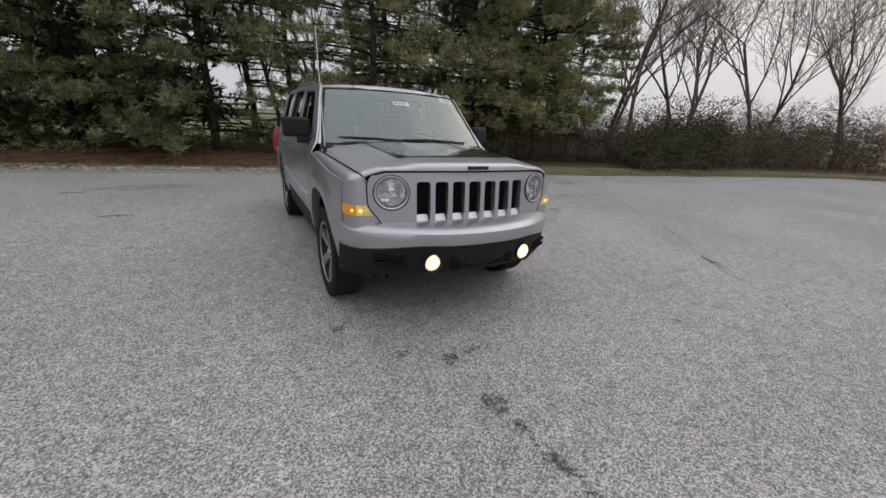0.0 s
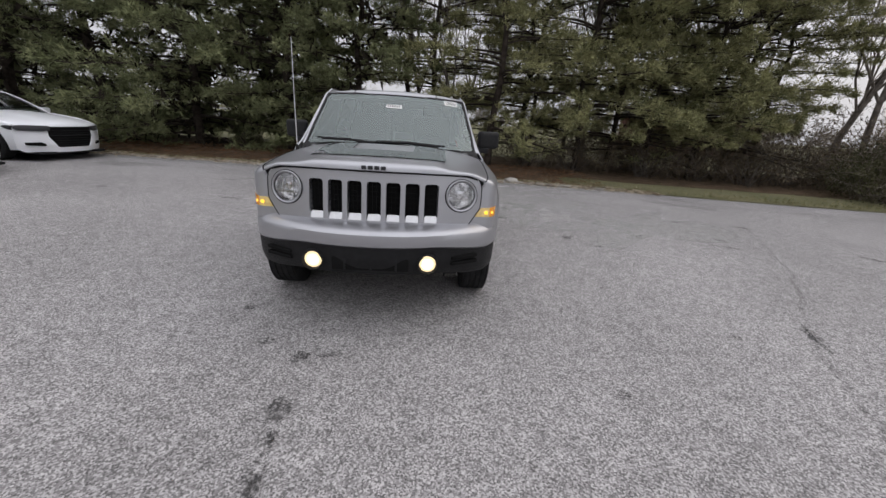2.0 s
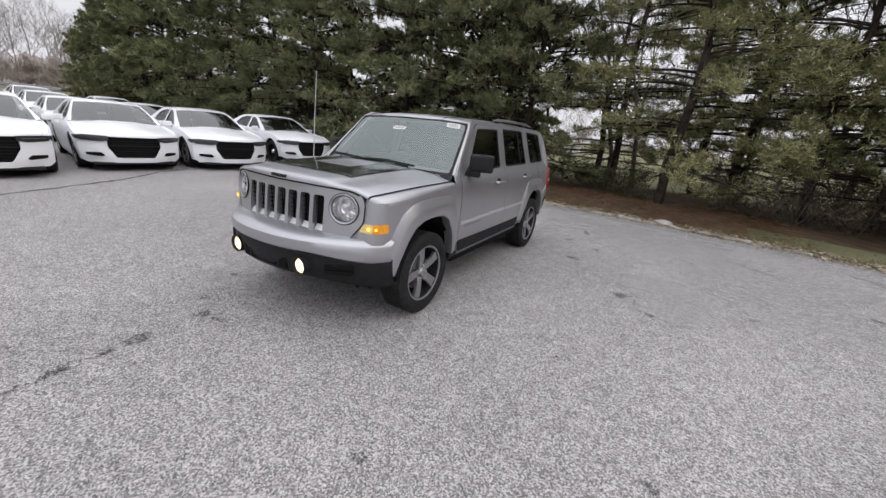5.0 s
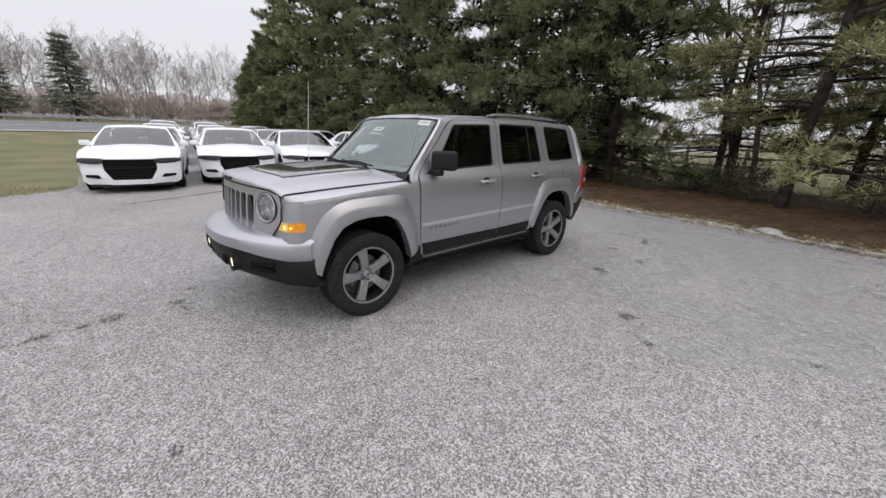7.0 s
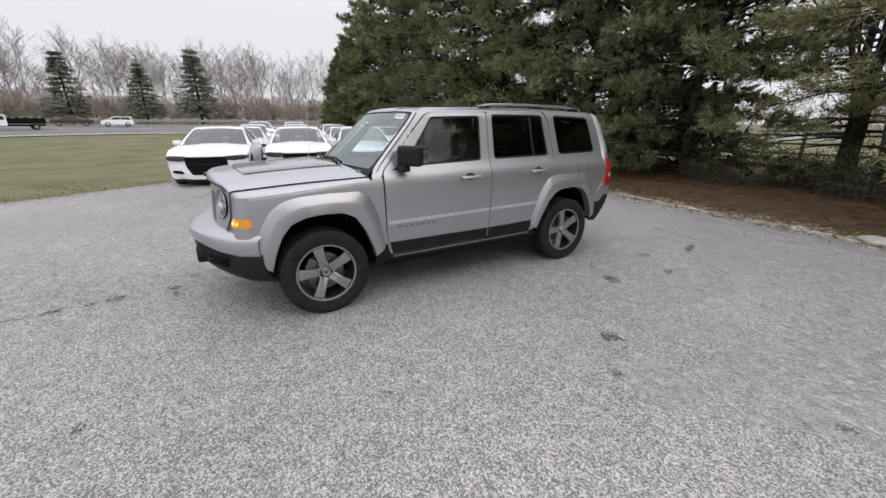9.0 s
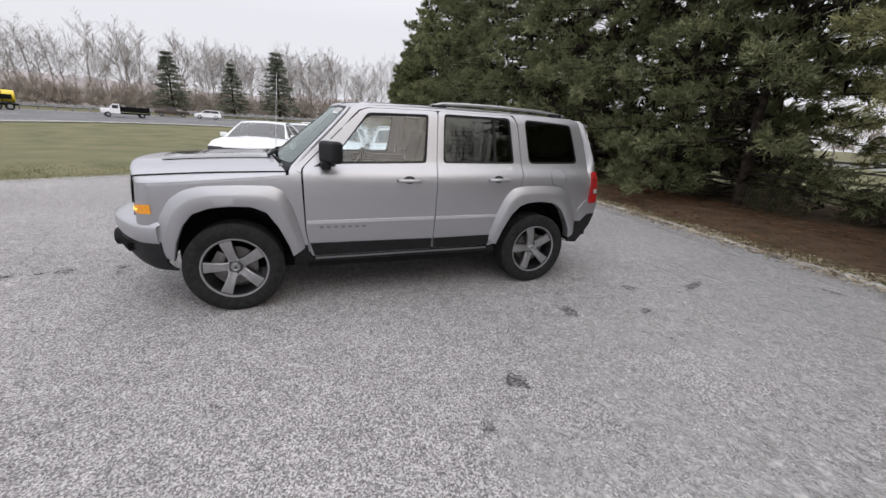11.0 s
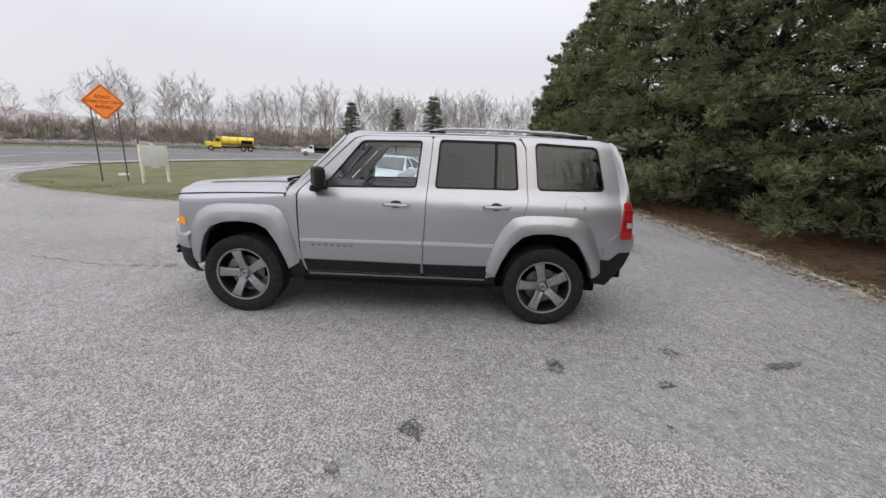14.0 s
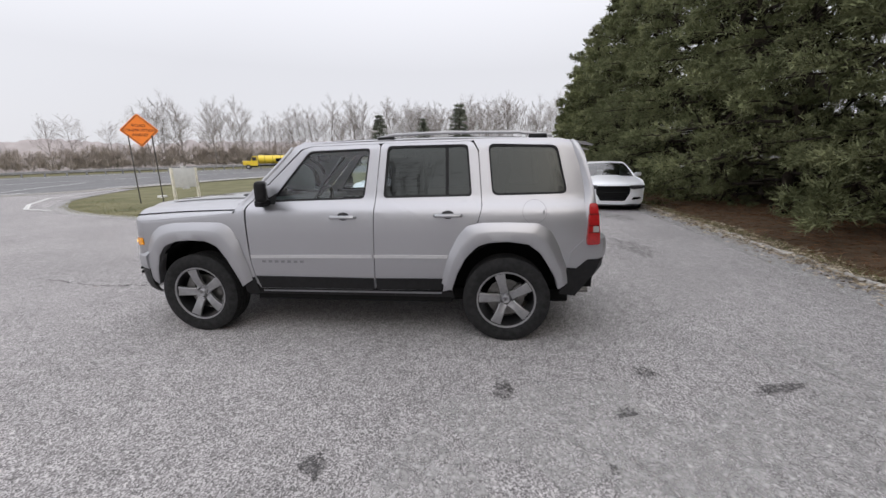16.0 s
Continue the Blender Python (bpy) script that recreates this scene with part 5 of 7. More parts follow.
part("hood_decal", sheet([(-.60, .47), (.60, .47), (.60, .97), (-.60, .97)], lifted(hood_relief, .006), [[(-.29, .62), (.29, .62), (.29, .93), (-.29, .93)]], du=.04, dv=.04), "decal", hood, "black vinyl hood decal")
part("hood_gap", tube([hood_map(-.93 + 1.86 * i / 20, 0) + Vector((0, .004, -.008)) for i in range(21)], .005, 6), "dark", hood)
for sg in (1, -1):
    part("hood_gap", tube([hood_map(sg, .03 + .97 * i / 20) + Vector((sg * .004, 0, .0005)) for i in range(21)], .0032, 6), "dark", hood)
for k in range(4):
    part("hood_badge", block(-.075 + k * .04, -2.046, 1.064, -.045 + k * .04, -2.024, 1.086, .004), "alloy_dark", hood)
# windscreen, cowl and wipers
ws_base = top_map([(-1.06, 1.132), (-.88, 1.283), (-.67, 1.455), (-.515, 1.584)], [.775, .74, .695, .655], .022, 0.0)


def ws_map(u, v):
    """Wrapped round at the base, flatter at the roof."""
    p = ws_base(u, v)
    p.y += (.19 - .12 * v) * u * u
    return p


part("windscreen", loft([[ws_map(-.985 + 1.97 * i / 24, .01 + .97 * j / 12) for i in range(25)] for j in range(13)]), "windshield", jeep)
part("windscreen_seal", sheet([(-1, -.01), (1, -.01), (1, 1), (-1, 1)], lifted(ws_map, .003), [fillet([(-.965, .035), (.965, .035), (.96, .94), (-.96, .94)], .06)], du=.16, dv=.15, thick=.008), "plastic", jeep)
for sg in (1, -1):
    rws = []
    for i in range(9):
        k = i / 8
        w = ws_map(.995, k)
        y, z = w.y + .03, w.z - .006
        o = Vector((jx(y, z) + .001, y, z))
        m = w.lerp(o, .55) + Vector((.004, -.008, .008))
        rws.append([Vector((sg * q.x, q.y, q.z)) for q in (w + Vector((0, 0, .004)), w.lerp(m, .6) + Vector((0, -.004, .004)), m, m.lerp(o, .6) + Vector((.004, -.003, .003)), o)])
    part("a_pillar", loft(rws), "paint", jeep)
part("cowl", sheet(UNIT, top_map([(-1.12, 1.112), (-1.08, 1.122), (-1.04, 1.138)], [.72, .725, .73], .05, .17), du=.2, dv=.5, thick=.01), "plastic", jeep)
for sg in (1, -1):
    us = [.80 + .20 * i / 6 for i in range(7)]
    lo = [hood_map(sg * u, 1) + Vector((0, .002, -.004)) for u in us]
    hi = [ws_map(sg * u, .012) + Vector((0, -.002, .005)) for u in us]
    part("cowl_corner", loft([lo, [a.lerp(b, .5) + Vector((0, -.004, .006)) for a, b in zip(lo, hi)], hi]), "plastic", jeep)
for x0, x1 in ((-.60, -.13), (-.08, .42)):
    arm = part("wiper", tube([(x1, -1.055, 1.160), ((x0 + x1) / 2, -1.03, 1.175), (x0, -.94 if x0 < -.3 else -1.02, 1.17)], .010, 6), "plastic", jeep)
    part("wiper_blade", tube([(x0 - .04, -.925 if x0 < -.3 else -1.0, 1.175), ((x0 + x1) / 2, -1.0, 1.18), (x1 + .06, -1.035, 1.165)], .007, 5), "dark", arm)
# roof and tail
roof_map = top_map([(-.525, 1.583), (-.46, 1.615), (-.1, 1.637), (.6, 1.648), (1.3, 1.640), (1.75, 1.612), (1.88, 1.58)], [.655, .65, .642, .64, .635, .622, .60], .038, .09)
part("roof", sheet(UNIT, roof_map, du=.16, dv=.06, thick=.012), "paint", jeep)
for u in (-.60, .60):
    part("roof_channel", sheet([(u - .012, .05), (u + .012, .05), (u + .012, .95), (u - .012, .95)], lifted(roof_map, .0035), du=0, dv=.1, thick=.004), "plastic", jeep)
gate_map = top_map([(1.84, 1.585), (1.905, 1.50), (1.98, 1.20), (2.005, 1.05), (2.01, .80), (1.99, .62)], [.63, .69, .79, .80, .80, .80], .0, -.03)
for sg in (1, -1):
    rws = []
    for i in range(11):
        z = .80 + .775 * i / 10
        yq = interp(z, [.80, 1.13, 1.2, 1.40, 1.575], [1.89, 1.885, 1.89, 1.85, 1.78])
        g = Vector((interp(z, [.8, 1.05, 1.2, 1.5, 1.585], [.80, .80, .79, .69, .63]), interp(z, [.8, 1.05, 1.2, 1.5, 1.585], [1.98, 1.975, 1.95, 1.875, 1.81]) + .004, z))
        o = Vector((jx(yq, z) - .001, yq, z))
        m = o.lerp(g, .5) + Vector((.012, .014, 0))
        rws.append([Vector((sg * q.x, q.y, q.z)) for q in (o, o.lerp(m, .55) + Vector((.006, 0, 0)), m, m.lerp(g, .6) + Vector((0, .006, 0)), g)])
    part("rear_pillar", loft(rws), "paint", jeep)
gate = part("tailgate", sheet(UNIT, gate_map, [[(-.82, .14), (.82, .14), (.82, .44), (-.82, .44)]], du=.2, dv=.12, thick=.015), "paint", jeep)
part("rear_window", sheet([(-.83, .135), (.83, .135), (.83, .445), (-.83, .445)], lambda u, v: gate_map(u, v) + Vector((0, -.01, 0)), du=.2, dv=.1), "privacy", gate)
part("gate_handle", block(-.14, 2.03, .86, .14, 2.06, .90, .01), "paint", gate)
part("number_plate_recess", block(-.16, 2.028, .70, .16, 2.045, .82, .006), "plastic", gate)


def nose(x, z, y0=-2.03, k=.16, slope=0.0):
    return Vector((x, y0 + k * abs(x / .8) ** 2.6 + slope * (z - .85), z))


# front panel with seven slots and round lamp bays
SLOTS = [fillet([(x - .045, .730), (x + .045, .730), (x + .045, .985), (x - .045, .985)], .022, 3) for x in (-.366, -.244, -.122, 0, .122, .244, .366)]
BAYS = [circle(x, .915, .106, 28) for x in (-.562, .562)]
OUTLINE = fillet([(-.60, .692), (-.3, .682), (.3, .682), (.60, .692), (.700, .83), (.702, .975), (.662, 1.030), (.3, 1.060), (-.3, 1.060), (-.662, 1.030), (-.702, .975), (-.700, .83)], .03)
face = part("grille_panel", sheet(OUTLINE, lambda x, z: nose(x, z, -2.028, .17, .10), SLOTS + BAYS, du=.07, dv=.06, thick=.05), "paint", jeep)
RIM = [p for p in OUTLINE if p[1] < .99]
RIM = RIM[RIM.index(min(RIM, key=lambda p: (p[0] > 0, p[1] < .8, -p[1]))):] + RIM[:RIM.index(min(RIM, key=lambda p: (p[0] > 0, p[1] < .8, -p[1])))]
part("panel_gap", tube([nose(x, z, -2.028, .17, .10) for x, z in RIM], .0035, 6), "dark", face)
for sl in SLOTS:
    x = sum(p[0] for p in sl) / len(sl)
    y = nose(x, .76, -2.028, .17, .10).y
    part("slot_insert", sheet(fillet([(x - .043, .731), (x + .043, .731), (x + .040, .775), (x - .040, .775)], .012), lambda a, b: Vector((a, y + .012 + (b - .731) * .55, b)), du=0, dv=0, thick=.01), "satin", face)
    for j in range(6):
        part("mesh_bar", block(x - .044, y + .035, .785 + j * .033, x + .044, y + .04, .789 + j * .033), "dark", face)
    for j in range(2):
        part("mesh_bar", block(x - .015 + j * .026, y + .03, .80, x - .011 + j * .026, y + .036, .985), "dark", face)
part("grille_backing", block(-.46, -1.955, .72, .46, -1.945, 1.0), "dark", face)
for x in (-.562, .562):
    y = nose(x, .915, -2.028, .17, .10).y
    seat_in = Matrix.Translation((x, y, .915)) @ Matrix.Rotation(radians(math.copysign(17, x)), 4, "Z") @ Matrix.Rotation(radians(-5.7), 4, "X") @ Matrix.Diagonal((1.045, 1, 1, 1)) @ Matrix.Translation((-x, -y, -.915))
    ring = part("headlamp", shifted(lathe([(y - .004, .105), (y - .008, .100), (y - .004, .092), (y + .03, .087), (y + .03, .105)], 36, "y", (x, 0, .915)), seat_in), "paint", jeep, "round clear headlamp")
    part("reflector", shifted(lathe([(y + .062, .0001), (y + .056, .026), (y + .046, .045), (y + .030, .064), (y + .012, .080), (y + .004, .088), (y + .03, .091), (y + .075, .0001)], 16, "y", (x, 0, .915)), seat_in), "reflector", ring, angle=6)
    part("lamp_gap", shifted(lathe([(y - .001, .1035), (y - .0065, .106), (y - .001, .1095), (y + .01, .106)], 36, "y", (x, 0, .915)), seat_in), "dark", ring)
    part("bulb_shield", shifted(merge(lathe([(y + .02, .0001), (y + .022, .022), (y + .05, .024), (y + .05, .0001)], 20, "y", (x, 0, .925)), block(x - .066, y + .014, .88, x + .066, y + .03, .886), block(x - .04, y + .014, .85, x - .034, y + .03, .98), block(x + .034, y + .014, .85, x + .04, y + .03, .98)), seat_in), "chrome", ring)
    part("inner_lamp", shifted(lathe([(y + .018, .0001), (y + .014, .02), (y + .03, .032), (y + .05, .0001)], 20, "y", (x + (.03 if x > 0 else -.03), 0, .88)), seat_in), "reflector", ring)
    part("lens", shifted(lathe([(y - .016, .0001), (y - .014, .035), (y - .008, .07), (y + .002, .090)], 32, "y", (x, 0, .915), closed=False), seat_in), "lensglass", ring)
    part("bulb", shifted(lathe([(y + .03, .0001), (y + .03, .012), (y + .055, .012), (y + .055, .0001)], 12, "y", (x, 0, .90)), seat_in), "reflector", ring)
# corner lamps
for sg in (1, -1):
    lamp = part("corner_lamp", sheet(fillet([(.062, .770), (.182, .770), (.178, .835), (.062, .833)], .006), lambda a, z, s=sg: front_corner(s, a, z, .006), du=.02, dv=0, thick=.02 * sg), "amber", jeep, "amber and clear corner lamp")
    part("clear_lens", sheet([(-.035, .772), (.061, .770), (.061, .833), (.004, .832)], lambda a, z, s=sg: front_corner(s, a, z, .006), du=.02, dv=0, thick=.02 * sg), "amberclear", lamp)
    for a, r in ((.035, .012), (.085, .009)):
        part("lamp_bulb", sheet(circle(a, .80, r, 10, r), lambda u, v, s=sg: front_corner(s, u, v, .010), du=0, dv=0, thick=.004 * sg), "amberlit", lamp)


# bumpers: painted band above, black plastic below
def bumper(z0, z1, out, mat_name, name, label="", lead=0.0):
    rws = []
    for z, o in zip(z0, out):
        row = []
        for i in range(41):
            x = 0.828 * math.sin(math.pi / 2 * (i / 20 - 1))
            a = abs(x) / .826
            yy = -2.18 - o + .37 * a ** 2.4 + .06 * max(0, (a - .9) / .1) ** 2
            s = smooth01((a - .45) / .5)
            yy += min(0, o + .05) * s * .85
            row.append(Vector((x, yy, z - s * (lead + (z1 - lead) * (z0[0] - z) / (z0[0] - z0[-1])))))
        rws.append(row)
    bm = loft(rws)
    thicken(bm, .02)
    return part(name, bm, mat_name, jeep, label)


bumper([.716, .712, .700, .688, .684, .655, .630, .625, .621], .055, [-.16, -.05, -.012, .016, .021, .023, .021, .012, -.01], "paint", "front_bumper")
low = bumper([.623, .607, .55, .475, .435, .42, .412], .045, [-.012, .004, .0, -.012, -.035, -.07, -.2], "plastic", "bumper_cladding", "black plastic lower bumper", .055)
for sg in (1, -1):
    fx = sg * .358
    bezel = part("fog_lamp", lathe([(-2.186, .064), (-2.183, .057), (-2.13, .052), (-2.13, .068)], 24, "y", (fx, .014, .505)), "plastic", jeep, "round fog lamp, lit warm white")
    part("fog_lens", lathe([(-2.186, .0001), (-2.185, .018), (-2.181, .036), (-2.16, .036), (-2.16, .0001)], 24, "y", (fx, .014, .505)), "foglamp", bezel)
    part("fog_reflector", lathe([(-2.180, .037), (-2.172, .053), (-2.15, .053), (-2.15, .037)], 24, "y", (fx, .014, .505)), "foghalo", bezel)
    part("brow", lathe([(-2.192, .062), (-2.188, .067), (-2.15, .066), (-2.15, .060)], 24, "y", (fx, .013, .507)), "plastic", bezel)
    for z in (.475, .515):
        part("bumper_slot", shifted(block(-.10, -.02, z, .10, .02, z + .022, .006), Matrix.Translation((sg * .60, -2.030, 0)) @ Matrix.Rotation(radians(sg * 28), 4, "Z")), "dark", low)
part("lower_intake", block(-.24, -2.185, .452, .24, -2.13, .54, .01), "dark", low)
for x in (-.16, 0, .16):
    part("intake_rib", block(x - .006, -2.190, .452, x + .006, -2.15, .535, .002), "plastic", low)
rear_rows = []
for z, o in ((.84, .0), (.83, .07), (.76, .085), (.68, .08)):
    rear_rows.append([Vector((-0.83 + 1.66 * i / 24, 2.075 + o - .07 * abs(i / 12 - 1) ** 2 - .13 * max(0, (abs(i / 12 - 1) - .75) / .25) ** 2, z)) for i in range(25)])
b = loft(rear_rows)
thicken(b, .02)
part("rear_bumper", b, "paint", jeep)
rear_rows = []
for z, o in ((.685, .07), (.60, .06), (.48, -.02), (.43, -.12)):
    rear_rows.append([Vector((-0.83 + 1.66 * i / 24, 2.075 + o - .07 * abs(i / 12 - 1) ** 2 - .13 * max(0, (abs(i / 12 - 1) - .75) / .25) ** 2, z)) for i in range(25)])
b = loft(rear_rows)
thicken(b, .02)
part("rear_cladding", b, "plastic", jeep, "black plastic lower rear bumper")
for sg in (1, -1):
    part("bumper_corner", sheet([(1.77, .62), (1.75, .50), (1.73, .40), (1.85, .385), (1.98, .57), (2.02, .69), (1.92, .685), (1.84, .615)], side_map(sg, .010), du=.06, dv=.05, thick=.02), "plastic", jeep)
    part("bumper_corner", sheet([(1.84, .617), (1.92, .687), (2.01, .69), (2.035, .76), (2.03, .835), (1.88, .838), (1.79, .74), (1.785, .63)], side_map(sg, .008), du=.06, dv=.05, thick=.02), "paint", jeep)
# underside
part("underbody", block(-.60, -1.70, .25, .60, 1.85, .36, .02), "dark", jeep)
part("rear_axle", tube([(-.66, 1.3175, .33), (.66, 1.3175, .33)], .035, 8), "steel", jeep)
part("front_axle", tube([(-.66, -1.3175, .30), (.66, -1.3175, .30)], .03, 8), "steel", jeep)
part("exhaust", tube([(.35, .4, .25), (.38, 1.5, .27), (.42, 2.05, .31)], .028, 8), "steel", jeep)
# aerial
aer = part("aerial", tube([(-.775, -1.06, 1.085), (-.785, -1.03, 1.50), (-.795, -.99, 1.93)], .0045, 6, .0025), "satin", jeep, "thin grey whip aerial")
part("aerial_base", lathe([(1.06, .0001), (1.06, .018), (1.085, .014), (1.11, .006), (1.11, .0001)], 12, "z", (-.775, -1.06, 0)), "plastic", aer)
# cabin
part("headliner", sheet(UNIT, lambda u, v: roof_map(u * .96, .03 + v * .92) + Vector((0, 0, -.045)), du=.3, dv=.12, thick=.01), "headliner", jeep)
dash = part("dashboard", block(-.70, -.98, .98, .70, -.50, 1.115, .04, 3), "cabin", jeep)
part("steering_wheel", shifted(lathe([(.018 * math.cos(a), .185 + .018 * math.sin(a)) for a in [k * math.pi / 4 for k in range(8)]], 28, "y"), Matrix.Translation((.37, -.36, 1.06)) @ Matrix.Rotation(radians(-25), 4, "X")), "plastic", dash)
part("steering_hub", shifted(block(-.16, -.02, -.05, .16, .02, .05, .018), Matrix.Translation((.37, -.35, 1.05)) @ Matrix.Rotation(radians(-25), 4, "X")), "plastic", dash)
part("rear_mirror", block(-.12, -.47, 1.455, .12, -.44, 1.515, .015), "plastic", jeep)
for x in (-.37, .37):
    for y, sc in ((.22, 1.0), (1.02, 1.0)):
        st = part("seat", shifted(block(-.24, -.26, -.1, .24, .26, .1, .06, 3), Matrix.Translation((x, y - .12, .80))), "seat", jeep)
        part("seat_back", shifted(block(-.23, -.08, -.32, .23, .08, .32, .07, 3), Matrix.Translation((x, y + .20, 1.10)) @ Matrix.Rotation(radians(-14), 4, "X")), "seat", st)
        part("head_rest", shifted(block(-.12, -.05, -.08, .12, .05, .08, .04, 3), Matrix.Translation((x, y + .30, 1.46)) @ Matrix.Rotation(radians(-10), 4, "X")), "seat", st)
part("door_trim", block(.76, -.6, .70, .80, 1.0, 1.125, .01), "cabin", jeep)
part("door_trim", block(-.80, -.6, .70, -.76, 1.0, 1.125, .01), "cabin", jeep)
# paper stickers inside the glass
tag = part("stock_sticker", sheet([(-.105, .665), (.105, .665), (.105, .73), (-.105, .73)], lifted(ws_map, .004), du=0, dv=0), "paper", jeep, "small white numbered sticker")
for k in range(6):
    part("sticker_bar", sheet([(-.088 + k * .030, .68), (-.070 + k * .030, .68), (-.070 + k * .030, .716), (-.088 + k * .030, .716)], lifted(ws_map, .0065), du=0, dv=0), "ink", tag)
tag = part("price_sticker", sheet([(.70, .815), (.885, .815), (.885, .925), (.70, .925)], lifted(ws_map, .004), du=0, dv=0), "paper", jeep, "white paper sticker")
for k in range(3):
    part("sticker_bar", sheet([(.72, .835 + k * .026), (.865, .835 + k * .026), (.865, .845 + k * .026), (.72, .845 + k * .026)], lifted(ws_map, .0065), du=0, dv=0), "ink", tag)
sheet_tag = part("window_sheet", sheet([(.40, 1.20), (.66, 1.205), (.66, 1.47), (.40, 1.465)], side_map(1, -.022), du=0, dv=.1), "paper", jeep, "printed paper sheet inside the tinted window")
for k in range(6):
    part("sticker_bar", sheet([(.43, 1.235 + k * .036), (.63, 1.24 + k * .036), (.63, 1.252 + k * .036), (.43, 1.247 + k * .036)], side_map(1, -.0195), du=0, dv=0), "ink", sheet_tag)


# ---- white sedans ----
def cx(y, z):
    x = interp(z, [.16, .30, .50, .72, .88, .96, 1.05, 1.38, 1.46], [.86, .915, .94, .945, .925, .895, .83, .645, .57])
    if y < -1.6:
        x -= .17 * ((-1.6 - y) / .9) ** 2.2
    if y > 1.7:
        x -= .12 * ((y - 1.7) / .85) ** 2
    return x


def c_map(sgn, proud=0.0):
    return lambda u, v: Vector((sgn * (cx(u, v) + proud), u, v))


def arch(yc, r, zc=.36, n=12, z0=.24):
    a0 = math.asin((z0 - zc) / r)
    return [(yc + r * math.cos(a0 + (math.pi - 2 * a0) * (1 - i / n)), zc + r * math.sin(a0 + (math.pi - 2 * a0) * (1 - i / n))) for i in range(n + 1)]


def sedan(style, label):
    car = thing("sedan_car", label, "car", "white sedans in the lot")
    fa, ra = -1.545, 1.505

    def nose_c(x, z, k=0.0):
        return Vector((x, -2.50 + .40 * (abs(x) / .9) ** 2.5 + .35 * max(0, z - .70) + .25 * max(0, .34 - z) + k, z))

    for sg in (1, -1):
        sm = c_map(sg)
        AF, AR = arch(fa, .405), arch(ra, .405)
        part("front_fender", sheet([(-2.10, .24), (-2.13, .62), (-2.10, .755), (-1.7, .875), (-.95, .955), (-.80, .955), (-.84, .60), (-.80, .24)] + AF[::-1], sm, thick=.012, du=.16, dv=.14), "white", car)
        fd = part("front_door", sheet(fillet([(-.79, .24), (.22, .24), (.25, .985), (-.79, .958), (-.83, .60)], .03), sm, thick=.012, du=.2, dv=.14), "white", car)
        rd = part("rear_door", sheet(fillet([(.23, .24), (1.06, .24), (1.10, .40), (1.24, .70), (1.26, 1.02), (.26, .987)], .03), sm, thick=.012, du=.2, dv=.14), "white", car)
        part("rear_quarter", sheet([(1.07, .24)] + AR[1:] + [(2.25, .24), (2.46, .40), (2.50, .70), (2.47, 1.00), (2.1, 1.045), (1.275, 1.022), (1.255, .70), (1.11, .42)], sm, thick=.012, du=.16, dv=.14), "white", car)
        wf = [(-.72, .995), (.20, 1.01), (.22, 1.365), (.0, 1.355), (-.22, 1.265), (-.50, 1.118)]
        wr = [(.28, 1.012), (1.16, 1.04), (1.34, 1.10), (1.08, 1.28), (.72, 1.362), (.29, 1.368)]
        part("window_frame", sheet([(-.90, .957), (.24, .985), (1.26, 1.022), (1.95, 1.04), (1.75, 1.12), (1.25, 1.33), (.85, 1.41), (.2, 1.425), (-.05, 1.405), (-.32, 1.29), (-.62, 1.135), (-.88, .985)], sm, [fillet(wf, .03), fillet(wr, .03)], thick=.012, du=.2, dv=.1), "white", car)
        part("window", sheet(fillet(wf, .03), c_map(sg, -.01), du=.2, dv=.1), "sedanglass", fd)
        part("window", sheet(fillet(wr, .03), c_map(sg, -.01), du=.2, dv=.1), "sedanglass", rd)
        for yc, own in ((.08, fd), (1.0, rd)):
            part("door_handle", tube([(sg * (cx(yc, .86) + .004), yc - .1, .86), (sg * (cx(yc, .86) + .03), yc - .06, .862), (sg * (cx(yc, .86) + .03), yc + .06, .864), (sg * (cx(yc, .86) + .004), yc + .1, .864)], .013, 6), "white", own)
        part("sill", sheet([(-1.1, .19), (1.07, .19), (1.05, .235), (-1.12, .235)], c_map(sg, .0), thick=.02, du=.3, dv=0), "white", car)
        mir = part("mirror", shifted(block(-.10, -.05, -.06, .10, .05, .06, .03, 2), Matrix.Translation((sg * 1.0, -.62, 1.02))), "white", car)
        part("mirror_arm", block(sg * .86, -.64, .96, sg * .96, -.58, .99, .01), "plastic", mir)
        # slim dark headlamps and side intakes
        hl = part("headlamp", sheet(fillet([(.44, .655), (.56, .632), (.84, .645), (.885, .685), (.875, .732), (.78, .748), (.44, .742)], .012), lambda u, v, s=sg: nose_c(s * u, v, -.012), du=.05, dv=.03, thick=.03), "smoked", car, "slim dark headlamp")
        part("lamp_strip", sheet([(.50, .690), (.82, .70), (.82, .707), (.50, .698)], lambda u, v, s=sg: nose_c(s * u, v, -.018), du=.05, dv=0, thick=.006), "alloy", hl)
        part("side_lamp", sheet(fillet([(-2.13, .65), (-2.0, .68), (-1.95, .725), (-2.05, .742), (-2.12, .738)], .012), c_map(sg, .006), du=.05, dv=0, thick=.02), "smoked", hl)
        part("side_intake", sheet(fillet([(.52, .345), (.56, .325), (.79, .345), (.80, .40), (.58, .405)], .02), lambda u, v, s=sg: nose_c(s * u, v, -.006), du=.05, dv=0, thick=.02), "dark", car)
        lamp = part("tail_lamp", sheet(fillet([(2.30, .86), (2.49, .85), (2.47, .97), (2.32, .98)], .02), c_map(sg, .006), thick=.02, du=.06, dv=0), "red", car)
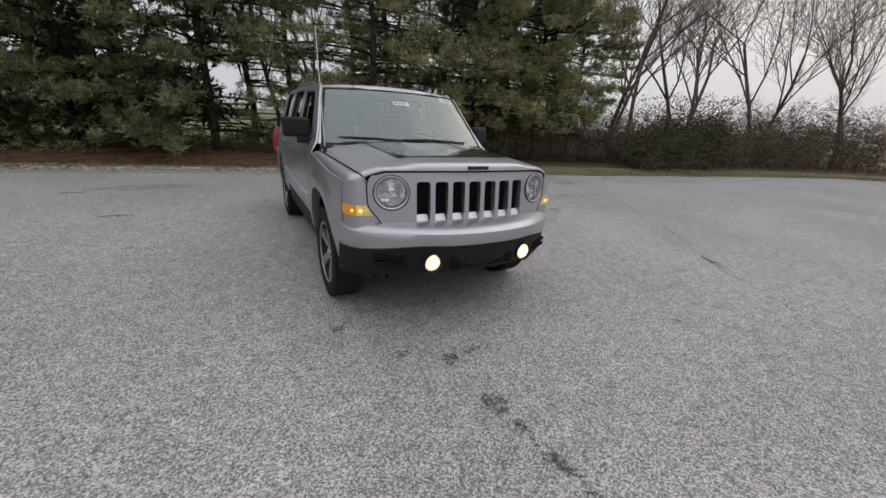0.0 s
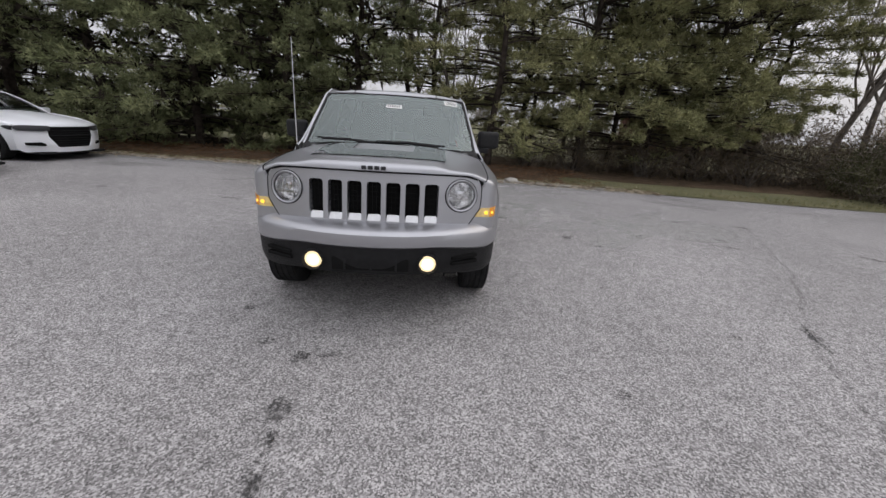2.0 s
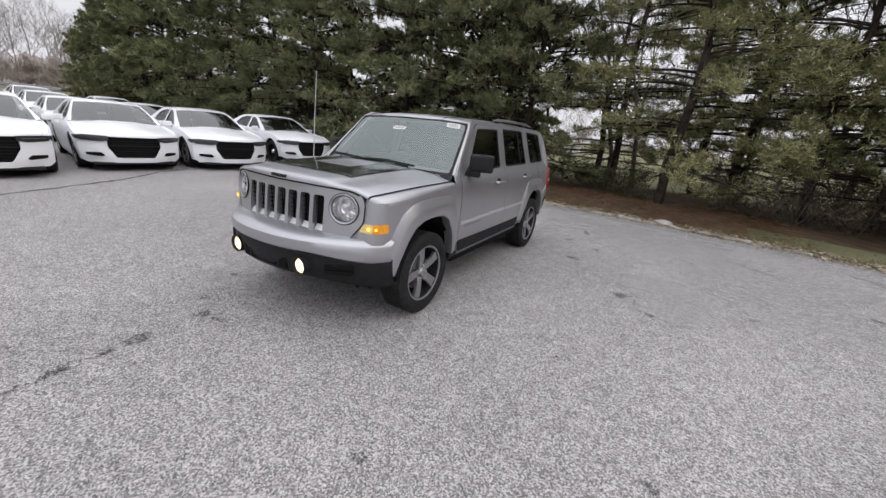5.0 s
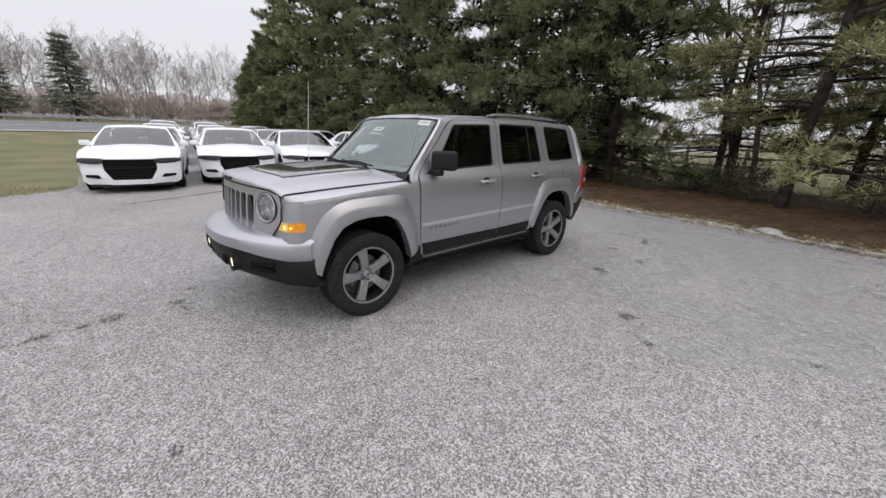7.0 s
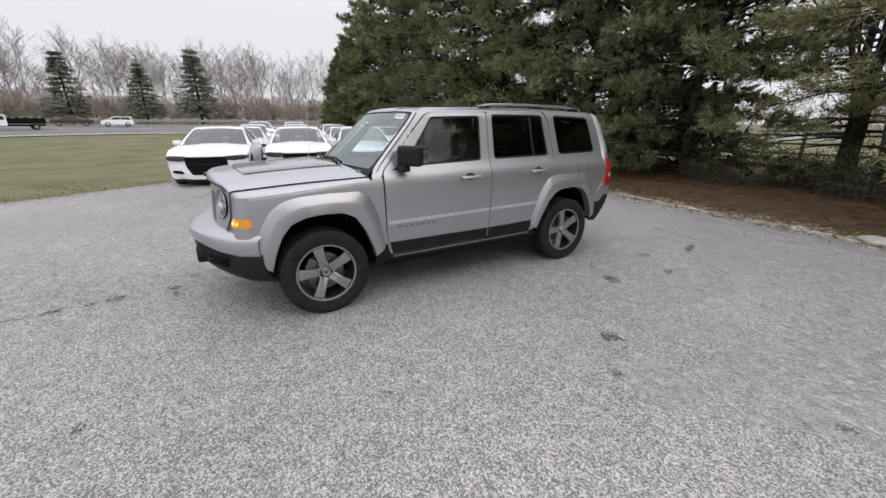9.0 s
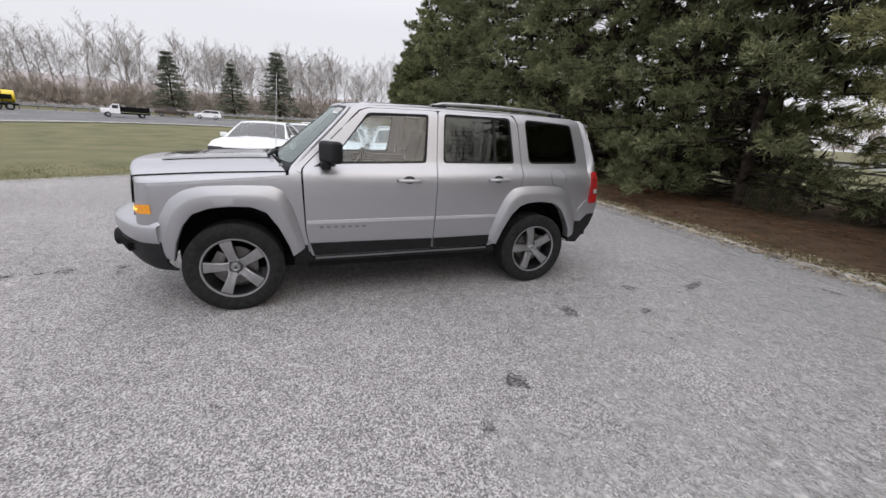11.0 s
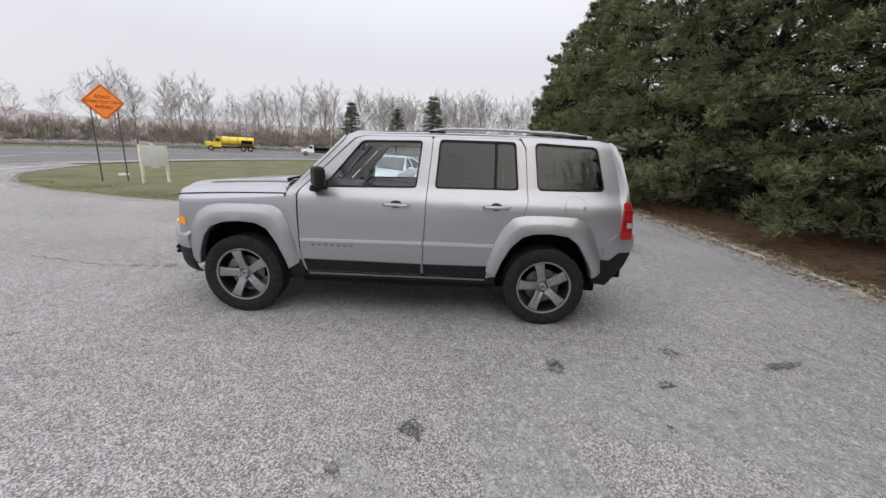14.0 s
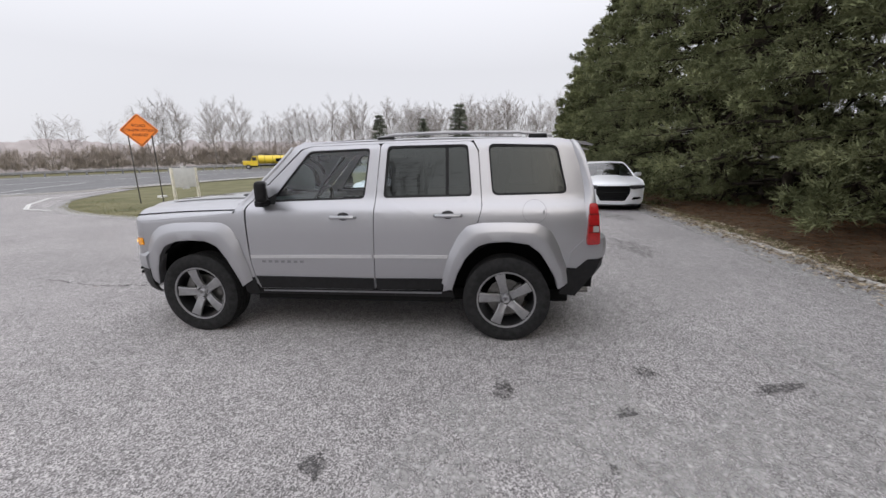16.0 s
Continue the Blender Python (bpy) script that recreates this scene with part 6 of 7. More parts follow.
        for yc in (fa, ra):
            part("wheel_well", half_tube(sg * .52, sg * .88, yc, .36, .40), "dark", car)
            wheel(car, sg * .81, yc, .355, sg, .355, .23, .235, style, 28)

    gr = fillet([(-.34, .29), (.34, .29), (.47, .52), (.47, .735), (-.47, .735), (-.47, .52)], .03)
    face = part("front_bumper", sheet(fillet([(-.80, .19), (.80, .19), (.885, .26), (.89, .66), (.87, .755), (.66, .775), (-.66, .775), (-.87, .755), (-.89, .66), (-.885, .26)], .03), nose_c, [gr], du=.07, dv=.06, thick=.02), "white", car)
    part("grille", sheet(gr, lambda x, z: nose_c(x, z, .03), du=.15, dv=0, thick=.01), "dark", face, "black grille")
    for j in range(7):
        part("grille_bar", sheet([(-.34 - .018 * j, .33 + j * .052), (.34 + .018 * j, .33 + j * .052), (.34 + .018 * j, .339 + j * .052), (-.34 - .018 * j, .339 + j * .052)], lambda x, z: nose_c(x, z, .018), du=.12, dv=0, thick=.006), "plastic", face)
    part("grille_crossbar", sheet([(-.45, .535), (.45, .535), (.455, .56), (-.455, .56)], lambda x, z: nose_c(x, z, .004), du=.1, dv=0, thick=.02), "plastic", face)
    part("chin", block(-.72, -2.42, .15, .72, -2.2, .20, .02), "plastic", car)
    hm = top_map([(-2.475, .752), (-2.42, .80), (-2.15, .865), (-1.6, .945), (-1.05, .99)], [.70, .75, .82, .865, .875], .04, .20)

    def relief(u, v):
        p = hm(u, v)
        p.z += .018 * smooth01((.5 - abs(u)) / .14) * smooth01(v * 3)
        return p

    part("hood", sheet(UNIT, relief, du=.12, dv=.1, thick=.012), "white", car)
    for sg in (1, -1):
        rws = []
        for i in range(15):
            e = relief(1, .05 + .95 * i / 14)
            y = max(-2.12, e.y)
            zf = interp(y, [-2.12, -1.7, -.95], [.75, .872, .952])
            xf = cx(y, zf)
            rws.append([Vector((sg * q[0], q[1], q[2])) for q in ((xf + .003, y, zf - .03), (xf + .001, y, zf - .004), (xf * .6 + e.x * .4, y, zf * .5 + e.z * .5 + .012), (e.x + .003, e.y, e.z - .003), (e.x - .03, e.y, e.z - .05))])
        part("fender_shoulder", loft(rws), "white", car)
    wm = top_map([(-1.06, .985), (-.75, 1.16), (-.45, 1.315), (-.22, 1.405)], [.82, .76, .69, .625], .03, .12)
    part("windscreen", sheet(UNIT, wm, du=.2, dv=.2), "sedanscreen", car)
    for sg in (1, -1):
        rws = []
        for i in range(8):
            w = wm(.985, i / 7)
            o = Vector((cx(w.y + .035, w.z) + .002, w.y + .035, w.z - .004))
            m = w.lerp(o, .5) + Vector((.01, -.01, .014))
            rws.append([Vector((sg * q.x, q.y, q.z)) for q in (w, m, o)])
        part("a_pillar", loft(rws), "white", car)
    part("cowl", sheet(UNIT, top_map([(-1.12, .965), (-1.03, .985)], [.86, .82], .03, .14), du=.2, dv=0, thick=.01), "plastic", car)
    part("roof", sheet(UNIT, top_map([(-.24, 1.40), (-.05, 1.435), (.4, 1.46), (.9, 1.435), (1.2, 1.375)], [.63, .645, .655, .64, .60], .03, .11), du=.2, dv=.15, thick=.012), "white", car)
    part("rear_window", sheet(UNIT, top_map([(1.19, 1.375), (1.55, 1.235), (1.95, 1.085)], [.60, .655, .72], .03, -.05), du=.2, dv=.25), "privacy", car)
    part("boot_lid", sheet(UNIT, top_map([(1.94, 1.08), (2.2, 1.09), (2.42, 1.08), (2.47, 1.0)], [.76, .77, .76, .75], .03, -.04), du=.2, dv=.2, thick=.012), "white", car)
    part("rear_bumper", sheet([(-.84, .24), (.84, .24), (.84, 1.03), (-.84, 1.03)], lambda x, z: Vector((x, 2.50 - .10 * abs(x / .85) ** 2.5 - .1 * max(0, z - .75), z)), du=.15, dv=.15, thick=.015), "white", car)
    part("underbody", merge(block(-.70, -2.2, .16, .70, 2.3, .24), block(-.54, -2.3, .24, .54, 2.35, .70)), "dark", car)
    cab = part("cabin_floor", block(-.84, -1.0, .24, .84, 1.9, .62), "cabin", car)
    part("dashboard", block(-.74, -.98, .72, .74, -.52, .985, .04, 2), "cabin", car)
    for x in (-.38, .38):
        for y in (.18, 1.0):
            st = part("seat", block(x - .24, y - .30, .55, x + .24, y + .15, .72, .05, 2), "seat", car)
            part("seat_back", shifted(block(-.23, -.07, -.34, .23, .07, .34, .06, 2), Matrix.Translation((x, y + .22, 1.0)) @ Matrix.Rotation(radians(-16), 4, "X")), "seat", st)
    return car


M["sedanglass"] = pane("lightly_tinted_sedan_glass", (0.22, 0.24, 0.24), gloss=0.7)
M["sedanscreen"] = pane("sedan_windscreen", (0.55, 0.60, 0.59), ior=2.0)
M["smoked"] = mat("smoked_lamp_lens", (0.03, 0.03, 0.034), 0.3, 0, 0.1, 40.0, coat=0.15, spec=0.35)
plain = sedan("alloy", "white four-door sedan with black grille, alloy wheels")
fleet = sedan("steel", "white four-door sedan with black steel wheels")


def park(ob, x, y, yaw):
    """Front bumper at (x, y), facing along +x turned by yaw degrees."""
    a = radians(90 + yaw)
    fx, fy = math.cos(radians(yaw)), math.sin(radians(yaw))
    px, py = x - 2.47 * fx, y - 2.47 * fy
    c = ob if ob.location.length < .01 else copy_thing(ob, Matrix.Identity(4))
    c.matrix_basis = Matrix.LocRotScale((px, py, rise(px, py)), Euler((0, radians(0), a)), None)
    return c


park(plain, -7.45, -2.25, -10)
park(fleet, -7.8, 4.9, -9)
for ob, x, y, yaw in ((plain, -7.8, 0.05, -10), (plain, -7.3, 2.05, -10), (fleet, -14.0, -1.1, -8), (plain, -14.2, 1.3, -8), (fleet, -14.4, 3.6, -8), (plain, -14.2, 5.9, -8), (plain, -20.2, -.2, -6), (fleet, -20.4, 2.3, -6), (plain, -20.8, 4.8, -6),
                      (fleet, -26.4, 0.8, -4), (plain, -26.4, 3.3, -4)):
    park(ob, x, y, yaw)


M["litter"] = mat("dry_leaf_litter", (0.20, 0.15, 0.10), 0.95, 0, 0.3, 4.0, island=0.5, color2=(0.50, 0.44, 0.34), spec=0.1)
M["straw2"] = mat("fallen_pine_needles", (0.10, 0.05, 0.026), 0.95, 0, 0.3, 4.0, island=0.4, color2=(0.20, 0.115, 0.065), spec=0.1)
M["darkpaint"] = mat("dark_brown_car_paint", (0.05, 0.035, 0.03), 0.3, 0.3, 0.05, 30.0, coat=0.5)

# ---- signs on the island ----
def words(text, size, material, name="word"):
    cu = bpy.data.curves.new(name, "FONT")
    cu.body, cu.size, cu.align_x, cu.align_y, cu.extrude = text, size, "CENTER", "CENTER", 0.002
    tmp = bpy.data.objects.new(name, cu)
    scene.collection.objects.link(tmp)
    me = bpy.data.meshes.new_from_object(tmp)
    bpy.data.objects.remove(tmp)
    me.materials.clear()
    me.materials.append(M[material])
    return new(name, me)


sign = thing("road_sign", "orange diamond road construction warning sign on two posts", "sign")
SX = Vector((-11.6, -13.64, 0))
ax = Vector((-.49, .87, 0)).normalized()
nx = Vector((ax.y, -ax.x, 0))
rot = Matrix((( -ax.x, 0, nx.x, 0), (-ax.y, 0, nx.y, 0), (0, 1, 0, 0), (0, 0, 0, 1)))
put(sign, SX.x, SX.y)
face_m = Matrix.Translation((0, 0, 3.08)) @ rot
if rot.to_3x3().determinant() < 0:
    rot = Matrix(((ax.x, 0, nx.x, 0), (ax.y, 0, nx.y, 0), (0, 1, 0, 0), (0, 0, 0, 1)))
    face_m = Matrix.Translation((0, 0, 3.08)) @ rot


def on_sign(ob):
    ob.parent = sign
    ob.matrix_basis = face_m @ ob.matrix_basis
    return ob


d = .70
on_sign(part("sign_board", sheet(fillet([(0, -d), (d, 0), (0, d), (-d, 0)], .08), lambda u, v: Vector((u, v, 0)), du=0, dv=0, thick=.006), "orange"))
on_sign(part("border", sheet(fillet([(0, -d + .05), (d - .05, 0), (0, d - .05), (-d + .05, 0)], .06), lambda u, v: Vector((u, v, .008)), [fillet([(0, -d + .085), (d - .085, 0), (0, d - .085), (-d + .085, 0)], .05)], du=0, dv=0, thick=.002), "signink"))
for text, yy, sz in (("ROAD", .19, .17), ("CONSTRUCTION", .0, .146), ("AHEAD", -.19, .17)):
    w = words(text, sz, "signink")
    w.location = (0, yy, .010)
    bpy.context.view_layer.update()
    w.matrix_basis = Matrix.Translation((0, yy, .010))
    on_sign(w)
for s in (-.42, .42):
    p = part("post", block(-.022, -.03, -.2, .022, -.006, 2.86, .004), "post")
    p.parent = sign
    p.matrix_basis = Matrix.Translation(ax * s) @ Matrix.Rotation(math.atan2(ax.y, ax.x) + (math.pi if ax.x < 0 and False else 0), 4, "Z")

board = thing("notice_board", "plain white board on two cream wooden posts", "sign")
put(board, -11.47, -11.77, radians(172), .93)
part("panel", block(-.60, -.02, .70, .60, .02, 1.58, .012), "boardwhite", board)
part("panel_trim", block(-.18, -.03, .62, .18, .03, .72, .01), "boardwhite", board)
for s in (-.62, .62):
    part("post", block(s - .05, -.05, -.2, s + .05, .05, 1.60, .012), "cream", board)
part("cap", block(-.12, -.03, 1.58, .12, .03, 1.66, .02), "boardwhite", board)
box = thing("utility_box", "small pale utility cover in the grass", "utility box")
put(box, -14.6, -15.9)
part("lid", block(-.18, -.15, -.05, .18, .15, .08, .03), "boardwhite", box)


# ---- kerb, stone and litter ----
kerb = tagged(new("kerb"), "low crumbling pale concrete kerb with litter", "kerb", kind="structure")
rk = random.Random(9)
kinds = []
for k in range(6):
    bm = block(-.5, -.07, -.05, .5, .07, .06, .02, 2)
    bmesh.ops.subdivide_edges(bm, edges=[e for e in bm.edges if e.calc_length() > .5], cuts=6)
    for v in bm.verts:
        v.co += Vector((0, noise.noise((v.co.x * 4, k, 0)) * .03, noise.noise((v.co.x * 5, k + 9, v.co.y * 8)) * .035 * (v.co.z > 0)))
    me = bpy.data.meshes.new("kerb_stone")
    bm.to_mesh(me)
    bm.free()
    me.shade_smooth()
    me.materials.append(M["kerb"])
    kinds.append(me)
x = -13.0
while x < 4.8:
    L = rk.uniform(.45, 1.15)
    ob = new("kerb_stone", kinds[rk.randrange(6)])
    ob.parent = kerb
    x2 = x + L
    ang = math.atan2(kerb_y(x2) - kerb_y(x), L)
    ob.matrix_basis = Matrix.LocRotScale(((x + x2) / 2, (kerb_y(x) + kerb_y(x2)) / 2 + rk.uniform(-.02, .02), rk.uniform(-.03, -.004)), Euler((rk.uniform(-.12, .12), 0, ang + rk.uniform(-.03, .03))), ((L - rk.uniform(.01, .05)), rk.uniform(.7, 1.3), 1))
    x = x2
bm = bmesh.new()
bmesh.ops.create_icosphere(bm, subdivisions=4, radius=1)
for v in bm.verts:
    v.co *= 1 + .22 * noise.noise(v.co * 1.3) + .06 * noise.noise(v.co * 4)
    v.co = Vector((v.co.x * .26, v.co.y * .13, v.co.z * .10))
stone = part("stone", bm, "stone")
tagged(stone, "flat pale stone lying on the kerb", "stone")
stone.matrix_basis = Matrix.LocRotScale((2.52, 5.14, .055), Euler((.05, 0, -.05)), (.72, .75, .75))


def scatter(name, label, n, spot, length, width, material, seed, up=1.0, flat=False):
    rnd = np.random.default_rng(seed)
    org, dr = [], []
    for _ in range(n):
        p = spot(rnd)
        if p is None:
            continue
        org.append(p)
        dr.append((rnd.normal(), rnd.normal(), abs(rnd.normal()) * .08 if flat else up + rnd.normal() * .3))
    dr = np.array(dr)
    dr /= np.linalg.norm(dr, axis=1, keepdims=True)
    ob = tri_object(name, blades(np.array(org), dr, length, width, rnd), material, None)
    return tagged(ob, label, "ground cover", kind="stuff")


def verge_spot(rnd):
    x = rnd.uniform(-12, 24)
    d = abs(rnd.normal()) * (.55 if x > 3.4 else .16) + (0 if x > 3.4 else .06)
    return (x, kerb_y(x) + .02 + d, .02 + .04 * smooth01(d / 1.6))


def litter_spot(rnd):
    x = rnd.uniform(-16, 6)
    return (x, kerb_y(x) + rnd.normal() * .2 + .1, .02 + rnd.uniform(0, .03))


def bed_spot(rnd):
    x, dd = rnd.uniform(-14, 5), rnd.uniform(.15, 3.2)
    return (x, kerb_y(x) + dd, .03 + .11 * smooth01(dd / 1.6) + .05 * noise.noise((x * .9, dd * 1.1, 0)))


def island_spot(rnd):
    k = rnd.integers(3, 11)
    a, b = Vector(island[k]), Vector(island[k + 1])
    p = a.lerp(b, rnd.random())
    dvec = (b - a).normalized()
    inward = Vector((dvec.y, -dvec.x))
    q = p + inward * abs(rnd.normal()) * 1.6
    return (q.x, q.y, rise(q.x, q.y) - .02)


scatter("grass_blades", "short green and tan grass blades on the verge", 12000, verge_spot, .085, .010, "blade", 1)
scatter("island_grass", "short dormant grass along the island edge", 7000, island_spot, .06, .010, "blade", 2)
scatter("pine_needles", "fallen pine needles and leaves along the kerb", 14000, litter_spot, .065, .022, "litter", 3, flat=True)
scatter("bed_needles", "fallen brown pine needles on the bed", 14000, bed_spot, .13, .010, "straw2", 4, flat=True)


# ---- across the road ----
rail = thing("guard_rail", "grey steel guard rail along the highway", "guard rail")
line = [a.lerp(b, .955) for a, b in zip(near, far)][8:-4]
rws = []
for p in line:
    rws.append([land(*p, .43), land(p.x + .05, p.y, .48), land(*p, .58), land(p.x + .05, p.y, .68), land(*p, .73)])
part("rail_beam", loft(rws), "galv", rail)
pst = None
for i in range(0, len(line)):
    for t in (0, .5):
        if i + 1 < len(line):
            p = line[i].lerp(line[i + 1], t)
            q = part("rail_post", block(-.07, -.07, -.2, .07, .07, .70), "galv", rail) if pst is None else new("rail_post", pst.data)
            pst = pst or q
            q.parent = rail
            q.location = land(p.x - .12, p.y)


def road_car(name, label, category, x, y, yaw, body, L, Wd, prof, glass):
    """A vehicle far off on the road: side profile lofted across, with wheels and dark glass."""
    car = thing(name, label, category, "vehicles on the highway")
    car.matrix_basis = Matrix.LocRotScale((x, y, rise(x, y) + .02), Euler((0, 0, radians(yaw))), (.7, .7, .7))
    part("body", sheet(fillet(prof, .08), lambda u, v: Vector((-Wd / 2 * (1 - .12 * max(0, v - 1.0)), u, v)), du=0, dv=.3), body, car).hide_render = False
    rows_ = []
    for s in np.linspace(-1, 1, 7):
        rows_.append([Vector((s * Wd / 2 * (1 - .12 * max(0, v - 1.0)), u, v)) for u, v in fillet(prof, .08)])
    bm = loft(rows_, True)
    part("shell", bm, body, car)
    part("body", sheet(fillet(prof, .08), lambda u, v: Vector((Wd / 2 * (1 - .12 * max(0, v - 1.0)), u, v)), du=0, dv=.3), body, car)
    for g in glass:
        for s in (-1, 1):
            part("window", sheet(g, lambda u, v: Vector((s * (Wd / 2 * (1 - .12 * max(0, v - 1.0)) + .012), u, v)), du=0, dv=0), "smoked", car)
    return car


def far_wheel(car, y, r, Wd):
    for s in (-1, 1):
        w = part("wheel", lathe([(s * (Wd / 2 - .22), .05), (s * (Wd / 2 - .22), r), (s * (Wd / 2 + .01), r), (s * (Wd / 2 + .01), r * .62), (s * (Wd / 2 - .04), r * .55), (s * (Wd / 2 - .03), .05)], 20, at=(0, y, r)), "rubber", car)
        part("rim", lathe([(s * (Wd / 2 - .03), .01), (s * (Wd / 2 - .01), r * .3), (s * (Wd / 2 - .02), r * .6), (s * (Wd / 2 - .06), r * .6), (s * (Wd / 2 - .06), .01)], 16, at=(0, y, r)), "alloy", w)


suv = road_car("suv_on_road", "small white sport utility car driving on the highway", "car", -58.2, -12.3, 12, "white", 4.5, 1.8,
               [(-2.2, .35), (2.2, .35), (2.25, .9), (2.1, 1.1), (1.9, 1.62), (-.4, 1.66), (-1.1, 1.12), (-2.05, .98), (-2.25, .7)],
               [[(-.95, 1.12), (-.35, 1.55), (.5, 1.56), (.5, 1.12)], [(.58, 1.12), (.58, 1.56), (1.75, 1.52), (1.9, 1.12)]])
far_wheel(suv, -1.35, .35, 1.8)
far_wheel(suv, 1.35, .35, 1.8)
pick = road_car("pickup_truck", "dark pickup truck driving on the highway", "truck", -60.2, -16.9, 14, "darkpaint", 5.6, 1.95,
                [(-2.7, .45), (2.8, .45), (2.85, 1.05), (.9, 1.08), (.75, 1.75), (-.5, 1.78), (-1.15, 1.15), (-2.6, 1.05), (-2.8, .75)],
                [[(-.95, 1.18), (-.4, 1.68), (.6, 1.68), (.68, 1.18)]])
far_wheel(pick, -1.75, .38, 1.95)
far_wheel(pick, 1.75, .38, 1.95)

truck = thing("tanker_truck", "yellow tanker truck with black rear ladder and hoses", "truck", "vehicles on the highway")
truck.matrix_basis = Matrix.LocRotScale((-53.1, -32.9, rise(-53.1, -32.9) + .03), Euler((0, 0, radians(30))), (.72, .72, .72))
part("chassis", block(-.5, -4.0, .7, .5, 4.6, .95, .03), "dark", truck)
cab = part("cab", sheet(fillet([(-3.1, .75), (-1.6, .75), (-1.6, 2.75), (-2.5, 2.75), (-2.95, 1.75), (-3.1, 1.7)], .12), lambda u, v: Vector((1.15, u, v)), du=0, dv=.4, thick=2.3), "yellow", truck)
part("hood", block(-.95, -4.5, .85, .95, -2.95, 1.75, .18, 3), "yellow", truck)
part("front_bumper", block(-1.15, -4.75, .5, 1.15, -4.5, .85, .05), "galv", truck)
for s in (-1, 1):
    part("cab_window", block(s * 1.155, -2.65, 1.8, s * 1.165, -1.8, 2.5, .002), "smoked", cab)
    part("step", block(s * .9, -2.9, .45, s * 1.15, -1.7, .7, .03), "dark", truck)
part("windscreen", shifted(block(-1.0, -.01, -.38, 1.0, .01, .38, .004), Matrix.Translation((0, -2.78, 2.2)) @ Matrix.Rotation(radians(-24), 4, "X")), "smoked", cab)
tank = part("tank", shifted(lathe([(-1.45, .0001), (-1.45, .95), (-1.35, 1.06), (4.2, 1.06), (4.35, .95), (4.35, .0001)], 28, "y"), Matrix.Translation((0, 0, 2.05)) @ Matrix.Diagonal((1.1, 1, .85, 1))), "yellow", truck)
part("walkway", block(-.3, -1.2, 2.93, .3, 4.2, 2.99, .01), "dark", tank)
for y in (-.2, 1.4, 3.0):
    part("band", shifted(lathe([(y - .03, 1.065), (y - .03, 1.085), (y + .03, 1.085), (y + .03, 1.065)], 28, "y"), Matrix.Translation((0, 0, 2.05)) @ Matrix.Diagonal((1.1, 1, .85, 1))), "dark", tank)
for s in (-1, 1):
    part("hose_rack", block(s * 1.16, 2.0, 1.55, s * 1.24, 4.0, 2.25, .05), "dark", truck)
    part("fender_flap", block(s * .8, 1.6, 1.0, s * 1.2, 4.3, 1.12, .03), "dark", truck)
for y in (-3.5, 2.3, 3.6):
    far_wheel(truck, y, .5, 2.3)
work = thing("flatbed_truck", "white cab truck with dark dump body on the highway", "truck", "vehicles on the highway")
work.matrix_basis = Matrix.LocRotScale((-49.5, -18.7, rise(-49.5, -18.7) + .03), Euler((0, 0, radians(24))), (.62, .62, .62))
part("chassis", block(-.45, -2.8, .55, .45, 3.6, .8, .03), "dark", work)
cb = part("cab", sheet(fillet([(-2.1, .6), (-.6, .6), (-.6, 2.2), (-1.4, 2.2), (-2.0, 1.45)], .1), lambda u, v: Vector((1.0, u, v)), du=0, dv=.4, thick=2.0), "white", work)
part("hood", block(-.9, -3.2, .6, .9, -2.0, 1.4, .15, 3), "white", work)
for s in (-1, 1):
    part("cab_window", block(s * 1.005, -1.6, 1.45, s * 1.015, -.8, 2.0, .002), "smoked", cb)
part("dump_body", block(-1.05, -.4, .9, 1.05, 3.6, 1.75, .05), "dark", work)
for y in (-.35, .6, 1.6, 2.6, 3.5):
    part("body_rib", block(-1.1, y - .05, .95, 1.1, y + .05, 1.85, .02), "dark", work)
far_wheel(work, -2.3, .42, 2.0)
far_wheel(work, 2.4, .42, 2.0)

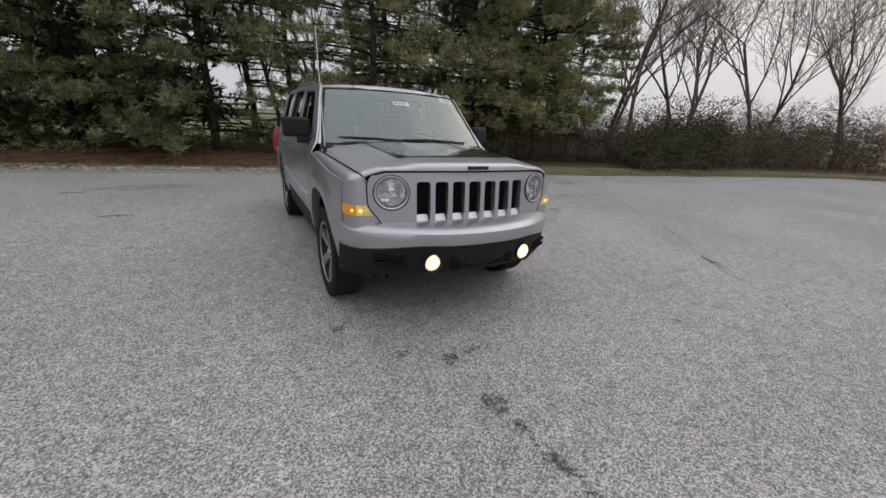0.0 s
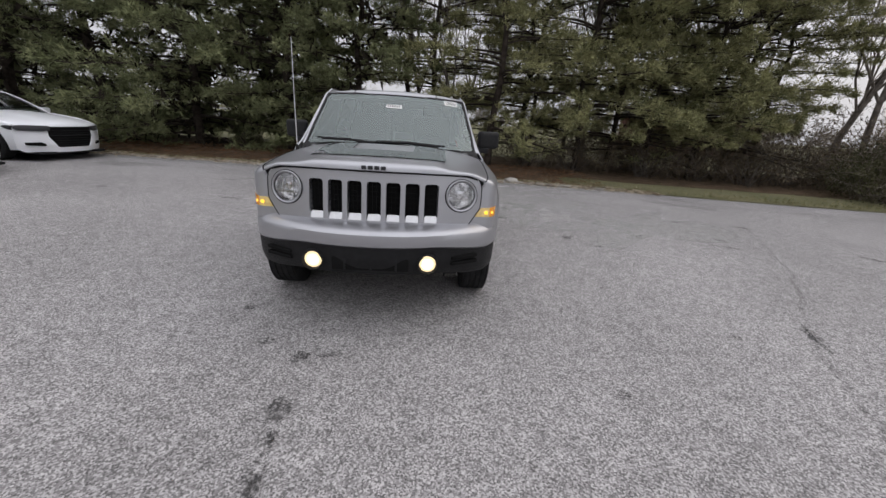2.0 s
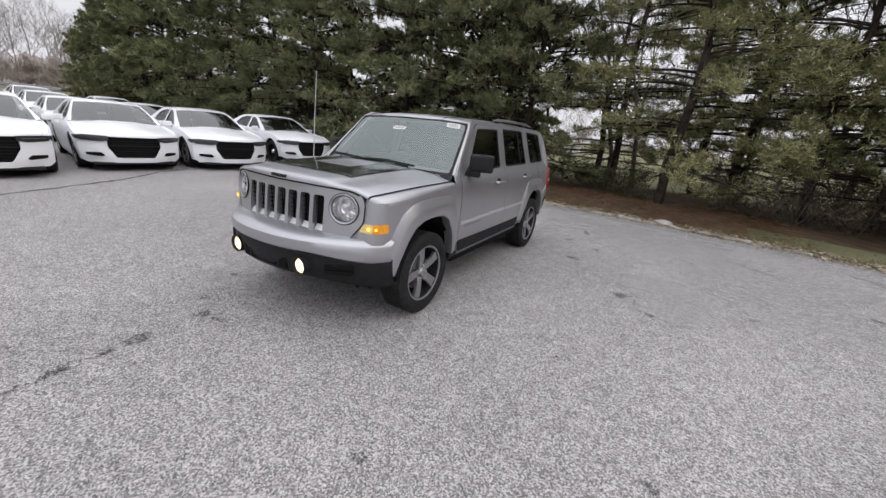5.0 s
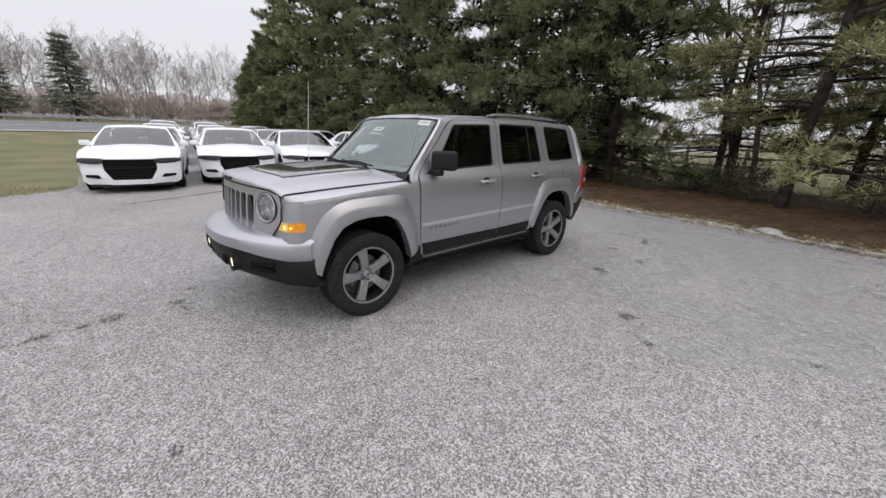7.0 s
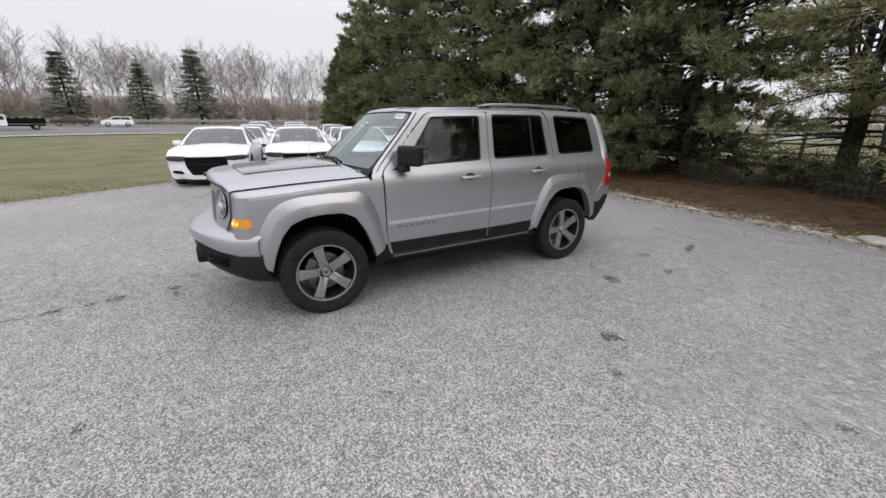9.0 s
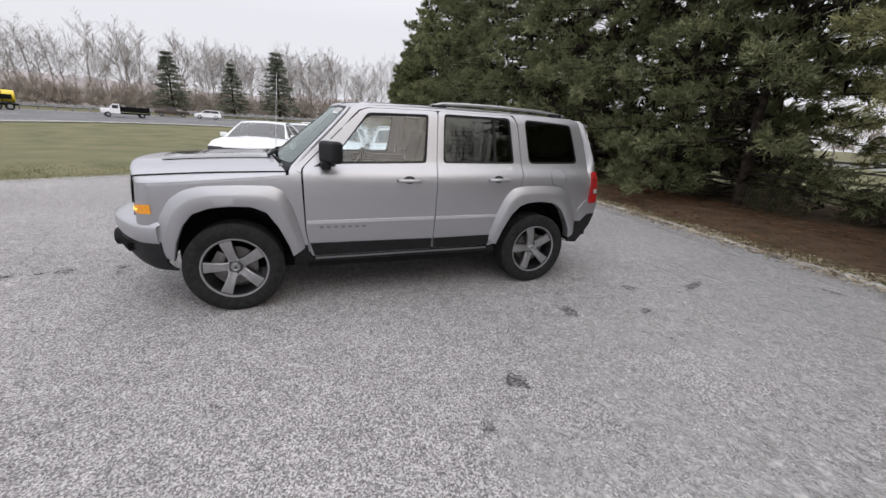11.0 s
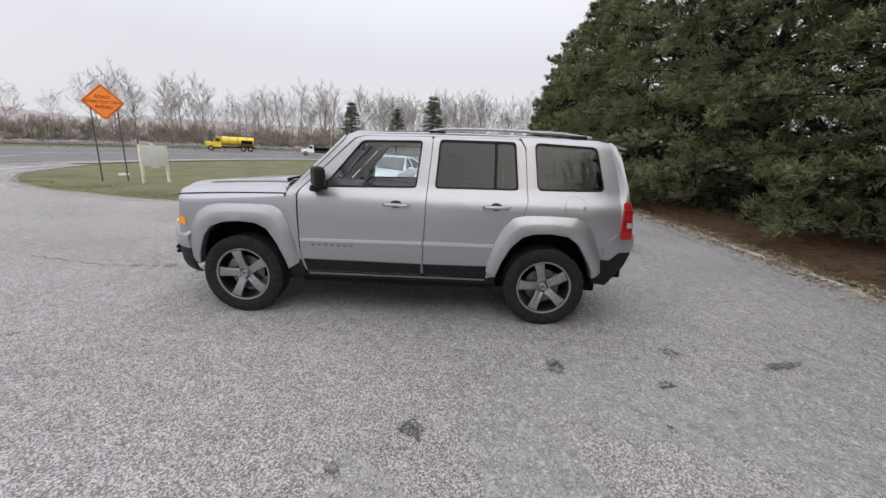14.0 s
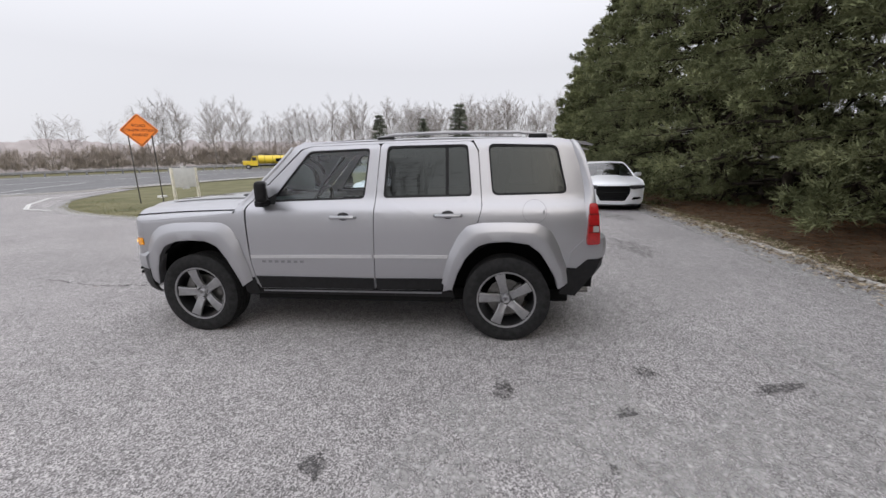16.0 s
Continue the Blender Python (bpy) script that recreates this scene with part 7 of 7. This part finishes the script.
# ---- beyond the pines ----
house = thing("brick_house", "red brick house with grey roof beyond the trees", "house")
put(house, 27, 34, radians(35))
part("wall", block(-7, -4, -.3, 7, 4, 3.0, .02), "brick", house)
rf = bmesh.new()
pts = [rf.verts.new(p) for p in ((-7.4, -4.5, 2.95), (7.4, -4.5, 2.95), (7.4, 4.5, 2.95), (-7.4, 4.5, 2.95), (-7.4, 0, 5.2), (7.4, 0, 5.2))]
for f in ((0, 1, 5, 4), (2, 3, 4, 5), (0, 4, 3), (1, 2, 5), (0, 3, 2, 1)):
    rf.faces.new([pts[i] for i in f])
part("roof", rf, "shingle", house)
for x in (-5, -2, 3, 5.4):
    w = part("window", block(x - .55, -4.06, 1.0, x + .55, -3.98, 2.3, .02), "smoked", house)
    part("window_frame", merge(block(x - .62, -4.08, .93, x + .62, -4.0, 1.0), block(x - .62, -4.08, 2.3, x + .62, -4.0, 2.37), block(x - .03, -4.085, 1.0, x + .03, -4.0, 2.3)), "boardwhite", w)
part("door", block(.2, -4.05, 0, 1.1, -3.98, 2.05, .02), "boardwhite", house)
shed = thing("farm_shed", "long pale farm shed far across the field", "shed")
put(shed, -14.5, 58, radians(8), .3)
part("wall", block(-14, -4, -.3, 14, 4, 3.0, .02), "boardwhite", shed)
part("roof", block(-14.5, -4.5, 3.0, 14.5, 4.5, 3.6, .3), "shingle", shed)
for x in range(-12, 13, 4):
    part("window", block(x - .8, -4.06, 1.0, x + .8, -3.98, 2.2, .02), "smoked", shed)
fen = thing("field_fence", "grey wooden post and rail fence behind the pines", "fence")
for i in range(26):
    x = -22 + i * 2.4
    y = 19.5 - .02 * i
    part("fence_post", block(x - .06, y - .06, -.1, x + .06, y + .06, 1.25, .01), "fence", fen)
    for z in (.35, .75, 1.1):
        part("fence_rail", block(x, y - .02, z - .04, x + 2.4, y + .02, z + .04, .006), "fence", fen)
back_row = along([(-60, 95), (-20, 110), (30, 100), (80, 70), (110, 20)], 7)
for p in back_row:
    again(hedge, p.x, p.y, rt.uniform(0, 6.28), rt.uniform(1.1, 1.5))
    if rt.random() < .7:
        again(far_b, p.x + rt.uniform(-3, 3), p.y + 4, rt.uniform(0, 6.28), rt.uniform(.8, 1.1))
